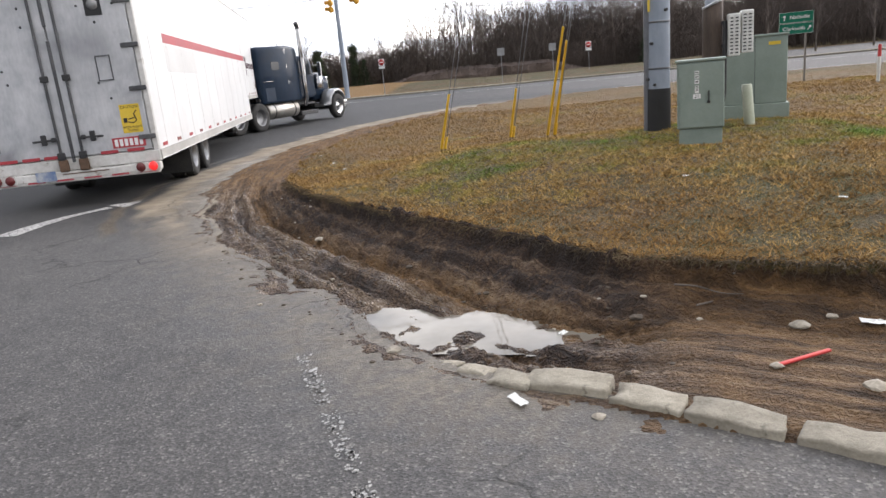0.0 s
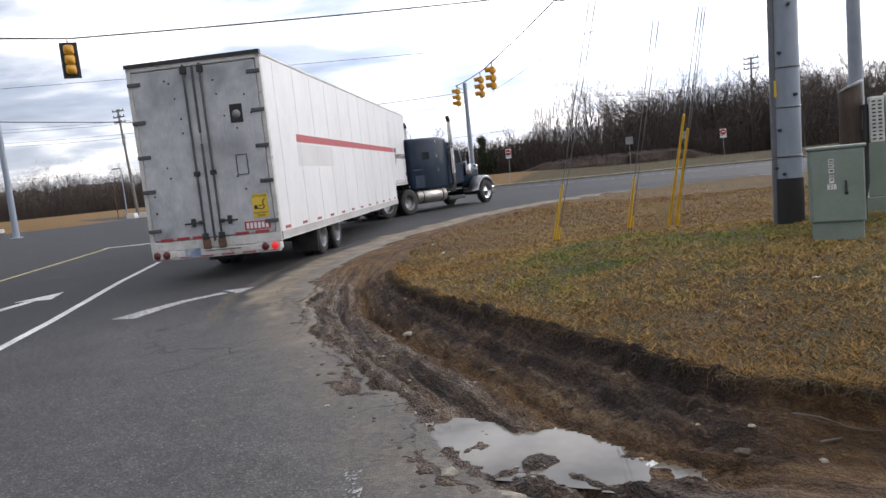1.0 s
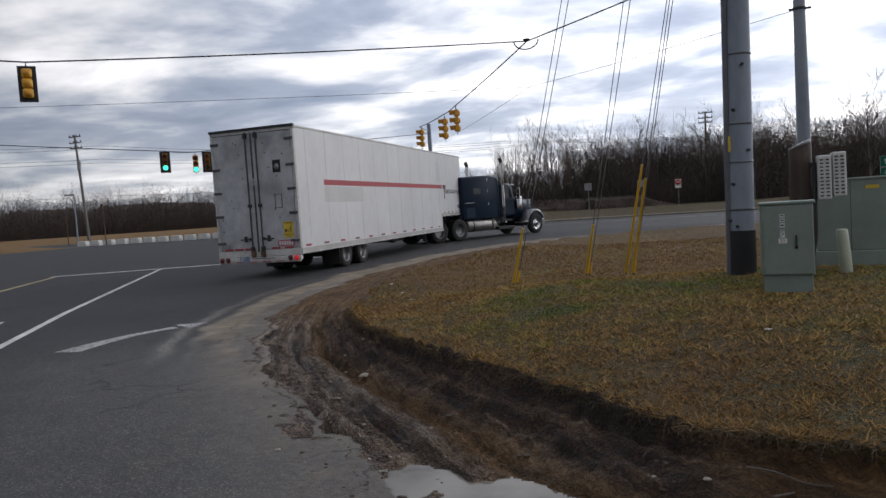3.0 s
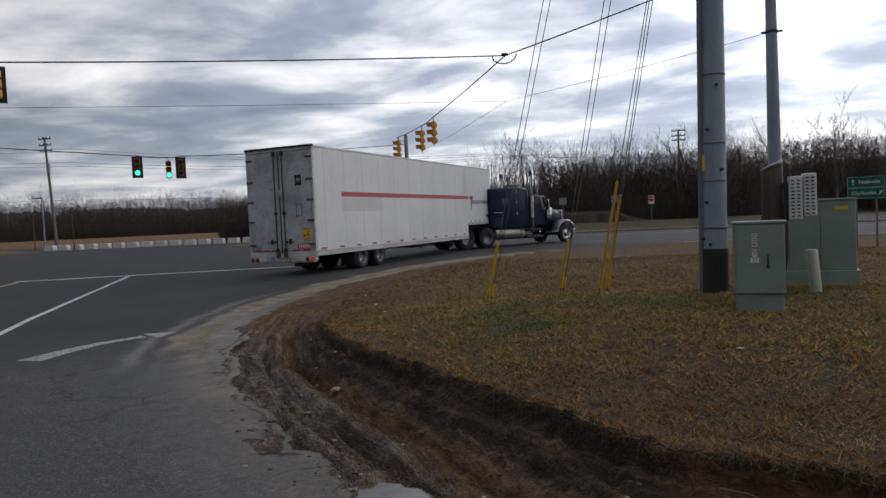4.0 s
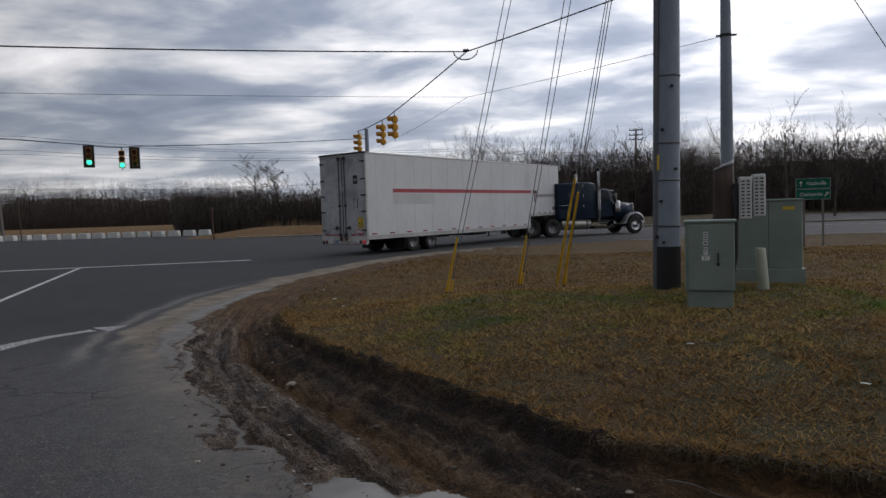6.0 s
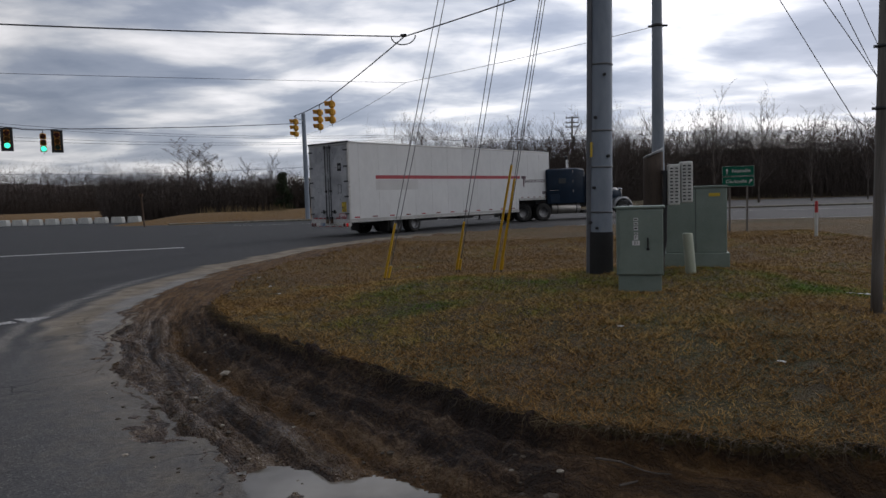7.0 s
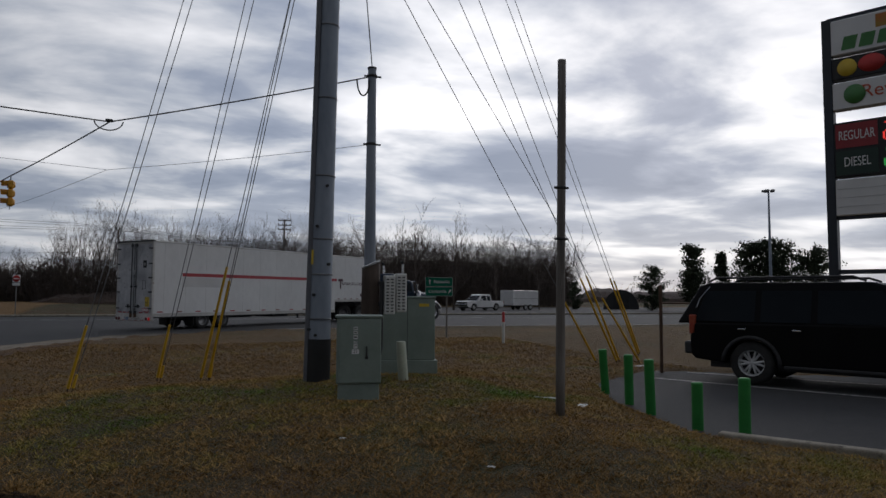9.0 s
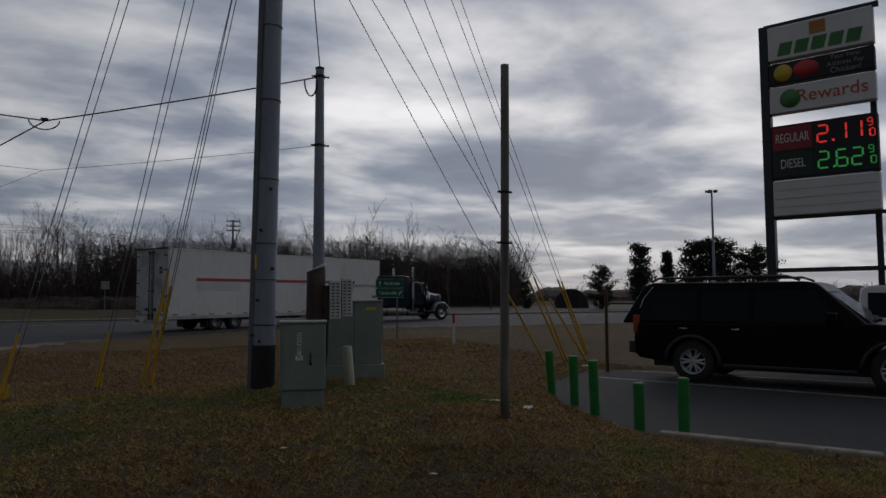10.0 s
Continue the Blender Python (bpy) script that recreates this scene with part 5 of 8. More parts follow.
    def hood(x, w, z1):
        pts = []
        for k in range(9):
            a = math.pi * k / 8
            pts.append((x, w * math.cos(a) * (0.86 + 0.14 * abs(math.cos(a))), z1 - 0.30 + 0.30 * math.sin(a)))
        return pts + [(x, -w, 0.9), (x, w, 0.9)]
    loft(bm, [hood(4.85, 0.80, 2.02), hood(5.1, 0.76, 2.0), hood(6.0, 0.62, 1.92), hood(6.55, 0.56, 1.86)])
    hd = part("hood", bm, TRUCK_BLUE, T)
    bm = B()
    box(bm, 6.5, 6.66, -0.54, 0.54, 0.72, 1.82, 0.05, 2)
    g = part("grille", bm, CHROME, T, "tall chrome radiator grille")
    bm = B()
    for k in range(14):
        box(bm, 6.655, 6.67, -0.46 + k * 0.068, -0.44 + k * 0.068, 0.8, 1.68)
    part("grille_bars", bm, DARK, g)
    bm = B()
    box(bm, 6.7, 6.95, -1.2, 1.2, 0.38, 0.75, 0.05, 2)
    part("front_bumper", bm, CHROME, T)
    for sd in (-1, 1):
        # air cleaner
        bm = B()
        lathe(bm, [(0.05, 1.32), (0.19, 1.34), (0.2, 1.4), (0.2, 1.92), (0.17, 1.98), (0.05, 2.0)], 20, "z")
        bmesh.ops.translate(bm, verts=bm.verts[:], vec=(5.12, sd * 1.0, 0))
        part("air_cleaner", bm, CHROME, T)
        # fender as an arched band
        bm = B()
        ring_a, w0, w1 = [], sd * 0.62, sd * 1.19
        secs = []
        for k in range(13):
            a = radians(-8 + k * 15.5)
            secs.append([(6.3 + 0.70 * math.cos(a), w0, 0.62 + 0.66 * math.sin(a)), (6.3 + 0.70 * math.cos(a), w1 - sd * 0.05, 0.62 + 0.66 * math.sin(a)), (6.3 + 0.64 * math.cos(a), w1, 0.6 + 0.6 * math.sin(a)), (6.3 + 0.60 * math.cos(a), w1 - sd * 0.03, 0.6 + 0.55 * math.sin(a)), (6.3 + 0.62 * math.cos(a), w0, 0.6 + 0.58 * math.sin(a))])
        secs.append([(5.2, w0, 0.68), (5.2, w1 - sd * 0.1, 0.68), (5.2, w1 - sd * 0.08, 0.63), (5.2, w1 - sd * 0.1, 0.58), (5.2, w0, 0.58)])
        loft(bm, secs)
        bmesh.ops.recalc_face_normals(bm, faces=bm.faces[:])
        f = part("fender", bm, FENDER_GREY, T, "silver-grey front fender")
        bm = B()
        box(bm, 6.52, 6.72, sd * 0.86 - 0.16, sd * 0.86 + 0.16, 1.05, 1.27, 0.04, 2)
        part("headlight", bm, CHROME, f)
        # fuel tank and straps
        bm = B()
        lathe(bm, [(0.02, 0), (0.27, 0.0), (0.31, 0.03), (0.31, 1.95), (0.27, 1.98), (0.02, 1.98)], 24, "y")
        bmesh.ops.rotate(bm, verts=bm.verts[:], cent=(0, 0, 0), matrix=Matrix.Rotation(radians(-90), 3, "Z"))
        bmesh.ops.translate(bm, verts=bm.verts[:], vec=(1.25, sd * 0.9, 0.68))
        tk = part("fuel_tank", bm, TANK, T, "dull aluminium fuel tank")
        for x in (1.6, 2.9):
            bm = B()
            lathe(bm, [(0.3, 0), (0.318, 0.0), (0.318, 0.06), (0.3, 0.06)], 24, "y")
            bmesh.ops.rotate(bm, verts=bm.verts[:], cent=(0, 0, 0), matrix=Matrix.Rotation(radians(-90), 3, "Z"))
            bmesh.ops.translate(bm, verts=bm.verts[:], vec=(x, sd * 0.9, 0.68))
            part("strap", bm, DARK, tk)
        # exhaust stack with heat shield and curved tip
        bm = B()
        x, y = 3.72, sd * 1.25
        tube(bm, [(x, y - sd * 0.1, 0.75), (x, y, 1.0), (x, y, 3.62), (x, y, 3.78)], [0.07, 0.085, 0.085, 0.085], 16)
        st = part("exhaust_stack", bm, CHROME, T)
        bm = B()
        tube(bm, [(x, y, 3.74), (x - 0.02, y, 3.84), (x - 0.10, y, 3.96)], [0.09, 0.092, 0.092], 16)
        part("stack_tip", bm, DARK, st)
        bm = B()
        tube(bm, [(x, y, 1.5), (x, y, 2.6)], 0.108, 16)
        part("heat_shield", bm, CHROME, st)
        bm = B()
        box(bm, 3.4, 4.6, sd * 0.8 - 0.35, sd * 0.8 + 0.36, 0.36, 0.52, 0.02, 1), box(bm, 3.4, 4.5, sd * 0.85 - 0.25, sd * 0.85 + 0.28, 0.75, 0.84, 0.02, 1)
        part("step_box", bm, DARK, T)
        # quarter fenders and lamps behind the sleeper
        bm = B()
        for k in range(3):
            tube(bm, [(0.86, sd * (0.75 + 0.16 * k), 1.13), (0.80, sd * (0.75 + 0.16 * k), 1.13)], 0.065, 12)
        part("air_tanks", bm, DARK, T)
    bm = B()
    for sd in (-1, 1):
        box(bm, -1.5, 6.6, sd * 0.43 - 0.045, sd * 0.43 + 0.045, 0.78, 1.02)
    for x in (-1.45, -0.4, 0.6, 2.0, 3.6, 5.6):
        box(bm, x, x + 0.1, -0.43, 0.43, 0.8, 1.0)
    for x in (-0.65, 0.65, 6.3):
        tube(bm, [(x, -1.0, 0.52), (x, 1.0, 0.52)], 0.08, 8)
    part("frame", bm, DARK, T)
    bm = B()
    box(bm, -0.5, 0.5, -0.45, 0.45, 1.02, 1.24, 0.03, 1)
    part("fifth_wheel", bm, DARK, T)
    for sd in (-1, 1):
        bm = B()
        box(bm, -1.52, -1.49, sd * 0.85 - 0.32, sd * 0.85 + 0.32, 0.25, 0.95)
        part("mud_flap", bm, RUBBER, T)
    spin = []
    for x in (-0.65, 0.65):
        for sd in (-1, 1):
            spin.append((wheel(T, x, sd * 1.1, 0.52, 0.26, sd, dual=True, rimmat=RIM), x, sd * 1.1, 0.52))
    for sd in (-1, 1):
        spin.append((wheel(T, 6.3, sd * 1.04, 0.52, 0.29, sd, front=True, rimmat=CHROME), 6.3, sd * 1.04, 0.52))
    return T, spin


trailer, trailer_wheels = build_trailer()
tractor, tractor_wheels = build_tractor()


# ---- poles, cabinets and wires on the grass corner ----
def steel_pole():
    x, y = 2.64, 11.58
    z0 = ground_z(x, y) - 0.05
    T = thing("utility_pole", "tall tapered galvanised steel pole with black wrap at its foot", "utility pole", pose(x, y, z0, 0, 1.0))
    bm = B()
    tube(bm, [(0, 0, 0), (0, 0, 16.5)], [0.178, 0.085], 20)
    part("shaft", bm, GALV, T)
    bm = B()
    tube(bm, [(0, 0, 0.0), (0, 0, 0.66)], [0.188, 0.185], 24)
    part("foot_wrap", bm, BLACK_WRAP, T, "black protective wrap")
    bm = B()
    box(bm, -0.205, -0.125, -0.10, -0.02, 0, 16, 0.02, 1)
    part("conduit", bm, CONDUIT, T)
    for zz in (0.95, 1.6, 2.12, 3.06, 4.23, 5.35, 6.5):
        bm = B()
        r = 0.178 - 0.093 * zz / 16.5
        lathe(bm, [(r + 0.001, zz - 0.012), (r + 0.008, zz - 0.012), (r + 0.008, zz + 0.012), (r + 0.001, zz + 0.012)], 20, "z")
        part("band", bm, STRAND, T)
    for zz, a in ((0.72, 250), (0.8, 215), (1.3, 235), (1.75, 300), (2.3, 240), (2.9, 280)):
        bm = B()
        r = 0.178 - 0.093 * zz / 16.5
        ca, sa = math.cos(radians(a)), math.sin(radians(a))
        tube(bm, [(ca * r * 0.9, sa * r * 0.9, zz), (ca * (r + 0.035), sa * (r + 0.035), zz)], 0.022, 10)
        part("bolt", bm, DARK, T)
    bm = B()
    box(bm, -0.16, -0.13, -0.165, -0.15, 1.74, 1.95)
    part("tag_strip", bm, CAUTION, T)
    return x, y, z0


PX, PY, PZ = steel_pole()


def stub_pole():
    x, y = 3.40, 11.15
    z0 = ground_z(x, y) - 0.05
    T = thing("stub_pole", "short dark brown wooden stub with off-white louvred boxes", "pole", pose(x, y, z0))
    bm = B()
    n, rings = 18, []
    for k in range(7):
        z = 1.73 * k / 6
        r = 0.142 - 0.008 * k / 6
        rings.append([(-0.06 + math.cos(2 * math.pi * j / n) * r * (1 + 0.03 * math.sin(4 * j + k)), math.sin(2 * math.pi * j / n) * r * (1 + 0.03 * math.cos(3 * j)), z + (0.045 * math.cos(2 * math.pi * j / n) if k == 6 else 0)) for j in range(n)])
    loft(bm, rings)
    part("trunk", bm, WOOD_BROWN, T, "dark brown creosoted wood")
    bm = B()
    tube(bm, [(-0.06, 0, 1.735), (-0.063, 0, 1.757)], 0.147, 18)
    bmesh.ops.rotate(bm, verts=bm.verts[:], cent=(-0.06, 0, 1.74), matrix=Matrix.Rotation(radians(-17), 3, "Y"))
    part("cap", bm, SIGN_GREY, T, "tilted grey metal cap")
    bm = B()
    tube(bm, [(-0.03, -0.16, 0.0), (0.06, -0.15, 0.55), (0.075, -0.13, 1.5)], 0.03, 10)
    part("conduit", bm, DARK, T)
    for k, (dx, dz, w) in enumerate(((0.10, 1.03, 0.15), (0.265, 1.06, 0.15))):
        bm = B()
        box(bm, dx, dx + w, -0.24, -0.08, dz, dz + 0.55, 0.015, 2)
        mb = part("meter_box", bm, OFFWHITE, T, "off-white louvred plastic box")
        for q in range(11):
            for c in range(2):
                bm = B()
                box(bm, dx + 0.018 + c * (w / 2 - 0.01), dx + 0.055 + c * (w / 2 - 0.01), -0.247, -0.236, dz + 0.035 + q * 0.045, dz + 0.052 + q * 0.045)
                part("louvre", bm, DARK, mb)
    for zz in (1.15, 1.45):
        bm = B()
        box(bm, 0.03, 0.28, -0.1, -0.05, zz, zz + 0.05)
        part("bracket", bm, DARK, T)


stub_pole()


def strain_pole():
    """Pole that carries the signal cable, farther back towards the cross road."""
    x, y, top = 5.52, 22.86, 8.95
    z0 = ground_z(x, y) - 0.05
    T = thing("signal_pole", "grey steel pole holding up the traffic signal cable", "pole", pose(x, y, z0))
    bm = B()
    tube(bm, [(0, 0, 0), (0, 0, top - z0)], [0.205, 0.132], 18)
    part("shaft", bm, GALV, T)
    bm = B()
    lathe(bm, [(0.136, top - z0 - 0.06), (0.145, top - z0 - 0.05), (0.145, top - z0), (0.02, top - z0 + 0.03)], 18, "z")
    part("cap", bm, DARK, T)
    for zz in (6.45, 8.66):
        bm = B()
        lathe(bm, [(0.14, zz - z0 - 0.04), (0.165, zz - z0 - 0.04), (0.165, zz - z0 + 0.04), (0.14, zz - z0 + 0.04)], 16, "z")
        tube(bm, [(-0.26, 0, zz - z0), (0.3, 0, zz - z0)], 0.03, 8)
        part("cable_clamp", bm, DARK, T)
    return x, y


SX, SY = strain_pole()


def wood_pole():
    x, y = 4.90, 8.25
    z0 = ground_z(x, y) - 0.05
    T = thing("wooden_pole", "short weathered grey wooden pole standing in the grass", "pole", pose(x, y, z0, 0.6, 0.4))
    bm = B()
    n, rings = 14, []
    for k in range(9):
        z = 4.0 * k / 8
        r = 0.05 - 0.004 * k / 8
        rings.append([(math.cos(2 * math.pi * j / n) * r * (1 + 0.04 * math.sin(3 * j + k)), math.sin(2 * math.pi * j / n) * r * (1 + 0.04 * math.cos(2 * j + k)), z) for j in range(n)])
    loft(bm, rings)
    part("shaft", bm, WOOD_GREY, T)
    for zz in (1.98, 2.55):
        bm = B()
        lathe(bm, [(0.047, zz - 0.015), (0.054, zz - 0.015), (0.054, zz + 0.015), (0.047, zz + 0.015)], 14, "z")
        box(bm, 0.05, 0.085, -0.012, 0.012, zz - 0.012, zz + 0.012), box(bm, -0.085, -0.05, -0.012, 0.012, zz - 0.012, zz + 0.012)
        part("clamp", bm, DARK, T)


wood_pole()


def small_cabinet():
    """Grey-green pedestal with a door facing the road."""
    ang = -10
    x, y = 2.63, 9.55
    z0 = ground_z(x + 0.25, y + 0.2) - 0.04
    T = thing("utility_cabinet", "grey-green metal utility cabinet with white stickers on its door", "utility cabinet", pose(x, y, z0, 0, 0, ang))
    H, W, D = 1.045, 0.53, 0.42
    bm = B()
    box(bm, 0.02, W - 0.02, 0.02, D - 0.02, 0, 0.235, 0.012, 2)
    part("plinth", bm, CAB_GREEN, T)
    bm = B()
    box(bm, 0, W, 0, D, 0.235, H - 0.03, 0.01, 2)
    part("housing", bm, CAB_GREEN, T)
    bm = B()
    box(bm, -0.02, W + 0.02, -0.02, D + 0.02, H - 0.03, H, 0.01, 2)
    part("lid", bm, CAB_GREEN, T)
    bm = B()
    box(bm, 0.035, W - 0.008, -0.012, 0.004, 0.25, H - 0.045, 0.006, 2)
    d = part("door", bm, CAB_GREEN, T)
    for zz in (0.32, 0.58, 0.86):
        bm = B()
        tube(bm, [(0.028, -0.012, zz), (0.028, -0.012, zz + 0.07)], 0.009, 8)
        part("hinge", bm, CAB_GREEN, T)
    bm = B()
    box(bm, 0.35, 0.365, -0.04, -0.012, 0.56, 0.68, 0.005, 1), box(bm, 0.34, 0.375, -0.022, -0.012, 0.53, 0.56, 0.004, 1)
    part("door_handle", bm, DARK, d, "dark lever handle")
    for k, (zz, hh, ww) in enumerate(((0.875, 0.035, 0.05), (0.825, 0.035, 0.05), (0.765, 0.045, 0.05), (0.72, 0.02, 0.04), (0.655, 0.055, 0.045), (0.59, 0.055, 0.085))):
        bm = B()
        box(bm, 0.225 - ww / 2, 0.225 + ww / 2, -0.0155, -0.012, zz, zz + hh)
        st = part("sticker", bm, SIGN_WHITE, d, "small white sticker")
        if k == 4:
            words("print", "P", 0.055, BLACK, st, pose(0.225, -0.0158, zz + 0.028, 90), thick=0.0008)
        elif k == 5:
            words("print", "21", 0.055, BLACK, st, pose(0.225, -0.0158, zz + 0.028, 90), thick=0.0008)
        else:
            bm = B()
            box(bm, 0.225 - ww * 0.35, 0.225 + ww * 0.35, -0.0168, -0.0155, zz + hh * 0.3, zz + hh * 0.7)
            part("print_bar", bm, BLACK, st)


small_cabinet()


def big_cabinet():
    x, y = 3.72, 12.28
    z0 = ground_z(x + 0.4, y + 0.2) - 0.04
    T = thing("transformer_cabinet", "large grey-green pad-mounted metal cabinet beside the poles", "utility cabinet", pose(x, y, z0, 0, 0, -10))
    bm = B()
    box(bm, -0.02, 0.92, -0.02, 0.72, 0, 0.26, 0.012, 2)
    part("base", bm, CAB_GREEN, T)
    bm = B()
    box(bm, 0, 0.88, 0, 0.7, 0.26, 1.27, 0.015, 2)
    hs = part("housing", bm, CAB_GREEN, T)
    bm = B()
    box(bm, -0.015, 0.895, -0.015, 0.715, 1.25, 1.285, 0.01, 2)
    part("lid", bm, CAB_GREEN, T)
    bm = B()
    box(bm, 0.62, 0.78, -0.004, 0.002, 1.12, 1.17)
    part("label", bm, CAUTION, hs, "faded yellow warning label")
    bm = B()
    box(bm, 0.43, 0.436, -0.004, 0.002, 0.28, 1.24)
    part("door_seam", bm, DARK, hs)


big_cabinet()


def grey_bollard():
    x, y = 3.88, 11.33
    z0 = ground_z(x, y) - 0.05
    bm = B()
    tube(bm, [(0, 0, 0), (-0.05, 0, 0.60), (-0.05, 0, 0.615)], [0.075, 0.072, 0.06], 16)
    tagged(part("guard_post", bm, CAB_PALE, m=pose(x, y, z0)), "pale green steel guard post, slightly leaning", "bollard")


grey_bollard()

# green bollards along the parking lot
for x, y, hgt, lean in ((7.3, 11.46, 0.70, -4), (7.06, 10.36, 0.75, -1), (6.86, 9.5, 0.76, -2), (6.78, 8.41, 0.585, 0), (7.04, 7.92, 0.685, 0.5)):
    T = thing("bollard", "green painted steel bollard at the edge of the lot", "bollard", pose(x, y, ground_z(x, y) - 0.04, 0, lean), "green bollards")
    bm = B()
    tube(bm, [(0, 0, 0), (0, 0, hgt + 0.05)], 0.066, 18)
    part("post", bm, GREEN_POST, T)
    bm = B()
    lathe(bm, [(0.068, hgt + 0.035), (0.068, hgt + 0.052), (0.05, hgt + 0.062), (0.002, hgt + 0.064)], 18, "z")
    part("cap", bm, GREEN_POST, T)


def lot_kerb():
    pts = [(6.6, 7.82), (7.87, 6.08), (9.6, 3.7), (12.0, 0.4), (15, -3.6)]
    for (ax, ay), (bx, by) in zip(pts, pts[1:]):
        ln, ang = math.hypot(bx - ax, by - ay), math.degrees(math.atan2(by - ay, bx - ax))
        bm = B()
        box(bm, 0.01, ln - 0.01, -0.08, 0.08, 0, 0.15, 0.03, 3)
        tagged(part("lot_kerb", bm, CONCRETE, m=pose(ax, ay, 0.02, 0, 0, ang)), "pale concrete kerb of the parking lot", "kerb", "lot kerb", "structure")


lot_kerb()
strip("bay_line", [(9.3, 13.2), (11.6, 9.4), (14.5, 4.6)], 0.1, PAINT_WORN, "worn white line of a parking bay", z=0.07)
strip("bay_line", [(10.6, 13.9), (13.0, 10.9), (17, 5.6)], 0.1, PAINT_WORN, "worn white line of a parking bay", z=0.07)


# guy wires in yellow guards
def guy(base, attach, guard, r=0.007):
    x, y = base
    z = ground_z(x, y) - 0.03
    a, b = Vector((x, y, z)), Vector((PX + 0.0175 * attach, PY, attach))
    d = (b - a).normalized()
    T = thing("guy_wire", "steel guy wire with a yellow plastic guard at its foot", "guy wire", pose(x, y, z), "guy wires")
    bm = B()
    tube(bm, [(0, 0, 0), b - a], r, 6)
    part("strand", bm, STRAND, T)
    bm = B()
    tube(bm, [d * 0.12, d * (0.12 + guard)], [0.029, 0.022], 10)
    part("guard", bm, YELLOW_GUARD, T)
    bm = B()
    tube(bm, [(0, 0, -0.05), d * 0.16], 0.012, 8)
    part("anchor_rod", bm, RUST, T)


for base, att, gd in (((-1.30, 14.8), 15.4, 1.15), ((-1.22, 14.78), 14.45, 0.25), ((0.04, 15.95), 13.15, 1.1), ((0.1, 15.92), 12.0, 0.25), ((0.86, 15.5), 9.35, 2.3), ((1.0, 15.48), 9.65, 2.0), ((1.02, 15.5), 9.15, 0.25)):
    guy(base, att, gd)
for base, att, gd in (((9.97, 16.54), 8.2, 2.5), ((10.95, 16.19), 8.6, 2.2), ((10.29, 16.11), 10.5, 2.5), ((10.5, 16.35), 11.8, 2.5), ((12.04, 17.95), 13.15, 2.6), ((12.28, 18.27), 13.95, 2.5)):
    guy(base, att, gd)


def rusty_post():
    x, y = 10.04, 13.95
    z0 = ground_z(x, y) - 0.05
    T = thing("fence_post", "rusty steel post with a top rail beside the lot", "fence post", pose(x, y, z0))
    bm = B()
    tube(bm, [(0, 0, 0), (0, 0, 1.92)], 0.035, 10)
    part("post", bm, RUST, T)
    bm = B()
    tube(bm, [(0, 0, 1.55), (3.2, 0.6, 1.5)], 0.02, 8)
    part("rail", bm, RUST, T)


rusty_post()


# traffic signals and span wires
def span(name, pts, r, label, mat=WIRE, sag=0.0, cat="cable"):
    full = []
    for (a, b) in zip(pts, pts[1:]):
        a, b = Vector(a), Vector(b)
        for k in range(10):
            t = k / 10
            q = a.lerp(b, t)
            full.append(q - Vector((0, 0, sag * 4 * t * (1 - t))))
    full.append(Vector(pts[-1]))
    bm = B()
    tube(bm, full, r, 6)
    return tagged(part(name, bm, mat), label, cat, kind="structure")


KNOT = (-2.5, 25.3, 7.15)
SIGPOLE = (-17.3, 59.4)
STOP_TOP = (SX, SY, 8.66)
span("span_wire", [STOP_TOP, KNOT], 0.022, "thick black signal cable between poles", sag=0.05)
span("span_wire", [KNOT, (-7.4, 32.9, 6.35), (-8.8, 35.6, 6.4), (-11.9, 41.0, 6.6), (SIGPOLE[0], SIGPOLE[1], 8.5)], 0.022, "thick black signal cable between poles", sag=0.04)
span("span_wire", [KNOT, (-14.6, 16.1, 6.28), (-33, 2.2, 7.6)], 0.022, "thick black signal cable across the road", sag=0.06)
span("span_wire", [(-44, 24, 8.0), (-27.2, 37.1, 6.25), (-25.2, 38.6, 6.2), (SIGPOLE[0], SIGPOLE[1], 8.3)], 0.025, "thick black signal cable across the road", sag=0.1)
span("tether_wire", [(SX, SY, 6.45), (-3.45, 30.8, 6.5), (-24.0, 19.9, 6.4)], 0.008, "thin tether cable", sag=0.05)
span("tether_wire", [(-3.45, 30.8, 6.5), (SIGPOLE[0], SIGPOLE[1], 7.2)], 0.008, "thin tether cable", sag=0.2)
span("drop_wire", [(SX, SY, 8.95), (4.74, 23.5, 18.9)], 0.018, "thin black service cable")
bm = B()
pts = [(KNOT[0] + 0.42 * math.cos(a) , KNOT[1] - 0.2, KNOT[2] - 0.02 + 0.30 * math.sin(a)) for a in [math.pi + k * math.pi / 10 for k in range(11)]]
tube(bm, pts, 0.02, 6)
box(bm, KNOT[0] - 0.1, KNOT[0] + 0.1, KNOT[1] - 0.2, KNOT[1], KNOT[2] - 0.02, KNOT[2] + 0.05, 0.01, 1)
tagged(part("cable_loop", bm, WIRE), "slack loop and clamp on the signal cable", "cable")
bm = B()
pts = [(SX - 0.3 + 0.2 * math.cos(a), SY - 0.1, 8.5 + 0.52 * math.sin(a)) for a in [math.pi + k * math.pi / 10 for k in range(11)]]
tube(bm, pts, 0.025, 6)
tagged(part("cable_loop", bm, WIRE), "slack loop of cable at the pole top", "cable")
for i, (hy, z0, z1) in enumerate(((0.0, 13.2, 8.5), (0.6, 12.8, 8.2), (0.0, 11.4, 7.9), (0.3, 10.9, 7.7), (1.0, 6.4, 5.4))):
    span("power_line", [(-120, 52 + hy, z0 + 3), (-70, 78, z0), (-17 + 2 * i, 92, z1 + 1.5), (60, 110, z1)], 0.02, "distant overhead power line", sag=0.9)


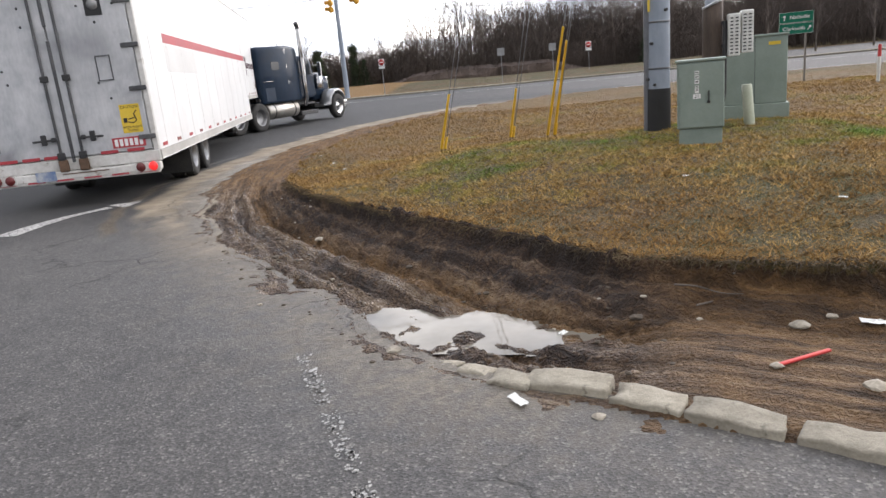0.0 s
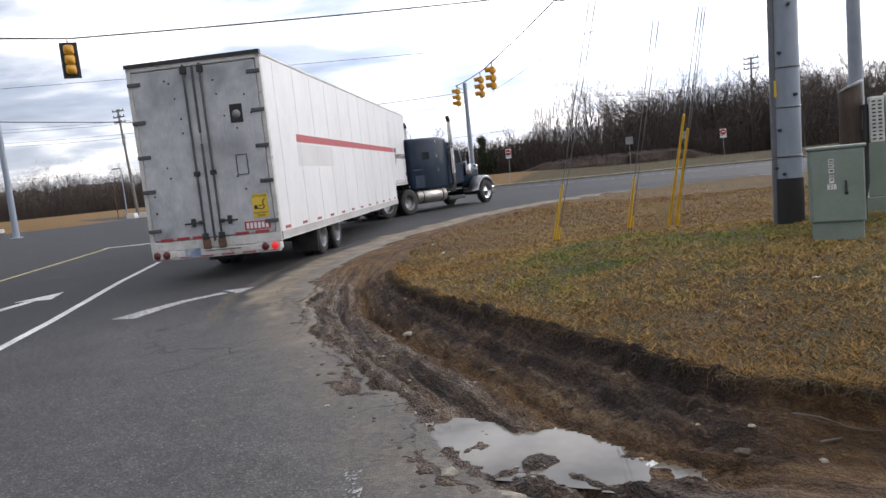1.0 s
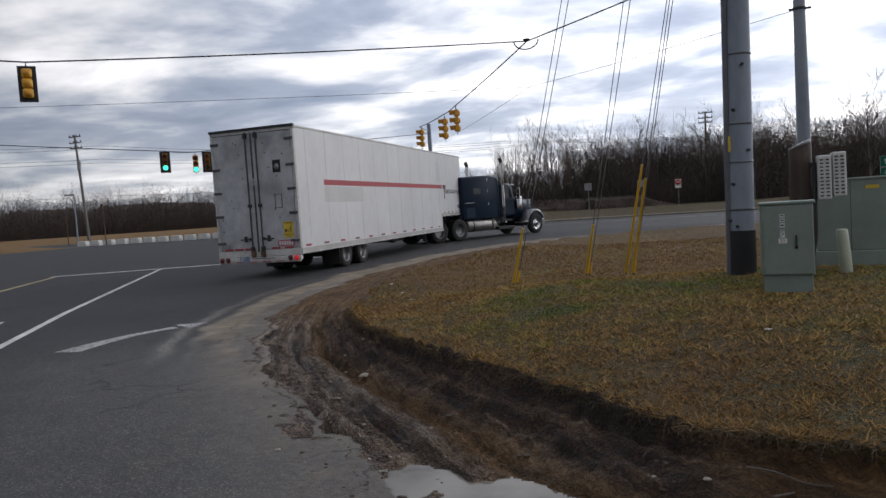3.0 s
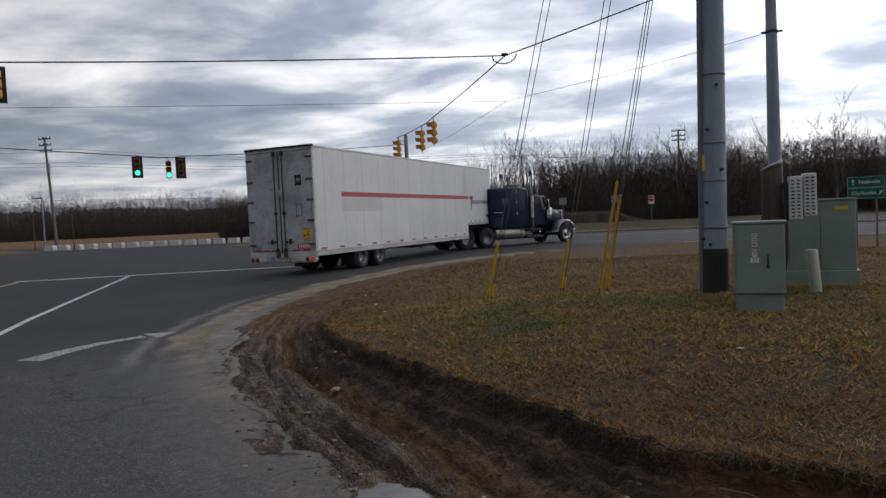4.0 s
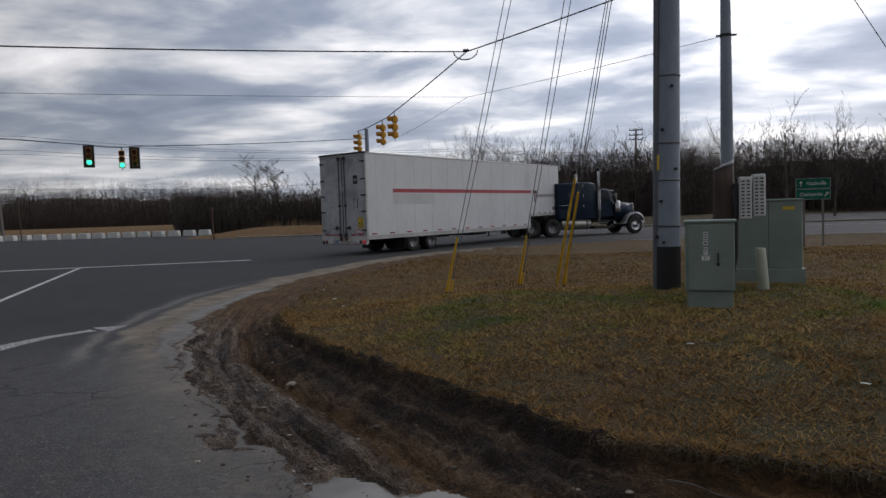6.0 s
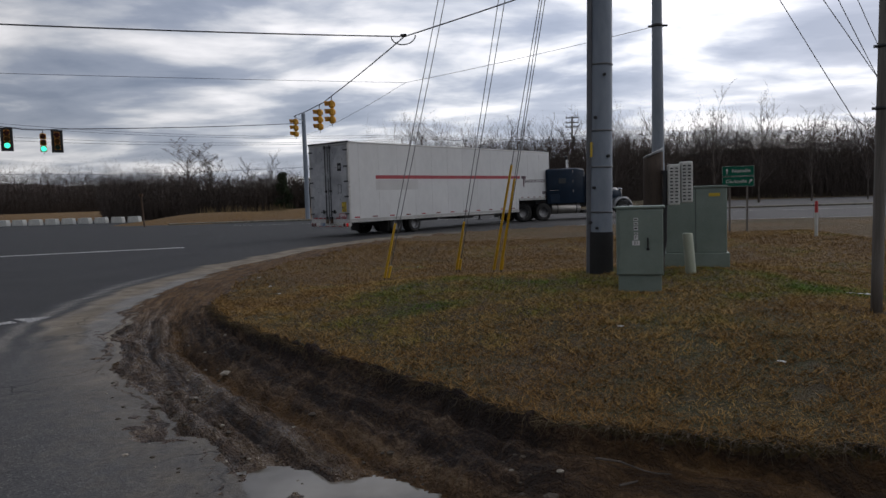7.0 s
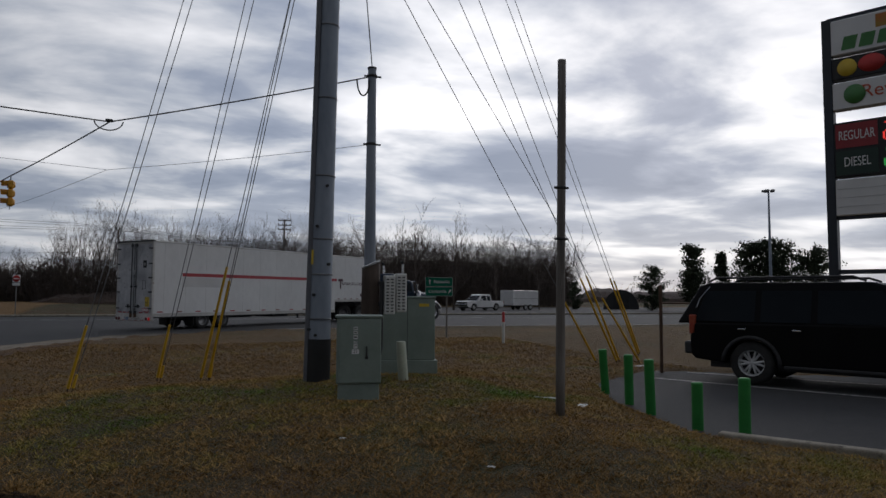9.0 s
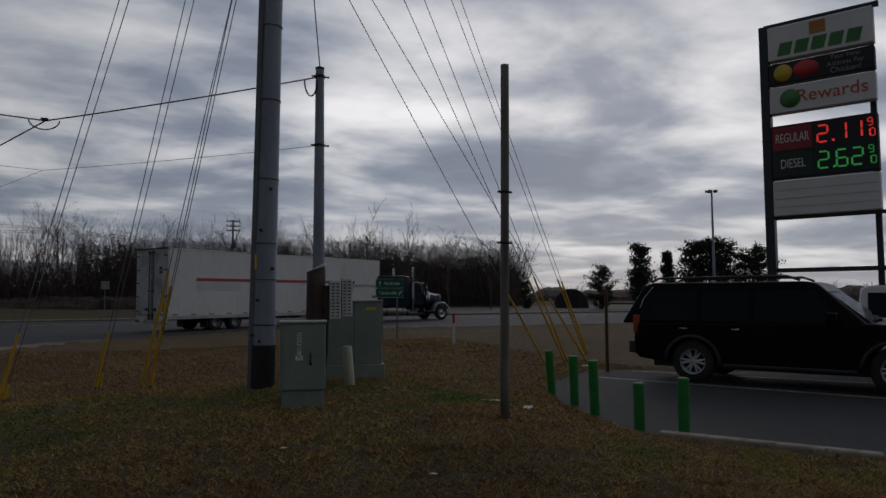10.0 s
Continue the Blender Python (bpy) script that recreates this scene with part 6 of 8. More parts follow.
def signal(x, y, z, turn, lit, plate, label, drop=0.12, size=1.0):
    """A three-lamp signal head; its lamps look along local -y. z is the top of the head."""
    T = thing("traffic_signal", label, "traffic signal", pose(x, y, z, 0, 0, turn) @ Matrix.Scale(size, 4), "traffic signals")
    for k in range(3):
        zz = -0.18 - 0.355 * k
        bm = B()
        box(bm, -0.17, 0.17, -0.02, 0.2, zz - 0.17, zz + 0.17, 0.07, 3)
        sec = part("section", bm, SIGNAL_YELLOW, T)
        bm = B()
        n = 14
        rings = []
        for q, (yy, r) in enumerate(((-0.02, 0.15), (-0.24, 0.148))):
            rings.append([(math.cos(radians(-20 + 220 * j / n)) * r, yy if math.sin(radians(-20 + 220 * j / n)) < 0.2 or q == 0 else yy - 0.02, zz + math.sin(radians(-20 + 220 * j / n)) * r) for j in range(n + 1)])
        a, b = [[bm.verts.new(p) for p in r] for r in rings]
        for j in range(n):
            bm.faces.new((a[j], a[j + 1], b[j + 1], b[j]))
        bmesh.ops.solidify(bm, geom=bm.faces[:], thickness=0.008)
        part("visor", bm, SIGNAL_YELLOW, sec)
        bm = B()
        lathe(bm, [(0.001, -0.045), (0.09, -0.04), (0.145, -0.022), (0.145, 0.0)], 20, "y")
        bmesh.ops.translate(bm, verts=bm.verts[:], vec=(0, 0, zz))
        part("lens", bm, lit.get(k, (LENS_R, LENS_Y, LENS_G)[k]), sec)
        bm = B()
        lathe(bm, [(0.001, 0.262), (0.09, 0.25), (0.14, 0.2), (0.15, 0.18)], 18, "y")
        bmesh.ops.translate(bm, verts=bm.verts[:], vec=(0, 0, zz))
        part("back_cover", bm, SIGNAL_YELLOW, sec)
    if plate:
        bm = B()
        box(bm, -0.30, 0.30, 0.005, 0.02, -1.2, 0.10, 0.004, 1)
        part("back_plate", bm, BLACK, T)
    bm = B()
    tube(bm, [(0, 0.08, -0.02), (0, 0.08, drop + 0.06)], 0.02, 8)
    tube(bm, [(0, 0.08, -1.06), (0, 0.08, -1.2)], 0.012, 8)
    part("hanger", bm, DARK, T)


LENS_R = surf("unlit_red", (0.05, 0.006, 0.006), (0.08, 0.012, 0.01), 0.3, strength=0)
LENS_Y = surf("unlit_amber", (0.09, 0.05, 0.006), (0.13, 0.075, 0.01), 0.3, strength=0)
LENS_G = surf("unlit_green", (0.005, 0.04, 0.025), (0.01, 0.06, 0.04), 0.3, strength=0)
LIT_G = glow("lit_green", (0.05, 0.9, 0.6), 1.6)
LIT_Y = glow("lit_amber", (1.0, 0.6, 0.05), 1.4)
signal(-14.6, 16.1, 6.1, 220, {}, True, "small yellow traffic signal with black back plate, seen from behind", size=0.75)
signal(-16.9, 13.6, 6.08, 220, {}, True, "small yellow traffic signal with black back plate, seen from behind", size=0.75)
signal(-27.2, 37.1, 6.12, 38, {2: LIT_G}, True, "traffic signal with lit green lamp on a span wire")
signal(-25.25, 38.6, 6.05, 38, {}, True, "traffic signal with dark lamps beside a second head")
signal(-25.75, 38.1, 5.95, 38, {2: LIT_G}, False, "traffic signal with lit green lamp on a span wire")
signal(-7.4, 32.9, 6.22, 285, {}, False, "yellow traffic signal seen from its side")
signal(-8.8, 35.6, 6.22, 285, {}, False, "yellow traffic signal seen from its side")
signal(-11.9, 41.0, 6.45, 285, {}, False, "yellow traffic signal seen from its side")


def plain_pole(name, x, y, hgt, r0, r1, label, z=0.0, lean=0.0):
    bm = B()
    tube(bm, [(0, 0, 0), (lean, 0, hgt)], [r0, r1], 12)
    lathe(bm, [(r0 * 1.8, 0), (r0 * 1.8, 0.06), (r0, 0.08)], 12, "z")
    return tagged(part(name, bm, GALV, m=pose(x, y, z)), label, "pole")


plain_pole("signal_pole", SIGPOLE[0], SIGPOLE[1], 9.1, 0.22, 0.17, "grey steel signal pole at the far corner")
plain_pole("signal_pole", -46.85, 38.5, 9.7, 0.24, 0.18, "grey steel signal pole at the side of the road")


# signs
def post_sign(x, y, turn, label, z=None):
    return thing("road_sign", label, "road sign", pose(x, y, ground_z(x, y) if z is None else z, 0, 0, turn))


def guide_sign():
    T = post_sign(8.83, 26.38, -6, "green guide sign with two white place names on steel posts")
    for xx in (-0.27, 0.3):
        bm = B()
        box(bm, xx - 0.03, xx + 0.03, -0.01, 0.035, -0.1, 2.2, 0.006, 1)
        part("post", bm, WOOD_GREY, T)
    for zz, txt, arrow_turn, tx, ax in ((2.07, "Nashville", 90, 0.10, -0.36), (1.71, "Clarksville", 55, -0.06, 0.4)):
        bm = B()
        box(bm, -0.52, 0.52, -0.03, -0.012, zz - 0.17, zz + 0.17, 0.005, 1)
        p = part("panel", bm, SIGN_GREEN, T)
        bm = B()
        for a, b, c, d in ((-0.515, 0.515, 0.162, 0.168), (-0.515, 0.515, -0.168, -0.162), (-0.515, -0.509, -0.168, 0.168), (0.509, 0.515, -0.168, 0.168)):
            box(bm, a, b, -0.034, -0.03, zz + c, zz + d)
        part("border", bm, SIGN_WHITE, p)
        words("lettering", txt, 0.165, SIGN_WHITE, p, pose(tx, -0.034, zz, 90), thick=0.002)
        bm = B()
        box(bm, -0.09, 0.03, -0.036, -0.03, -0.012, 0.012)
        a = [bm.verts.new(q) for q in ((0.02, -0.036, 0.05), (0.09, -0.036, 0), (0.02, -0.036, -0.05))]
        bm.faces.new(a)
        ar = part("arrow", bm, SIGN_WHITE, p)
        ar.matrix_basis = Matrix.Translation((ax, 0, zz)) @ Matrix.Rotation(radians(-arrow_turn), 4, "Y")


guide_sign()


def marker_post():
    x, y = 10.05, 22.9
    T = thing("marker_post", "white plastic marker post with a red top", "marker post", pose(x, y, ground_z(x, y)))
    bm = B()
    tube(bm, [(0, 0, -0.05), (0, 0, 0.7)], 0.045, 12)
    part("shaft", bm, OFFWHITE, T)
    bm = B()
    tube(bm, [(0, 0, 0.7), (0, 0, 1.0), (0, 0, 1.04)], [0.047, 0.047, 0.03], 12)
    part("top", bm, SIGN_RED, T, "red top")


marker_post()


def red_round_sign(x, y, hgt, turn, label):
    T = post_sign(x, y, turn, label, z=0.05)
    bm = B()
    box(bm, -0.03, 0.03, 0, 0.04, 0, hgt, 0.005, 1)
    part("post", bm, SIGN_GREY, T)
    bm = B()
    box(bm, -0.27, 0.27, -0.02, 0, hgt - 0.56, hgt, 0.02, 1)
    p = part("panel", bm, SIGN_WHITE, T)
    bm = B()
    lathe(bm, [(0.001, -0.028), (0.255, -0.028), (0.255, -0.02)], 24, "y")
    bmesh.ops.translate(bm, verts=bm.verts[:], vec=(0, 0, hgt - 0.28))
    d = part("disc", bm, SIGN_RED, p)
    bm = B()
    box(bm, -0.18, 0.18, -0.034, -0.028, hgt - 0.32, hgt - 0.24)
    part("bar", bm, SIGN_WHITE, d)
    bm = B()
    box(bm, -0.27, 0.27, -0.02, 0, hgt - 0.8, hgt - 0.6, 0.01, 1)
    part("sub_panel", bm, SIGN_WHITE, T)


red_round_sign(-14.2, 60.2, 3.0, -12, "white road sign with a red disc and white bar")
red_round_sign(3.35, 69.0, 2.9, 0, "small red and white road sign at the far verge")
for x, y, hgt in ((-4.0, 60.3, 2.9), (0.2, 61.5, 2.9), (13.5, 60.5, 2.7)):
    T = post_sign(x, y, 0, "grey back of a road sign on a thin post", z=0.05)
    bm = B()
    box(bm, -0.025, 0.025, 0, 0.04, 0, hgt, 0.004, 1)
    part("post", bm, SIGN_GREY, T)
    bm = B()
    box(bm, -0.3, 0.3, -0.015, 0, hgt - 0.6, hgt, 0.01, 1)
    part("panel", bm, SIGN_GREY, T)


# fuel price sign
SEGMENTS = {"0": "abcdef", "1": "bc", "2": "abged", "6": "acdefg", "9": "abcdfg"}


def segment_digit(ch, x, z, w, h, t, mat, parent):
    """A lit digit of a seven-segment display, slightly apart at the joints."""
    bars = {"a": (0, h / 2, 1), "g": (0, 0, 1), "d": (0, -h / 2, 1), "f": (-w / 2, h / 4, 0), "b": (w / 2, h / 4, 0), "e": (-w / 2, -h / 4, 0), "c": (w / 2, -h / 4, 0)}
    bm = B()
    for k in SEGMENTS[ch]:
        bx, bz, flat = bars[k]
        hx, hz = (w / 2 - t * 0.55, t / 2) if flat else (t / 2, h / 4 - t * 0.4)
        box(bm, x + bx - hx, x + bx + hx, -0.018, -0.012, z + bz - hz, z + bz + hz)
    part("digit", bm, mat, parent)


def price_sign():
    a, b = Vector((20.95, 20.05)), Vector((22.75, 17.0))
    W = (b - a).length
    ang = math.degrees(math.atan2(b.y - a.y, b.x - a.x))
    T = thing("price_sign", "tall lit fuel price sign with stacked panels on two steel posts", "sign", pose(a.x, a.y, 0, 0, 0, ang))
    for xx, hw in ((0.0, 0.15), (W - 0.3, 0.09)):
        bm = B()
        box(bm, xx - hw, xx + hw, 0.02 if hw > 0.1 else 0.41, 0.39 if hw > 0.1 else 0.6, 0, 11.3, 0.02, 1)
        part("post", bm, SIGN_POST, T)
    for z0, z1 in ((2.45, 2.6), (11.2, 11.36), (4.3, 4.42)):
        bm = B()
        box(bm, 0, W, 0.12, 0.28, z0, z1)
        part("cross_beam", bm, SIGN_POST, T)

    def panel(name, z0, z1, mat, label):
        bm = B()
        box(bm, 0.15, W - 0.15, 0.0, 0.4, z0, z1, 0.03, 1)
        return part(name, bm, mat, T, label)
    p = panel("brand_panel", 9.97, 11.2, PANEL_WHITE, "white panel with plain green shapes")
    x = 0.45
    for k in range(5):
        bm = B()
        q = [(x, 10.1), (x + 0.42, 10.1), (x + 0.53, 10.56), (x + 0.11, 10.56)]
        v = [bm.verts.new((u, -0.012, z)) for u, z in q]
        bm.faces.new(v)
        x += 0.53
        part("plain_shape", bm, SHAPE_GREEN, p)
    bm = B()
    box(bm, 1.5, 2.0, -0.015, 0, 10.66, 11.1)
    part("square_shape", bm, SHAPE_ORANGE, p)
    p = panel("advert_panel", 9.1, 9.86, BLACK, "black advertising panel")
    bm = B()
    lathe(bm, [(0.001, -0.02), (0.3, -0.02), (0.3, 0)], 20, "y")
    bmesh.ops.translate(bm, verts=bm.verts[:], vec=(0.62, 0.0, 9.48))
    part("disc_shape", bm, CAUTION, p)
    bm = B()
    lathe(bm, [(0.001, -0.015), (0.3, -0.015), (0.3, 0)], 20, "y")
    for v in bm.verts:
        v.co.x *= 1.35
    bmesh.ops.translate(bm, verts=bm.verts[:], vec=(1.35, 0.0, 9.5))
    part("oval_shape", bm, SIGN_RED, p)
    for k, (txt, sz) in enumerate((("Your New", 0.21), ("Address For", 0.22), ("Chicken!", 0.26))):
        words("lettering", txt, sz, SIGN_GREY, p, pose(2.55, -0.012, 9.71 - k * 0.23, 90), thick=0.004)
    p = panel("rewards_panel", 8.06, 9.0, PANEL_WHITE, "white panel with red lettering")
    bm = B()
    lathe(bm, [(0.001, -0.02), (0.33, -0.02), (0.33, 0)], 24, "y")
    bmesh.ops.translate(bm, verts=bm.verts[:], vec=(0.82, 0.0, 8.53))
    part("disc_shape", bm, SHAPE_GREEN, p)
    words("lettering", "Rewards", 0.62, SHAPE_RED, p, pose(2.1, -0.012, 8.55, 90), thick=0.004)
    p = panel("price_panel", 5.72, 7.62, BLACK, "black price board with red and green digits")
    bm = B()
    box(bm, 0.2, 1.45, -0.012, 0, 6.72, 7.54)
    part("grade_panel", bm, SHAPE_DARKRED, p)
    bm = B()
    box(bm, 0.2, 1.45, -0.012, 0, 5.8, 6.62)
    part("grade_panel", bm, SHAPE_DARKGREEN, p)
    words("lettering", "REGULAR", 0.3, PANEL_WHITE, p, pose(0.83, -0.016, 7.13, 90) @ Matrix.Diagonal((0.84, 1.5, 1, 1)), thick=0.004)
    words("lettering", "DIESEL", 0.3, PANEL_WHITE, p, pose(0.83, -0.016, 6.22, 90) @ Matrix.Diagonal((0.9, 1.5, 1, 1)), thick=0.004)
    for zz, txt, mat in ((7.14, "2.11", DIGIT_RED), (6.24, "2.62", DIGIT_GREEN)):
        for ch, xx in zip(txt.replace(".", ""), (1.78, 2.33, 2.78)):
            segment_digit(ch, xx, zz, 0.31, 0.56, 0.058, mat, p)
        bm = B()
        box(bm, 2.06, 2.14, -0.018, -0.012, zz - 0.30, zz - 0.22)
        part("decimal_point", bm, mat, p)
        for ch, xx, dz in (("9", 3.18, 0.19), ("1", 3.09, -0.16), ("0", 3.24, -0.16)):
            segment_digit(ch, xx, zz + dz, 0.13, 0.24, 0.03, mat, p)
    p = panel("message_board", 4.42, 5.66, PANEL_WHITE, "blank white message board with slots")
    for k in range(3):
        bm = B()
        box(bm, 0.2, W - 0.2, -0.012, 0, 4.72 + k * 0.3, 4.726 + k * 0.3)
        part("letter_slot", bm, SIGN_GREY, p)


SIGN_POST = surf("dark_blue_steel", (0.01, 0.014, 0.022), (0.02, 0.028, 0.04), 0.45, strength=0)
PANEL_WHITE = surf("sign_panel_white", (0.62, 0.62, 0.61), (0.72, 0.72, 0.71), 0.5, big=0.8, strength=0)
SHAPE_GREEN = surf("shape_green", (0.04, 0.16, 0.04), (0.06, 0.2, 0.05), 0.4, strength=0)
SHAPE_ORANGE = surf("shape_orange", (0.5, 0.12, 0.02), (0.3, 0.25, 0.03), 0.4, big=1.2, strength=0)
SHAPE_RED = surf("shape_red", (0.42, 0.06, 0.02), (0.5, 0.09, 0.03), 0.4, strength=0)
SHAPE_DARKRED = surf("shape_dark_red", (0.22, 0.015, 0.02), (0.28, 0.02, 0.025), 0.4, strength=0)
SHAPE_DARKGREEN = surf("shape_dark_green", (0.004, 0.02, 0.012), (0.008, 0.03, 0.018), 0.4, strength=0)
DIGIT_RED = glow("digit_red", (1.0, 0.05, 0.04), 1.0)
DIGIT_GREEN = glow("digit_green", (0.06, 0.6, 0.12), 0.45)
price_sign()


def lamp_mast(x, y, hgt, z=0.0):
    T = thing("light_mast", "tall slim light mast with a ring of floodlights", "street lamp", pose(x, y, z))
    bm = B()
    tube(bm, [(0, 0, 0), (0, 0, hgt)], [0.2, 0.09], 10)
    part("mast", bm, GALV, T)
    for k in range(5):
        bm = B()
        a = 2 * math.pi * k / 5
        box(bm, math.cos(a) * 0.5 - 0.2, math.cos(a) * 0.5 + 0.2, math.sin(a) * 0.5 - 0.15, math.sin(a) * 0.5 + 0.15, hgt - 0.2, hgt + 0.05, 0.04, 1)
        part("floodlight", bm, SIGN_GREY, T)


lamp_mast(58.3, 64.5, 13.6)


# vehicles in the lot
def car_wheel(parent, x, y, r, w, side):
    hub = new("wheel")
    hub.parent = parent
    hub.matrix_basis = pose(x, y, r)
    bm = B()
    lathe(bm, [(r * 0.6, -w / 2), (r * 0.85, -w / 2), (r * 0.97, -w * 0.4), (r, -w * 0.28), (r, w * 0.28), (r * 0.97, w * 0.4), (r * 0.85, w / 2), (r * 0.6, w / 2)], 32)
    part("tyre", bm, RUBBER, hub)
    bm = B()
    s = side
    lathe(bm, [(r * 0.50, -s * w * 0.2), (r * 0.52, s * w * 0.2), (r * 0.58, s * w * 0.46), (r * 0.62, s * w * 0.46), (r * 0.6, -s * w * 0.2)], 28)
    for k in range(6):
        a = 2 * math.pi * k / 6
        for q in (-0.12, 0.12):
            p0 = (math.cos(a) * r * 0.08, s * w * 0.3, math.sin(a) * r * 0.08)
            p1 = (math.cos(a + q * 1.6) * r * 0.56, s * w * 0.36, math.sin(a + q * 1.6) * r * 0.56)
            tube(bm, [p0, p1], [r * 0.07, r * 0.05], 6)
    lathe(bm, [(0.001, s * w * 0.4), (r * 0.16, s * w * 0.38), (r * 0.17, s * w * 0.2)], 16)
    part("rim", bm, ALLOY, hub)
    bm = B()
    lathe(bm, [(0.001, s * w * 0.1), (r * 0.55, s * w * 0.1), (r * 0.55, -s * w * 0.1), (0.001, -s * w * 0.1)], 20)
    part("brake_disc", bm, DARK, hub)
    return hub


def wagon(name, label, cat, m, paint, L, WB, rear, H, roof_x0, roof_x1, hood_x, wheel_r, rack=True, pickup=False):
    """A high car: x forward, rear axle at x=0, right side -y."""
    T = thing(name, label, cat, m)
    x0, x1, hw = -rear, L - rear, 1.0
    belt, sill, hood_z = H * 0.58, 0.36, H * 0.57

    def arch(cx, r):
        return [(cx + r * math.cos(radians(a)), sill + 0.0 + (r * math.sin(radians(a))) * 1.0) for a in range(180, -1, -18)]
    low = [(x0 + 0.02, 0.55), (x0, 0.8), (x0 + 0.06, belt)]
    bottom = [(x0 + 0.1, sill + 0.06)] + arch(0, wheel_r * 1.22) + arch(WB, wheel_r * 1.22) + [(x1 - 0.15, sill + 0.04), (x1, 0.55), (x1 - 0.02, 0.85), (x1 - 0.12, hood_z - 0.08), (x1 - 0.4, hood_z)]
    top = [(hood_x, hood_z + 0.06), (x0 + 0.06, belt)]
    prof = bottom + top + [(x0, 0.8), (x0 + 0.02, 0.5)]
    bm = B()
    prism(bm, prof, -hw, hw, 0.04)
    body = part("body", bm, paint, T)
    # greenhouse
    bm = B()
    gh = [(roof_x0 - 0.38 if not pickup else roof_x0 - 0.05, belt - 0.02), (hood_x + 0.02, belt - 0.02), (roof_x1, H - 0.10), (roof_x1 - 0.2, H - 0.05), (roof_x0 + 0.2, H - 0.04), (roof_x0 + 0.02, H - 0.1)]
    a = [[(x, s * (0.97 if z < belt + 0.1 else 0.79), z) for x, z in gh] for s in (-1, 1)]
    va, vb = [[bm.verts.new(p) for p in r] for r in a]
    n = len(va)
    bm.faces.new(va), bm.faces.new(vb[::-1])
    for k in range(n):
        bm.faces.new((va[k], vb[k], vb[(k + 1) % n], va[(k + 1) % n]))
    bmesh.ops.recalc_face_normals(bm, faces=bm.faces[:])
    bmesh.ops.bevel(bm, geom=bm.edges[:], offset=0.04, segments=2, affect="EDGES", profile=0.5)
    part("cabin", bm, paint, T)
    # windows on the sloping sides
    cuts = [roof_x0 + 0.1, roof_x0 + (roof_x1 - roof_x0) * 0.36, roof_x0 + (roof_x1 - roof_x0) * 0.66, roof_x1 + 0.02]
    if pickup:
        cuts = [roof_x0 + 0.12, roof_x0 + (roof_x1 - roof_x0) * 0.5, roof_x1 + 0.02]
    for s in (-1, 1):
        for k, (u, v) in enumerate(zip(cuts, cuts[1:])):
            u, v = u + 0.05, v - 0.05
            last = k == len(cuts) - 2
            z0, z1 = belt + 0.03, H - 0.2
            def yy(z):
                return s * (0.97 + (0.79 - 0.97) * (z - belt - 0.0) / (H - 0.1 - belt) + 0.012)
            q = [(u - (0.18 if k == 0 and not pickup else 0), z0), (v + (0.34 if last else 0), z0), (v - (0.02 if last else 0), z1), (u, z1)]
            bm = B()
            vs = [bm.verts.new((x, yy(z), z)) for x, z in q]
            bm.faces.new(vs)
            bmesh.ops.solidify(bm, geom=bm.faces[:], thickness=0.012)
            part("side_window", bm, GLASS, T)
        bm = B()
        box(bm, cuts[-1] + 0.12, cuts[-1] + 0.3, s * 1.12 - 0.12, s * 1.12 + 0.1, belt + 0.02, belt + 0.22, 0.03, 2)
        part("mirror", bm, paint, T)
        bm = B()
        box(bm, x0 - 0.012, x0 + 0.12, s * 0.9 - 0.1, s * 0.9 + 0.105, 0.88, 1.24 if not pickup else 1.05, 0.02, 2)
        part("tail_light", bm, LAMP_TAIL, T, "red and amber tail light")
        for cx in cuts[1:-1]:
            bm = B()
            box(bm, cx - 0.34, cx - 0.2, s * 1.0 - 0.012, s * 1.0 + 0.02, belt - 0.12, belt - 0.09, 0.006, 1)
            part("door_handle", bm, CHROME if paint is CAR_BLACK else paint, T)
        bm = B()
        box(bm, wheel_r * 1.4, WB - wheel_r * 1.4, s * 1.0 - 0.02, s * 1.0 + 0.05, sill - 0.04, sill + 0.02, 0.015, 1)
        part("running_board", bm, DARK, T)
        for cx in (0, WB):
            bm = B()
            secs = []
            for a in range(-5, 186, 15):
                c, sn = math.cos(radians(a)), math.sin(radians(a))
                r0, r1 = wheel_r * 1.2, wheel_r * 1.36
                secs.append([(cx + r0 * c, s * 0.98, sill + r0 * sn), (cx + r0 * c, s * 1.03, sill + r0 * sn), (cx + r1 * c, s * 1.03, sill + r1 * sn), (cx + r1 * c, s * 0.99, sill + r1 * sn)])
            loft(bm, secs)
            bmesh.ops.recalc_face_normals(bm, faces=bm.faces[:])
            part("wheel_arch", bm, DARK if paint is CAR_BLACK else paint, T)
        if rack:
            bm = B()
            tube(bm, [(roof_x0 + 0.15, s * 0.68, H - 0.03), (roof_x0 + 0.3, s * 0.68, H + 0.045), (roof_x1 - 0.5, s * 0.68, H + 0.045), (roof_x1 - 0.3, s * 0.68, H - 0.03)], 0.022, 8)
            for k in range(1, 4):
                xx = roof_x0 + 0.3 + (roof_x1 - roof_x0 - 0.8) * k / 4
                tube(bm, [(xx, s * 0.68, H - 0.06), (xx, s * 0.68, H + 0.04)], 0.02, 6)
            part("roof_rail", bm, BLACK, T)
        for cx in (0, WB):
            car_wheel(T, cx, s * 0.86, wheel_r, 0.26, s)
    bm = B()
    vs = [bm.verts.new(p) for p in ((hood_x + 0.035, -0.86, belt + 0.04), (hood_x + 0.035, 0.86, belt + 0.04), (roof_x1 + 0.03, 0.72, H - 0.14), (roof_x1 + 0.03, -0.72, H - 0.14))]
    bm.faces.new(vs)
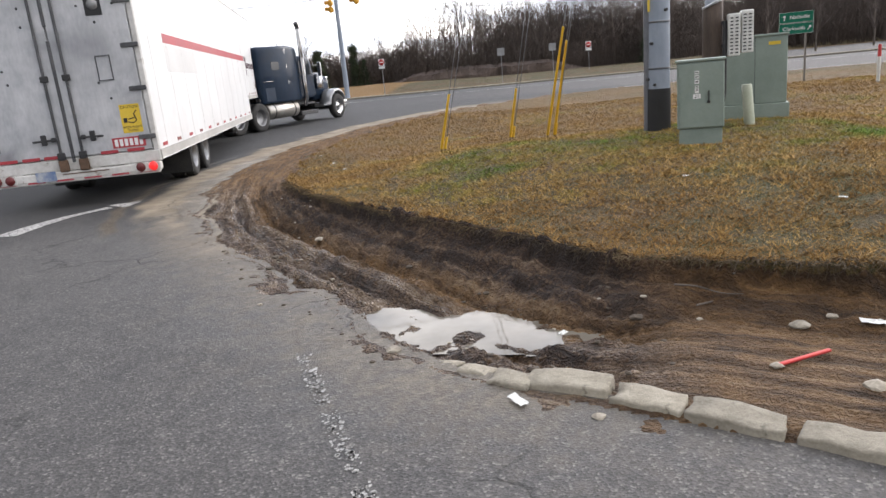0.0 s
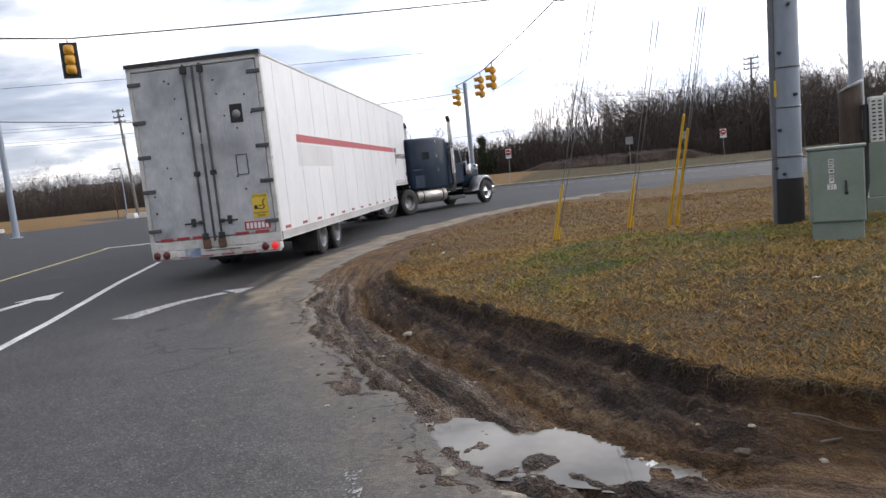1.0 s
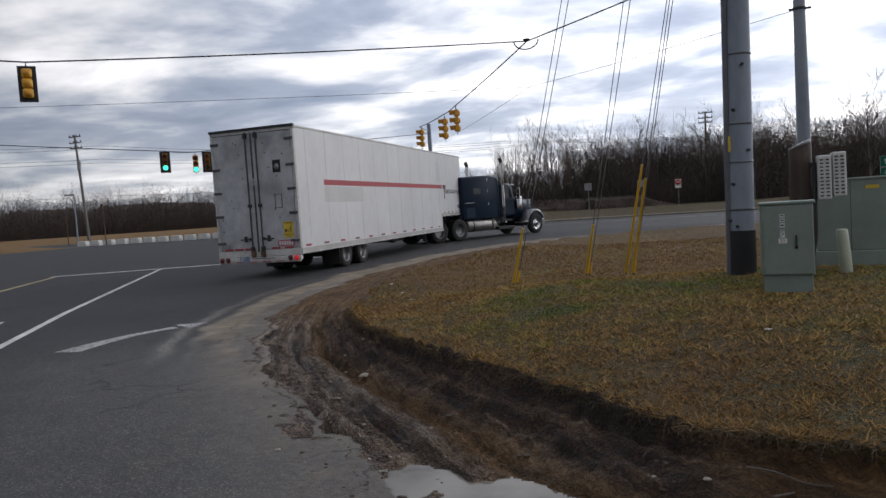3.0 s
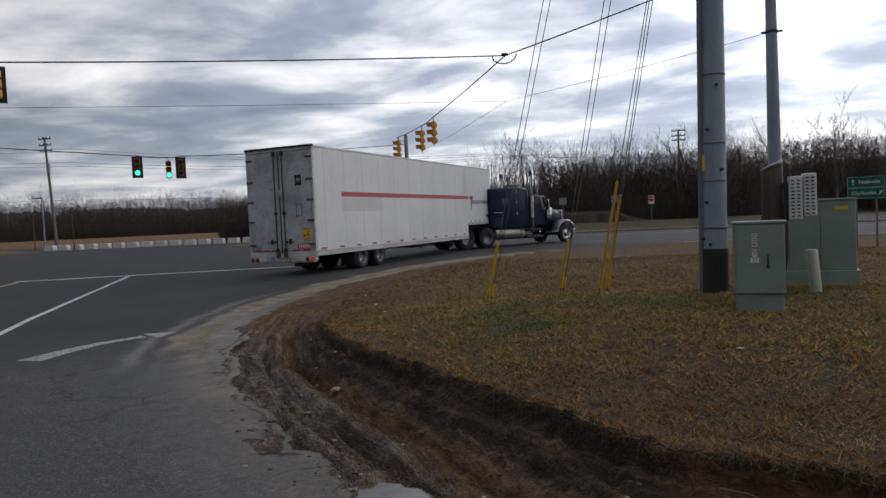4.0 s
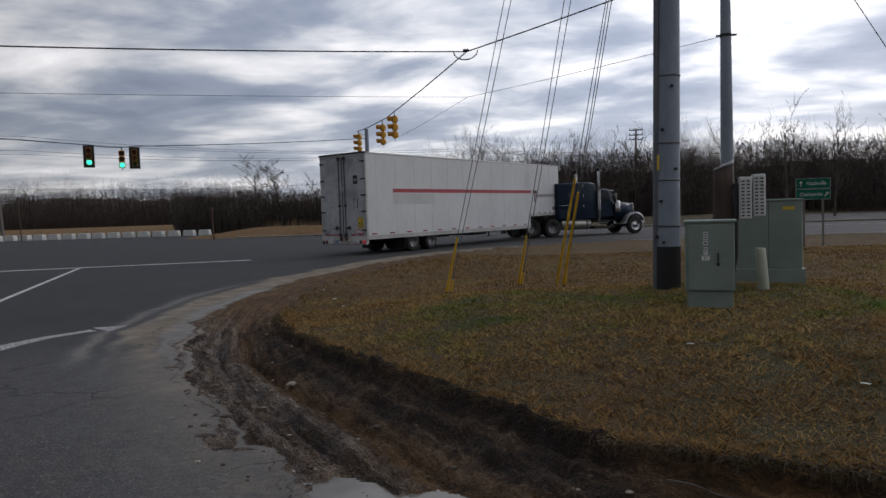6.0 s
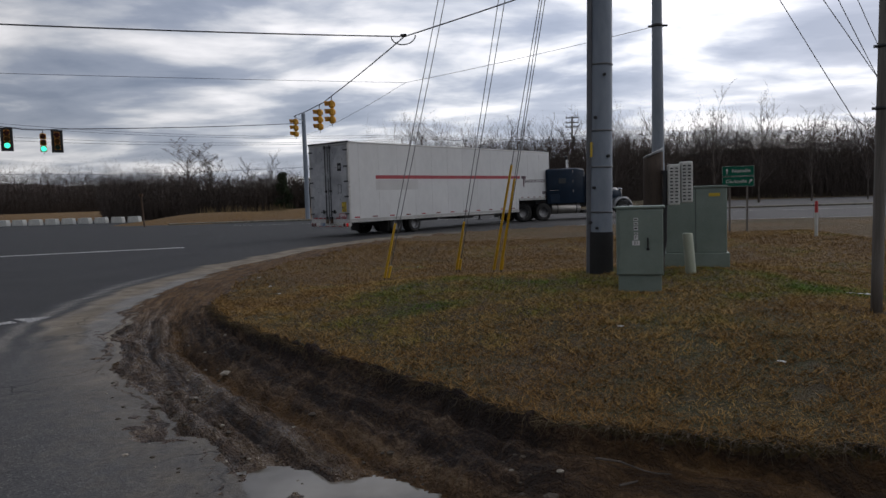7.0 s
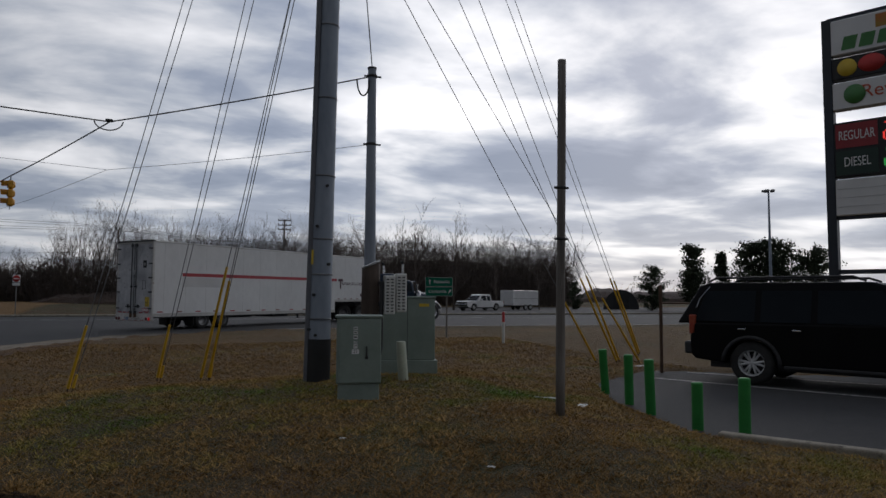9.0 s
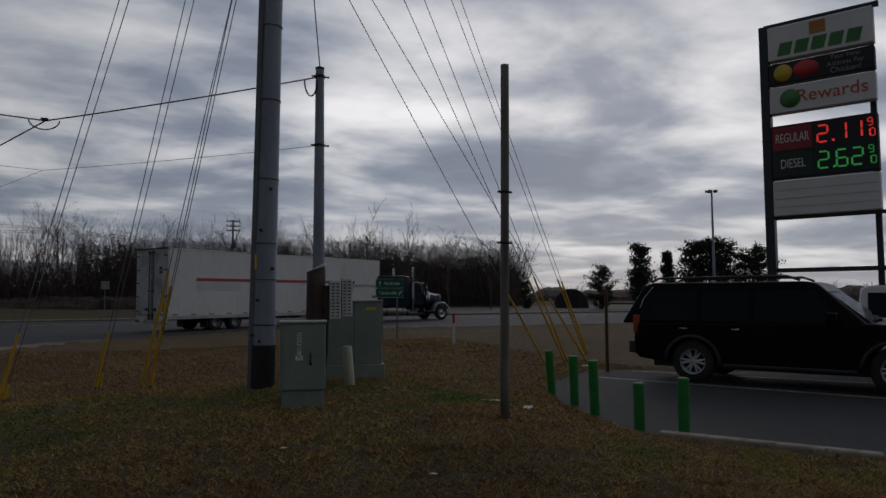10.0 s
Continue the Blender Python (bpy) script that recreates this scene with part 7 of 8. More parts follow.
    bmesh.ops.solidify(bm, geom=bm.faces[:], thickness=0.012)
    part("windshield", bm, GLASS, T)
    bm = B()
    box(bm, x0 - 0.12, x0 + 0.12, -0.98, 0.98, 0.5, 0.74, 0.04, 2)
    part("rear_bumper", bm, DARK if paint is CAR_BLACK else CHROME, T)
    bm = B()
    box(bm, x1 - 0.12, x1 + 0.1, -0.98, 0.98, 0.48, 0.74, 0.05, 2)
    part("front_bumper", bm, paint if paint is CAR_BLACK else CHROME, T)
    bm = B()
    box(bm, x1 - 0.1, x1 + 0.012, -0.55, 0.55, 0.76, 1.02, 0.03, 1)
    part("grille", bm, DARK, T)
    for s in (-1, 1):
        bm = B()
        box(bm, x1 - 0.16, x1 + 0.01, s * 0.78 - 0.17, s * 0.78 + 0.17, 0.8, 1.02, 0.03, 2)
        part("headlight", bm, CHROME, T)
    if pickup:
        bm = B()
        box(bm, x0 + 0.1, roof_x0 - 0.1, -0.86, 0.86, belt - 0.02, belt + 0.012)
        part("bed", bm, DARK, T)
    bm = B()
    box(bm, x0 + 0.3, x1 - 0.3, -0.75, 0.75, 0.26, 0.5)
    part("underbody", bm, DARK, T)
    if rack:
        # thin bright bar added as the highlight along the right rear pillar
        bm = B()
        tube(bm, [(x0 + 0.02, -0.93, belt), (x0 + 0.16, -0.86, H - 0.35), (x0 + 0.34, -0.80, H - 0.12)], 0.012, 6)
        part("pillar_highlight", bm, CHROME, T)
    return T


LAMP_TAIL = surf("tail_lens", (0.28, 0.02, 0.015), (0.4, 0.09, 0.03), 0.3, big=5, strength=0)
wagon("suv", "black full-size sport utility vehicle with roof rails and alloy wheels", "car", pose(11.28, 12.30, 0.065, 0, 0, -58.2), CAR_BLACK, 5.55, 3.2, 1.12, 1.9, -1.0, 2.1, 2.85, 0.39)
wagon("parked_car", "white pickup parked behind the black vehicle", "car", pose(16.2, 13.6, 0.065, 0, 0, -62), CAR_WHITE, 5.6, 3.4, 1.2, 1.85, 0.7, 2.1, 2.8, 0.38, False, True)


# ---- far traffic ----
pickup = wagon("pickup_truck", "white crew-cab pickup towing a box trailer on the cross road", "truck", None, CAR_WHITE, 5.9, 3.6, 1.25, 1.9, 0.75, 2.3, 3.0, 0.40, False, True)


def cargo_trailer():
    T = thing("cargo_trailer", "small white enclosed cargo trailer behind a pickup", "trailer")
    bm = B()
    box(bm, 0, 4.6, -1.05, 1.05, 0.55, 2.35, 0.06, 2)
    part("body", bm, CAR_WHITE, T)
    bm = B()
    for s in (-1, 1):
        box(bm, 0.02, 4.58, s * 1.05 - 0.01, s * 1.05 + 0.012, 1.35, 1.39)
    part("trim", bm, SIGN_GREY, T)
    bm = B()
    box(bm, 0, 6.0, -0.06, 0.06, 0.46, 0.55)
    part("drawbar", bm, DARK, T)
    for x in (1.5, 2.35):
        for s in (-1, 1):
            car_wheel(T, x, s * 0.98, 0.34, 0.2, s)
    return T


cargo = cargo_trailer()
HAUL = radians(205)


def haul(back):
    """The pickup and its trailer on one straight line of the cross road."""
    return [(t, pose(34.0 + (11.7 * (t - 8.5) - back) * math.cos(HAUL), 79.7 + (11.7 * (t - 8.5) - back) * math.sin(HAUL), 0, 0, 0, 205)) for t in (0, 5, 10)]


far_traffic = [(pickup, haul(1.7)), (cargo, haul(9.1))]


# ---- woods ----
def polar(az, r):
    return 1.5 + r * math.sin(radians(az)), 1.2 + r * math.cos(radians(az))


def twig_mesh(segs, mat, name):
    """Three-sided tapered sticks: rows of start, end, radius at start and end."""
    a, b, r0, r1 = (np.array(q, float) for q in zip(*segs))
    d = b - a
    d /= np.linalg.norm(d, axis=1)[:, None]
    ref = np.where(np.abs(d[:, 2:3]) < 0.9, np.array([[0, 0, 1.0]]), np.array([[1.0, 0, 0]]))
    u = np.cross(d, ref)
    u /= np.linalg.norm(u, axis=1)[:, None]
    v = np.cross(d, u)
    ring = []
    for k in range(3):
        c, s = math.cos(2 * math.pi * k / 3), math.sin(2 * math.pi * k / 3)
        ring.append(a + (u * c + v * s) * r0[:, None])
    for k in range(3):
        c, s = math.cos(2 * math.pi * k / 3), math.sin(2 * math.pi * k / 3)
        ring.append(b + (u * c + v * s) * r1[:, None])
    co = np.stack(ring, 1).reshape(-1, 3)
    n = len(a)
    base = np.arange(n)[:, None] * 6
    quads = np.concatenate([base + np.array([[k, (k + 1) % 3, 3 + (k + 1) % 3, 3 + k]]) for k in range(3)], 0)
    me = bpy.data.meshes.new(name)
    me.vertices.add(len(co))
    me.vertices.foreach_set("co", co.ravel().astype(np.float32))
    me.loops.add(quads.size)
    me.loops.foreach_set("vertex_index", quads.ravel().astype(np.int32))
    me.polygons.add(len(quads))
    me.polygons.foreach_set("loop_start", np.arange(0, quads.size, 4, dtype=np.int32))
    me.update(calc_edges=True)
    me.materials.append(mat)
    return me


def bare_tree(hgt, r, rnd, spread=0.35, depth=3, first=0.3, thick=1.0):
    """Sticks of a leafless tree: trunk, limbs and twigs."""
    trunk, crown = [], []

    def grow(p, d, ln, rad, lvl):
        steps = 3 if lvl else 5
        for k in range(steps):
            d2 = (d + Vector((rnd.uniform(-1, 1), rnd.uniform(-1, 1), rnd.uniform(-0.3, 0.7))) * (0.10 if lvl == 0 else 0.22)).normalized()
            q = p + d2 * ln / steps
            ra, rb = rad * (1 - 0.75 * k / steps), rad * (1 - 0.75 * (k + 1) / steps)
            (trunk if lvl == 0 else crown).append((tuple(p), tuple(q), ra, rb))
            if lvl < depth and (lvl > 0 or k >= steps * first):
                for j in range(2 if lvl else 3):
                    a = rnd.uniform(0, 2 * math.pi)
                    side = Vector((math.cos(a), math.sin(a), 0))
                    nd = (d2 * (1 - spread) + side * (spread + 0.3) + Vector((0, 0, 0.25))).normalized()
                    grow(p.lerp(q, rnd.random()), nd, ln * rnd.uniform(0.32, 0.55) * (1 if lvl else 0.85), max(rb * 0.55, 0.012 * thick), lvl + 1)
            p, d = q, d2
    grow(Vector((0, 0, -0.1)), Vector((0, 0, 1)), hgt, r, 0)
    return trunk, crown


def move(segs, x, y, z, turn, k=1.0):
    c, s = math.cos(turn), math.sin(turn)

    def f(p):
        return (x + k * (c * p[0] - s * p[1]), y + k * (s * p[0] + c * p[1]), z + k * p[2])
    return [(f(a), f(b), ra * k, rb * k) for a, b, ra, rb in segs]


def set_back(az):
    """The woods fall back where the cross road bends away."""
    return 1.0 + 0.32 * float(step(7, 15, az)) * float(step(60, 40, az))


def build_woods():
    rnd = random.Random(5)
    kinds = []
    for k in range(7):
        t, c = bare_tree(12.5, 0.11, rnd, 0.26 + 0.03 * (k % 3), 2, 0.3, 1.0)
        kinds.append(t + c)
    segs = []

    def belt(az0, az1, r0, r1, n, h0, h1, hfun=None):
        for _ in range(n):
            az = rnd.uniform(az0, az1)
            r = rnd.uniform(r0, r1)
            away = set_back(az)
            x, y = polar(az, r * away)
            k = away * rnd.uniform(h0, h1) / 12.5 * (hfun(az) if hfun else 1)
            segs.extend(move(rnd.choice(kinds), x, y, 0.1, rnd.uniform(0, 6.3), k))

    def fall(az):
        return 1.0 if az < 14 else 1.0 - 0.035 * (az - 14)
    belt(-13, 26.5, 84, 102, 250, 5.5, 9.0, fall)
    belt(-13, 26.5, 102, 125, 210, 7.0, 10.5, fall)
    belt(-33, -11, 90, 115, 150, 3.8, 5.8)
    belt(-62, -27, 190, 215, 240, 8.5, 11.5)
    tagged(new("woods", twig_mesh(segs, TWIGS, "woods")), "leafless winter woods behind the road", "woods", kind="stuff")
    # undergrowth: thin upright stems, dense at the foot
    segs = []
    for az0, az1, r0, r1, n, hh in ((-14, 27, 80, 100, 5600, 5.0), (-6, 27, 86, 100, 5200, 7.6), (-33, -12, 84, 100, 4600, 4.3), (-62, -27, 180, 210, 5200, 9.0), (27, 60, 120, 150, 900, 3.0)):
        for _ in range(n):
            az = rnd.uniform(az0, az1)
            x, y = polar(az, rnd.uniform(r0, r1) * set_back(az))
            l = hh * rnd.uniform(0.35, 1.15) * set_back(az)
            p = Vector((x, y, 0.1))
            q = p + Vector((rnd.gauss(0, 0.22) * l, rnd.gauss(0, 0.2) * l, l))
            segs.append((tuple(p), tuple(q), 0.04, 0.015))
            for j in range(4):
                w = p.lerp(q, rnd.uniform(0.25, 0.95))
                e = w + Vector((rnd.uniform(-1, 1), rnd.uniform(-1, 1), rnd.uniform(0.1, 1.0))) * l * 0.27
                segs.append((tuple(w), tuple(e), 0.026, 0.012))
    tagged(new("undergrowth", twig_mesh(segs, UNDERGROWTH, "undergrowth")), "dense leafless undergrowth at the edge of the woods", "undergrowth", kind="stuff")


build_woods()


def brush_bank(az0, az1, r, h0, h1, depth, seed, label, mat=BRUSH):
    """A ragged dark thicket: a bumpy bank whose crest rises and falls."""
    n = int((az1 - az0) * r / 57.3 / (0.45 if az1 < 65 else 0.9))
    az = np.linspace(az0, az1, n)
    prof = [(0.0, 0.0), (0.04, 0.45), (0.15, 0.8), (0.4, 1.0), (0.75, 0.9), (1.0, 0.0)]
    bm = B()
    rows = []
    for i, a in enumerate(az):
        hh = h0 + (h1 - h0) * (vnoise(np.array([i * 0.11 + seed]), np.array([seed * 1.7]))[0]) + 0.25 * (h1 - h0) * (vnoise(np.array([i * 0.9 + seed]), np.array([3.1]))[0] - 0.5)
        row = []
        hh *= (set_back(a) if r < 100 else 1.0) * (0.25 + 0.75 * min(1.0, (a - az0) / 3.0, (az1 - a) / 3.0))
        for u, v in prof:
            x, y = polar(a, (r if r > 100 else r * set_back(a)) + depth * u + 1.2 * noise.noise(Vector((i * 0.3, u * 3, seed))))
            row.append(bm.verts.new((x, y, hh * v * (1 + 0.12 * noise.noise(Vector((i * 0.8, u * 5, seed)))))))
        rows.append(row)
    for p, q in zip(rows, rows[1:]):
        for k in range(len(prof) - 1):
            bm.faces.new((p[k], q[k], q[k + 1], p[k + 1]))
    bmesh.ops.recalc_face_normals(bm, faces=bm.faces[:])
    return tagged(part("thicket", bm, mat), label, "thicket", kind="stuff")


brush_bank(-8, 27.5, 97, 4.6, 6.8, 30, 3, "dense dark brush inside the woods")
brush_bank(-15, 1.5, 79, 1.5, 2.0, 5, 31, "low dark winter hedge along the cross road")
brush_bank(-32, -12, 88, 2.6, 4.2, 24, 9, "dark winter hedge beyond the crossing")
brush_bank(-66, -27, 205, 7.0, 9.5, 50, 14, "distant dark winter woods")
brush_bank(26, 70, 150, 2.0, 4.0, 30, 21, "distant dark scrub along the road")
brush_bank(70, 300, 160, 4.0, 7.0, 30, 27, "distant scrub and woods behind the lot")


def lone_tree(az, r, hgt, seed, label, spread=0.34):
    rnd = random.Random(seed)
    x, y = polar(az, r)
    t, c = bare_tree(hgt, hgt * 0.018, rnd, spread, 4 if spread > 0.5 else 3, 0.1 if spread > 0.5 else 0.2, 1.2)
    T = thing("bare_tree", label, "tree", pose(x, y, 0.05), "bare trees")
    for name, segs, mat in (("trunk", t, BARK), ("crown", c, TWIGS)):
        o = new(name, twig_mesh(segs, mat, name))
        o.parent = T


for az, r, hgt, s in ((-26.8, 96, 8.0, 1), (-25.2, 97, 6.5, 14), (-22.5, 95, 5.5, 15), (-20.6, 96, 6.0, 16), (-8.6, 84, 9.0, 2), (-6.5, 84, 7.5, 3), (-11.0, 84, 6, 4), (-2.0, 83, 8, 5), (3.5, 82, 8, 6), (10.5, 80, 7.8, 7), (14.5, 78, 8.6, 8), (17.5, 80, 8, 9), (21, 82, 7, 10), (24.5, 85, 5.5, 11), (-14.5, 92, 5, 12), (7, 80, 8, 13)):
    lone_tree(az, r, hgt, s, "tall leafless tree at the edge of the woods", 0.3 if s not in (1, 14) else 0.55)


def evergreen(az, r, hgt, wid, seed, label, base=0.12, gaps=0.0, z=0.0, round_top=False):
    """A dark conifer: trunk, and a crown of many small leafy tufts with gaps."""
    rnd = random.Random(seed)
    x, y = polar(az, r)
    T = thing("conifer", label, "tree", pose(x, y, z), "dark conifers")
    bm = B()
    tube(bm, [(0, 0, 0), (0.1, 0, hgt * 0.9)], [hgt * 0.03, 0.04], 7)
    part("trunk", bm, BARK, T)
    vs, fs = [], []
    limbs = []
    for k in range(int(64 + 6 * gaps)):
        u = rnd.uniform(base, 1.0)
        if round_top:
            rad = wid * math.sqrt(max(0.02, 1 - (2 * u - 1 - base) ** 2)) * rnd.uniform(0.5, 1.05)
        else:
            rad = wid * (1.05 - u) * rnd.uniform(0.55, 1.1) + 0.15
        a = rnd.uniform(0, 2 * math.pi)
        limbs.append((u * hgt, a, rad))
    for zz, a, rad in limbs:
        for j in range(120):
            t = rnd.uniform(0.15, 1.0)
            c = Vector((math.cos(a) * rad * t, math.sin(a) * rad * t, zz + 0.12 * hgt * (t - 0.6) * (0.4 if not round_top else 0.8)))
            c += Vector((rnd.gauss(0, 1), rnd.gauss(0, 1), rnd.gauss(0, 0.8))) * hgt * 0.035
            s = hgt * rnd.uniform(0.010, 0.024)
            n = Vector((rnd.gauss(0, 1), rnd.gauss(0, 1), rnd.gauss(0, 1))).normalized()
            p = n.orthogonal().normalized()
            q = n.cross(p)
            i = len(vs)
            vs += [c + p * s, c - p * s * 0.5 + q * s * 0.8, c - p * s * 0.5 - q * s * 0.8]
            fs.append((i, i + 1, i + 2))
    me = bpy.data.meshes.new("crown")
    me.from_pydata([tuple(v) for v in vs], [], fs)
    me.materials.append(EVERGREEN)
    o = new("crown", me)
    o.parent = T


evergreen(33.4, 88, 5.3, 2.3, 1, "round dark evergreen tree beyond the road", 0.05, round_top=True)
evergreen(36.4, 90, 7.6, 1.9, 2, "ragged tall pine beyond the road", 0.15, 1.0, round_top=True)
evergreen(38.5, 95, 7.2, 1.3, 3, "narrow dark conifer beyond the road", 0.1)
evergreen(40.6, 92, 8.0, 2.8, 4, "wide dark pine behind the parking lot", 0.25, 1.0, round_top=True)
evergreen(42.2, 92, 8.2, 3.0, 5, "wide dark pine behind the parking lot", 0.25, 1.0, round_top=True)
evergreen(44.6, 92, 7.4, 3.2, 6, "wide dark pine behind the parking lot", 0.2, 1.0, round_top=True)
evergreen(-19.8, 84, 5.0, 1.5, 7, "young cedar at the far hedge", 0.05)
evergreen(-17.0, 84, 5.2, 0.55, 8, "slender cedar at the far hedge", 0.05)
evergreen(-16.3, 84, 3.6, 0.6, 9, "small cedar at the far hedge", 0.05)
evergreen(12.0, 79, 4.0, 1.2, 10, "small dark cedar at the edge of the woods", 0.03)
evergreen(27.4, 92, 3.4, 1.3, 11, "low dark evergreen beside the road", 0.03, round_top=True)
evergreen(6.0, 79, 4.0, 1.1, 12, "small dark cedar at the edge of the woods", 0.03)


def hut():
    x, y = polar(31.0, 95)
    T = thing("arched_hut", "dark round-topped metal hut beyond the road", "building", pose(x, y, 0, 0, 0, -30))
    bm = B()
    secs = []
    for yy in (0, 6.0):
        secs.append([(2.3 * math.cos(radians(a)), yy, 2.6 * math.sin(radians(a))) for a in range(0, 181, 15)])
    loft(bm, secs)
    bmesh.ops.recalc_face_normals(bm, faces=bm.faces[:])
    part("shell", bm, DARK, T)
    bm = B()
    box(bm, -1.0, 1.0, -0.03, 0.02, 0, 2.0)
    part("door", bm, BLACK, T)


hut()


# concrete blocks closing the side road, and the far kerb
for k in range(15):
    x, y = -63 + k * 1.72, 66.3 + k * 0.18
    bm = B()
    prism(bm, [(-0.6, 0), (0.6, 0), (0.6, 0.25), (0.52, 0.62), (-0.52, 0.62), (-0.6, 0.25)], -0.35, 0.35, 0.03)
    tagged(part("concrete_block", bm, OFFWHITE, m=pose(x, y, 0.0, 0, 0, 6 + random.uniform(-6, 6))), "white painted concrete block across the side road", "barrier", "concrete blocks")
for k in range(10):
    x, y = -80 + k * 1.5, 60 - k * 0.9
    bm = B()
    box(bm, -0.6, 0.6, -0.3, 0.3, 0, 0.4, 0.04, 1)
    tagged(part("concrete_block", bm, OFFWHITE, m=pose(x, y, 0.08, 0, 0, -30 + random.uniform(-9, 9))), "pale concrete block at the edge of a lot", "barrier", "concrete blocks")
pts = [(-28, 55.6), (-17, 57.6), (0, 58.45), (20, 58.95), (44, 59.6)]
for (ax, ay), (bx, by) in zip(pts, pts[1:]):
    bm = B()
    ln = math.hypot(bx - ax, by - ay)
    box(bm, 0, ln, -0.2, 0.2, 0, 0.14, 0.04, 1)
    tagged(part("kerb", bm, CONCRETE, m=pose(ax, ay, 0, 0, 0, math.degrees(math.atan2(by - ay, bx - ax)))), "pale concrete kerb on the far side of the road", "kerb", "far kerb", "structure")


def utility_pole_far(x, y, hgt, lean, label):
    T = thing("utility_pole", label, "utility pole", pose(x, y, 0))
    bm = B()
    tube(bm, [(0, 0, 0), (lean, 0, hgt)], [0.22, 0.13], 10)
    part("shaft", bm, WOOD_GREY, T)
    for zz in (0.985, 0.93, 0.88):
        bm = B()
        box(bm, lean * zz - 1.0, lean * zz + 1.0, -0.08, 0.08, hgt * zz - 0.08, hgt * zz + 0.06)
        arm = part("crossarm", bm, WOOD_GREY, T)
        for k in (-0.9, -0.3, 0.3, 0.9):
            bm = B()
            tube(bm, [(lean * zz + k, 0, hgt * zz), (lean * zz + k, 0, hgt * zz + 0.28)], 0.06, 6)
            part("insulator", bm, DARK, arm)
    bm = B()
    tube(bm, [(lean * 0.7 + 0.25, -0.2, hgt * 0.68), (lean * 0.7 + 0.25, -0.2, hgt * 0.76)], 0.25, 10)
    part("transformer", bm, SIGN_GREY, T)


utility_pole_far(-73.3, 77.8, 15.0, -0.9, "old wooden utility pole with crossarms and wires")
utility_pole_far(8.5, 112, 13.5, 0.2, "wooden utility pole among the woods")


def lamp_arm(x, y, hgt, label):
    T = thing("street_lamp", label, "street lamp", pose(x, y, 0.1))
    bm = B()
    tube(bm, [(0, 0, 0), (0, 0, hgt)], [0.11, 0.08], 8)
    part("pole", bm, GALV, T)
    bm = B()
    box(bm, -1.6, 0.1, -0.15, 0.15, hgt - 0.1, hgt + 0.12, 0.04, 1)
    part("lamp_head", bm, SIGN_GREY, T)


lamp_arm(-78, 80.5, 7.0, "grey street lamp with a boxy head")
for x, y, hgt in ((-28.0, 51.9, 2.4), (-59.6, 66.2, 4.6), (-70.5, 71.5, 4.0)):
    bm = B()
    tube(bm, [(0, 0, 0), (-0.12, 0, hgt)], 0.06, 8)
    box(bm, -0.25, 0.02, -0.1, 0.1, hgt - 0.05, hgt + 0.18, 0.02, 1)
    tagged(part("marker_pole", bm, RUST, m=pose(x, y, 0.0)), "thin dark rusty post with a small box on top", "post")
bm = B()
for k in range(240):
    x, y = -31 + random.uniform(0, 9) , 66.5 + random.uniform(-1.5, 3)
    tube(bm, [(x, y, 0), (x + random.uniform(-0.3, 0.3), y, random.uniform(0.6, 1.5))], [0.05, 0.01], 3, False)
tagged(part("dry_reeds", bm, STRAW), "tall dry straw-coloured grass", "grass", kind="stuff")


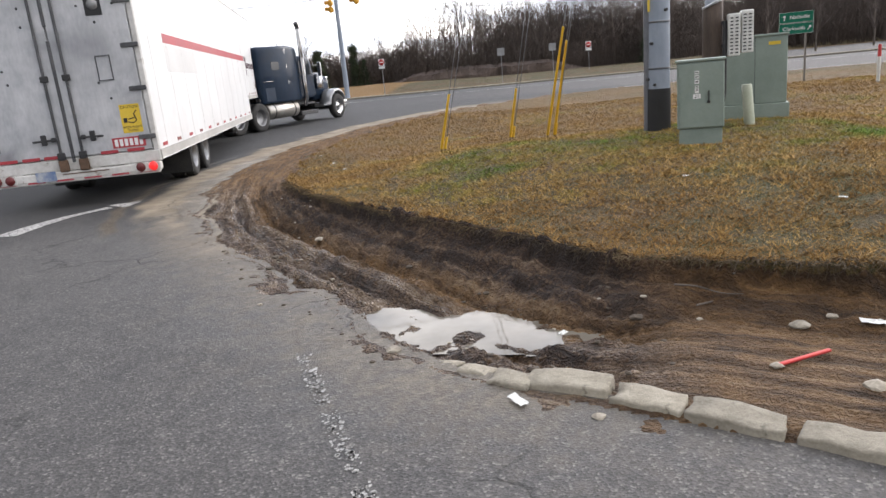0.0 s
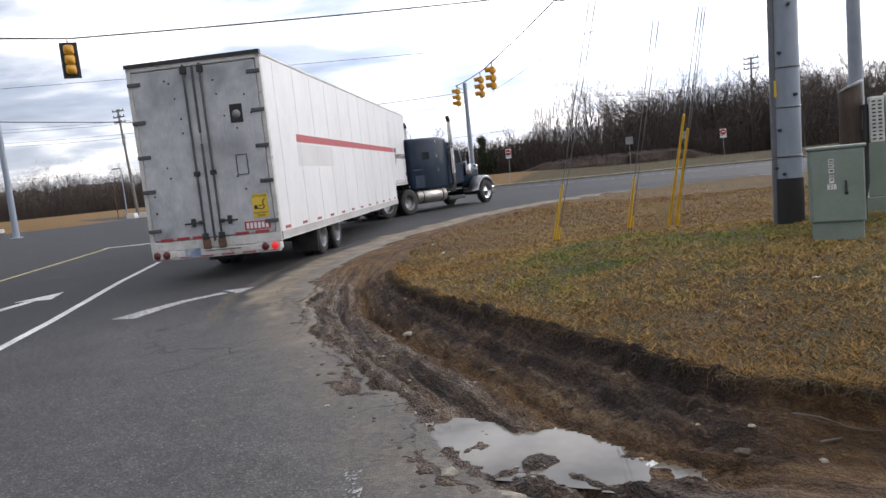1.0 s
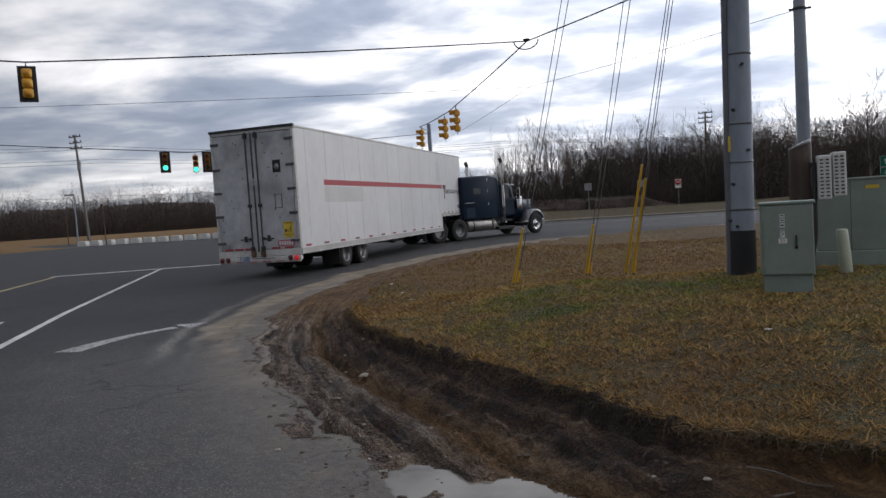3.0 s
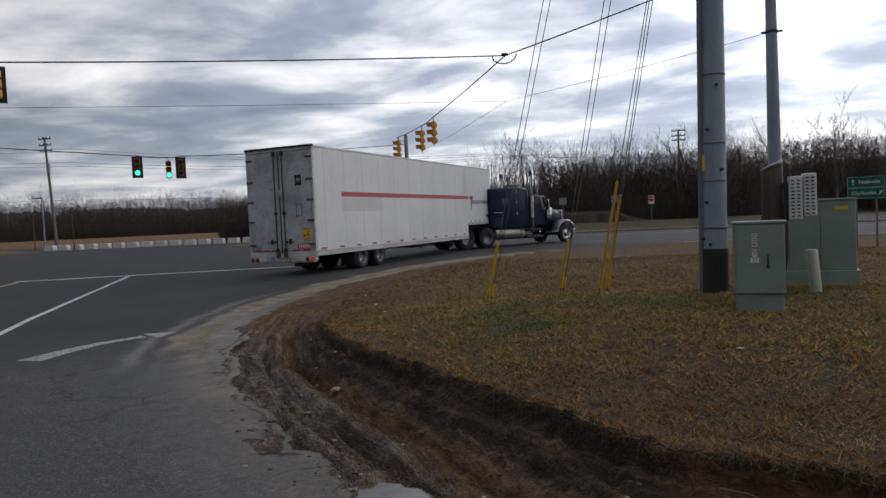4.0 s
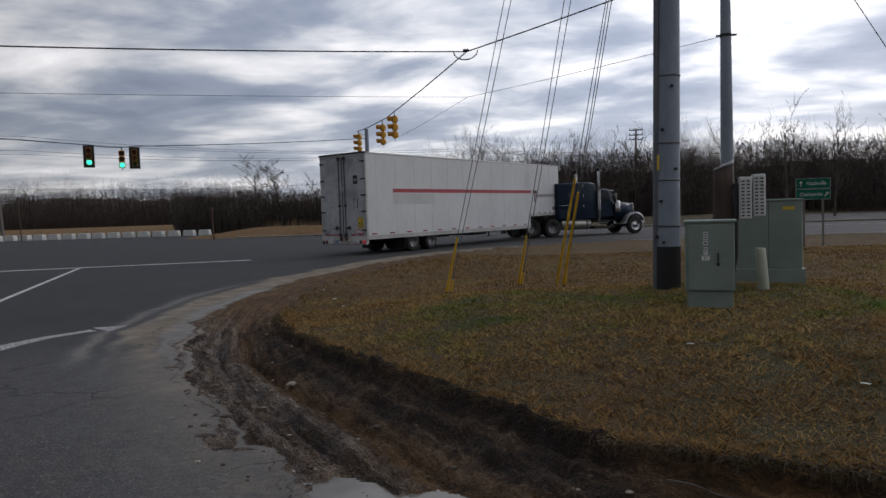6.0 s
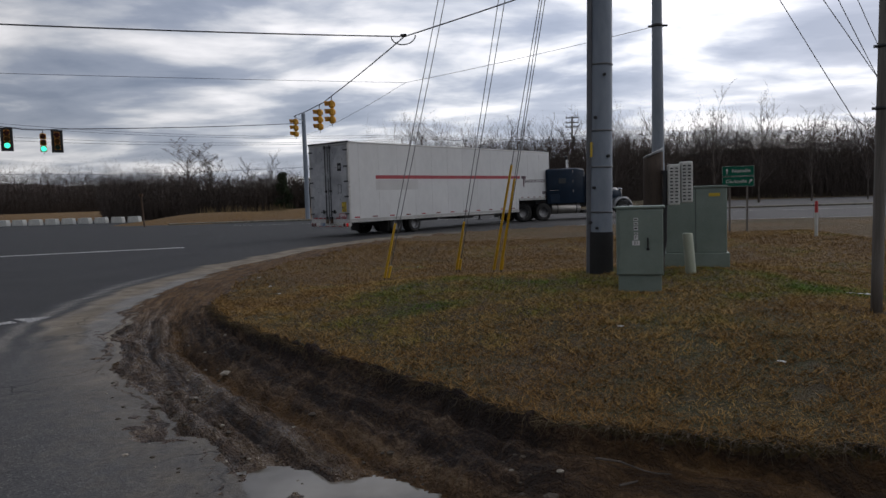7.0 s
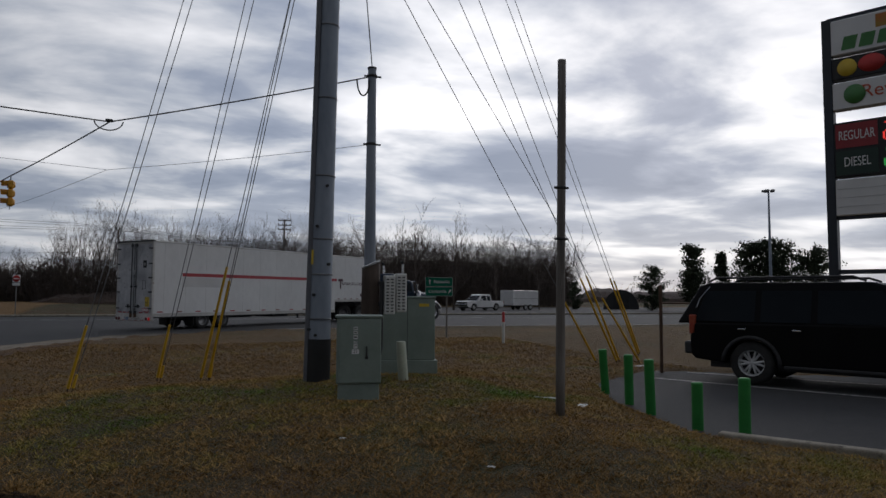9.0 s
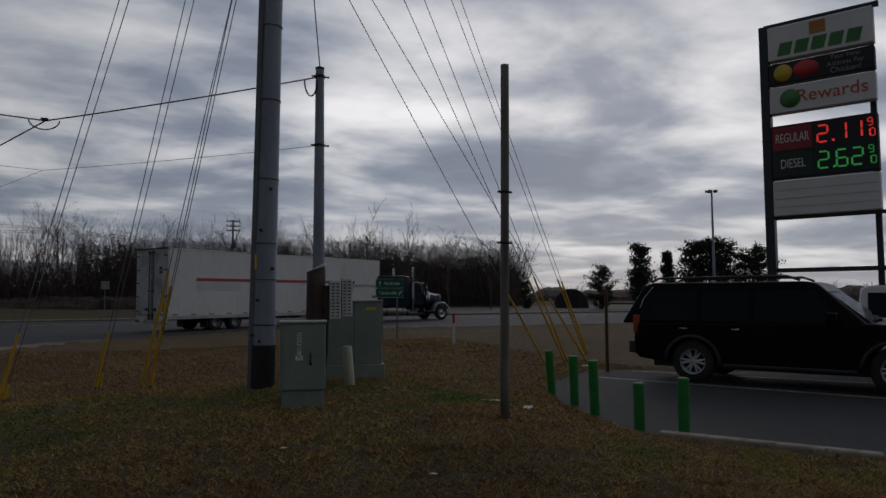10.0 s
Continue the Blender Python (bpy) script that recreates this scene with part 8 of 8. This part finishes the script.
# ---- turf: blades of winter grass on the rise ----
def build_grass():
    g = np.random.default_rng(3)
    n = 800000
    # denser towards the near bank
    x = g.uniform(-5.5, 11.0, n)
    y = 3.6 + (26 - 3.6) * g.random(n) ** 1.7
    z, turf, wet, clay, d, u, s = ground_field(x, y)
    lot = lot_field(x, y)
    keep = (turf > 0.5) & (d > 0.2) & (lot < 0.02) & (fbm(x * 1.4 + 70, y * 1.4, 4) + 0.4 * fbm(x * 6, y * 6, 2) > -0.36) & (g.random(n) < 0.35 + 0.65 * step(16, 7, y))
    x, y, z, u = x[keep], y[keep], z[keep], u[keep]
    n = len(x)
    hue = np.clip(0.24 + 0.5 * np.exp(-((x - 3.2) / 3.0) ** 2 - ((y - 9.6) / 1.6) ** 2) + 0.2 * step(5.5, 7.5, x) + 1.5 * fbm(x * 0.6 + 55, y * 0.6 + 12, 4) + 1.0 * fbm(x * 1.8, y * 1.8, 3) + 0.1 * g.standard_normal(n) - 0.42 * step(2.3, 1.0, u + 1.2 * fbm(x * 0.9 + 4, y * 0.9, 3)) - 0.25 * step(12, 16, y), 0, 1)
    clump = np.clip(0.5 + 1.5 * fbm(x * 11, y * 11, 3) + 0.8 * fbm(x * 2.7, y * 2.7, 3), 0.1, 1.2)
    h = g.uniform(0.009, 0.034, n) * (0.35 + 1.3 * clump) * (1 + 0.6 * step(1.12, 1.0, u)) * (1 + 0.012 * y)
    a = g.uniform(0, 2 * np.pi, n)
    lean = g.uniform(0.6, 3.0, n) * h
    b = g.uniform(0, 2 * np.pi, n)
    w = g.uniform(0.0017, 0.0042, n) * (1 + 0.12 * y)
    p = np.stack([x, y, z - 0.004], -1)
    side = np.stack([np.cos(a), np.sin(a), 0 * a], -1) * w[:, None]
    tip = p + np.stack([np.cos(b) * lean, np.sin(b) * lean, h], -1)
    co = np.stack([p - side, p + side, tip], 1).reshape(-1, 3)
    me = bpy.data.meshes.new("grass")
    me.vertices.add(3 * n)
    me.vertices.foreach_set("co", co.ravel().astype(np.float32))
    me.loops.add(3 * n)
    me.loops.foreach_set("vertex_index", np.arange(3 * n, dtype=np.int32))
    me.polygons.add(n)
    me.polygons.foreach_set("loop_start", np.arange(0, 3 * n, 3, dtype=np.int32))
    me.update(calc_edges=True)
    at = me.attributes.new("hue", "FLOAT", "POINT")
    at.data.foreach_set("value", np.repeat(hue, 3).astype(np.float32))
    me.materials.append(BLADES)
    tagged(new("grass", me), "short patchy winter grass, straw and dull green", "grass", kind="stuff")


build_grass()


ROOTS = surf("fine_roots", (0.04, 0.027, 0.015), (0.14, 0.098, 0.05), 0.9, big=3, strength=0)


def bank_roots():
    """Roots and dead grass hanging over the cut edge of the turf."""
    g = np.random.default_rng(11)
    x = g.uniform(-3.2, 4.8, 160000)
    y = g.uniform(3.8, 10.5, 160000)
    z, turf, wet, clay, d, u, s = ground_field(x, y)
    k = (u > 1.0) & (u < 1.05) & (d > 0)
    x, y, z = x[k][:1900], y[k][:1900], z[k][:1900]
    e = 0.02
    d1 = edge_field(x, y)[0]
    gx, gy = (edge_field(x + e, y)[0] - d1) / e, (edge_field(x, y + e)[0] - d1) / e
    segs = []
    for i in range(len(x)):
        ln = g.uniform(-0.01, 0.08)
        p = Vector((x[i], y[i], z[i] + 0.005))
        q = p + Vector((-gx[i], -gy[i], 0)) * g.uniform(0.03, 0.09) + Vector((g.normal(0, 0.04), g.normal(0, 0.04), g.uniform(-0.01, 0.02)))
        r = q + Vector((-gx[i] * 0.02 + g.normal(0, 0.035), -gy[i] * 0.02 + g.normal(0, 0.035), -ln))
        segs += [(tuple(p), tuple(q), 0.0026, 0.0022), (tuple(q), tuple(r), 0.0022, 0.0012)]
    tagged(new("hanging_roots", twig_mesh(segs, ROOTS, "hanging_roots")), "dead grass and fine roots hanging over the mud bank", "roots", kind="stuff")


bank_roots()


# ---- what moves ----
REAR = [(0, -6.33, 10.44, 108.6), (0.5, -6.66, 11.05, 106.8), (1, -7.12, 11.88, 104.4), (1.5, -7.55, 13.04, 101.4), (2, -8.0, 14.38, 97.9), (2.5, -8.55, 16.11, 94.0), (4, -9.31, 21.4, 81.3), (4.5, -9.27, 23.14, 77.0),
        (5, -9.04, 24.88, 73.0), (6.5, -7.73, 29.64, 60.6), (7, -7.08, 31.12, 56.5), (7.5, -6.23, 32.6, 52.2), (8, -5.28, 33.86, 48.8), (8.5, -4.23, 35.01, 45.7), (9, -2.98, 36.16, 42.7), (9.5, -1.52, 37.41, 39.0), (10, 0.15, 38.56, 35.4)]
NOSE = [77.1, 74.8, 72.9, 71.2, 68.5, 64.0, 49.3, 44.5, 39.8, 29.5, 27.0, 24.7, 22.6, 20.7, 19.0, 17.6, 16.4]
KINGPIN = 15.35


def spin_rows(track, wheels):
    """Wheel rows from the way that the thing has gone, a row every few hundredths of a second."""
    ts = [r[0] for r in track]
    run = [0.0]
    for a, b in zip(track, track[1:]):
        run.append(run[-1] + math.hypot(b[1] - a[1], b[2] - a[2]))
    times = [k / 15 for k in range(151)]
    way = np.interp(times, ts, run)
    for w, x, y, r in wheels:
        walk(w, [(t, pose(x, y, r) @ Matrix.Rotation(s / r, 4, "Y")) for t, s in zip(times, way)])


def motions():
    walk(trailer, [(t, pose(x, y, 0, 0, 0, h)) for t, x, y, h in REAR])
    pulls = []
    for (t, x, y, h), n in zip(REAR, NOSE):
        pulls.append((t, x + KINGPIN * math.cos(radians(h)), y + KINGPIN * math.sin(radians(h)), n))
    walk(tractor, [(t, pose(x, y, 0, 0, 0, h)) for t, x, y, h in pulls])
    spin_rows(REAR, trailer_wheels)
    spin_rows(pulls, tractor_wheels)
    for ob, rows in far_traffic:
        walk(ob, rows)


motions()
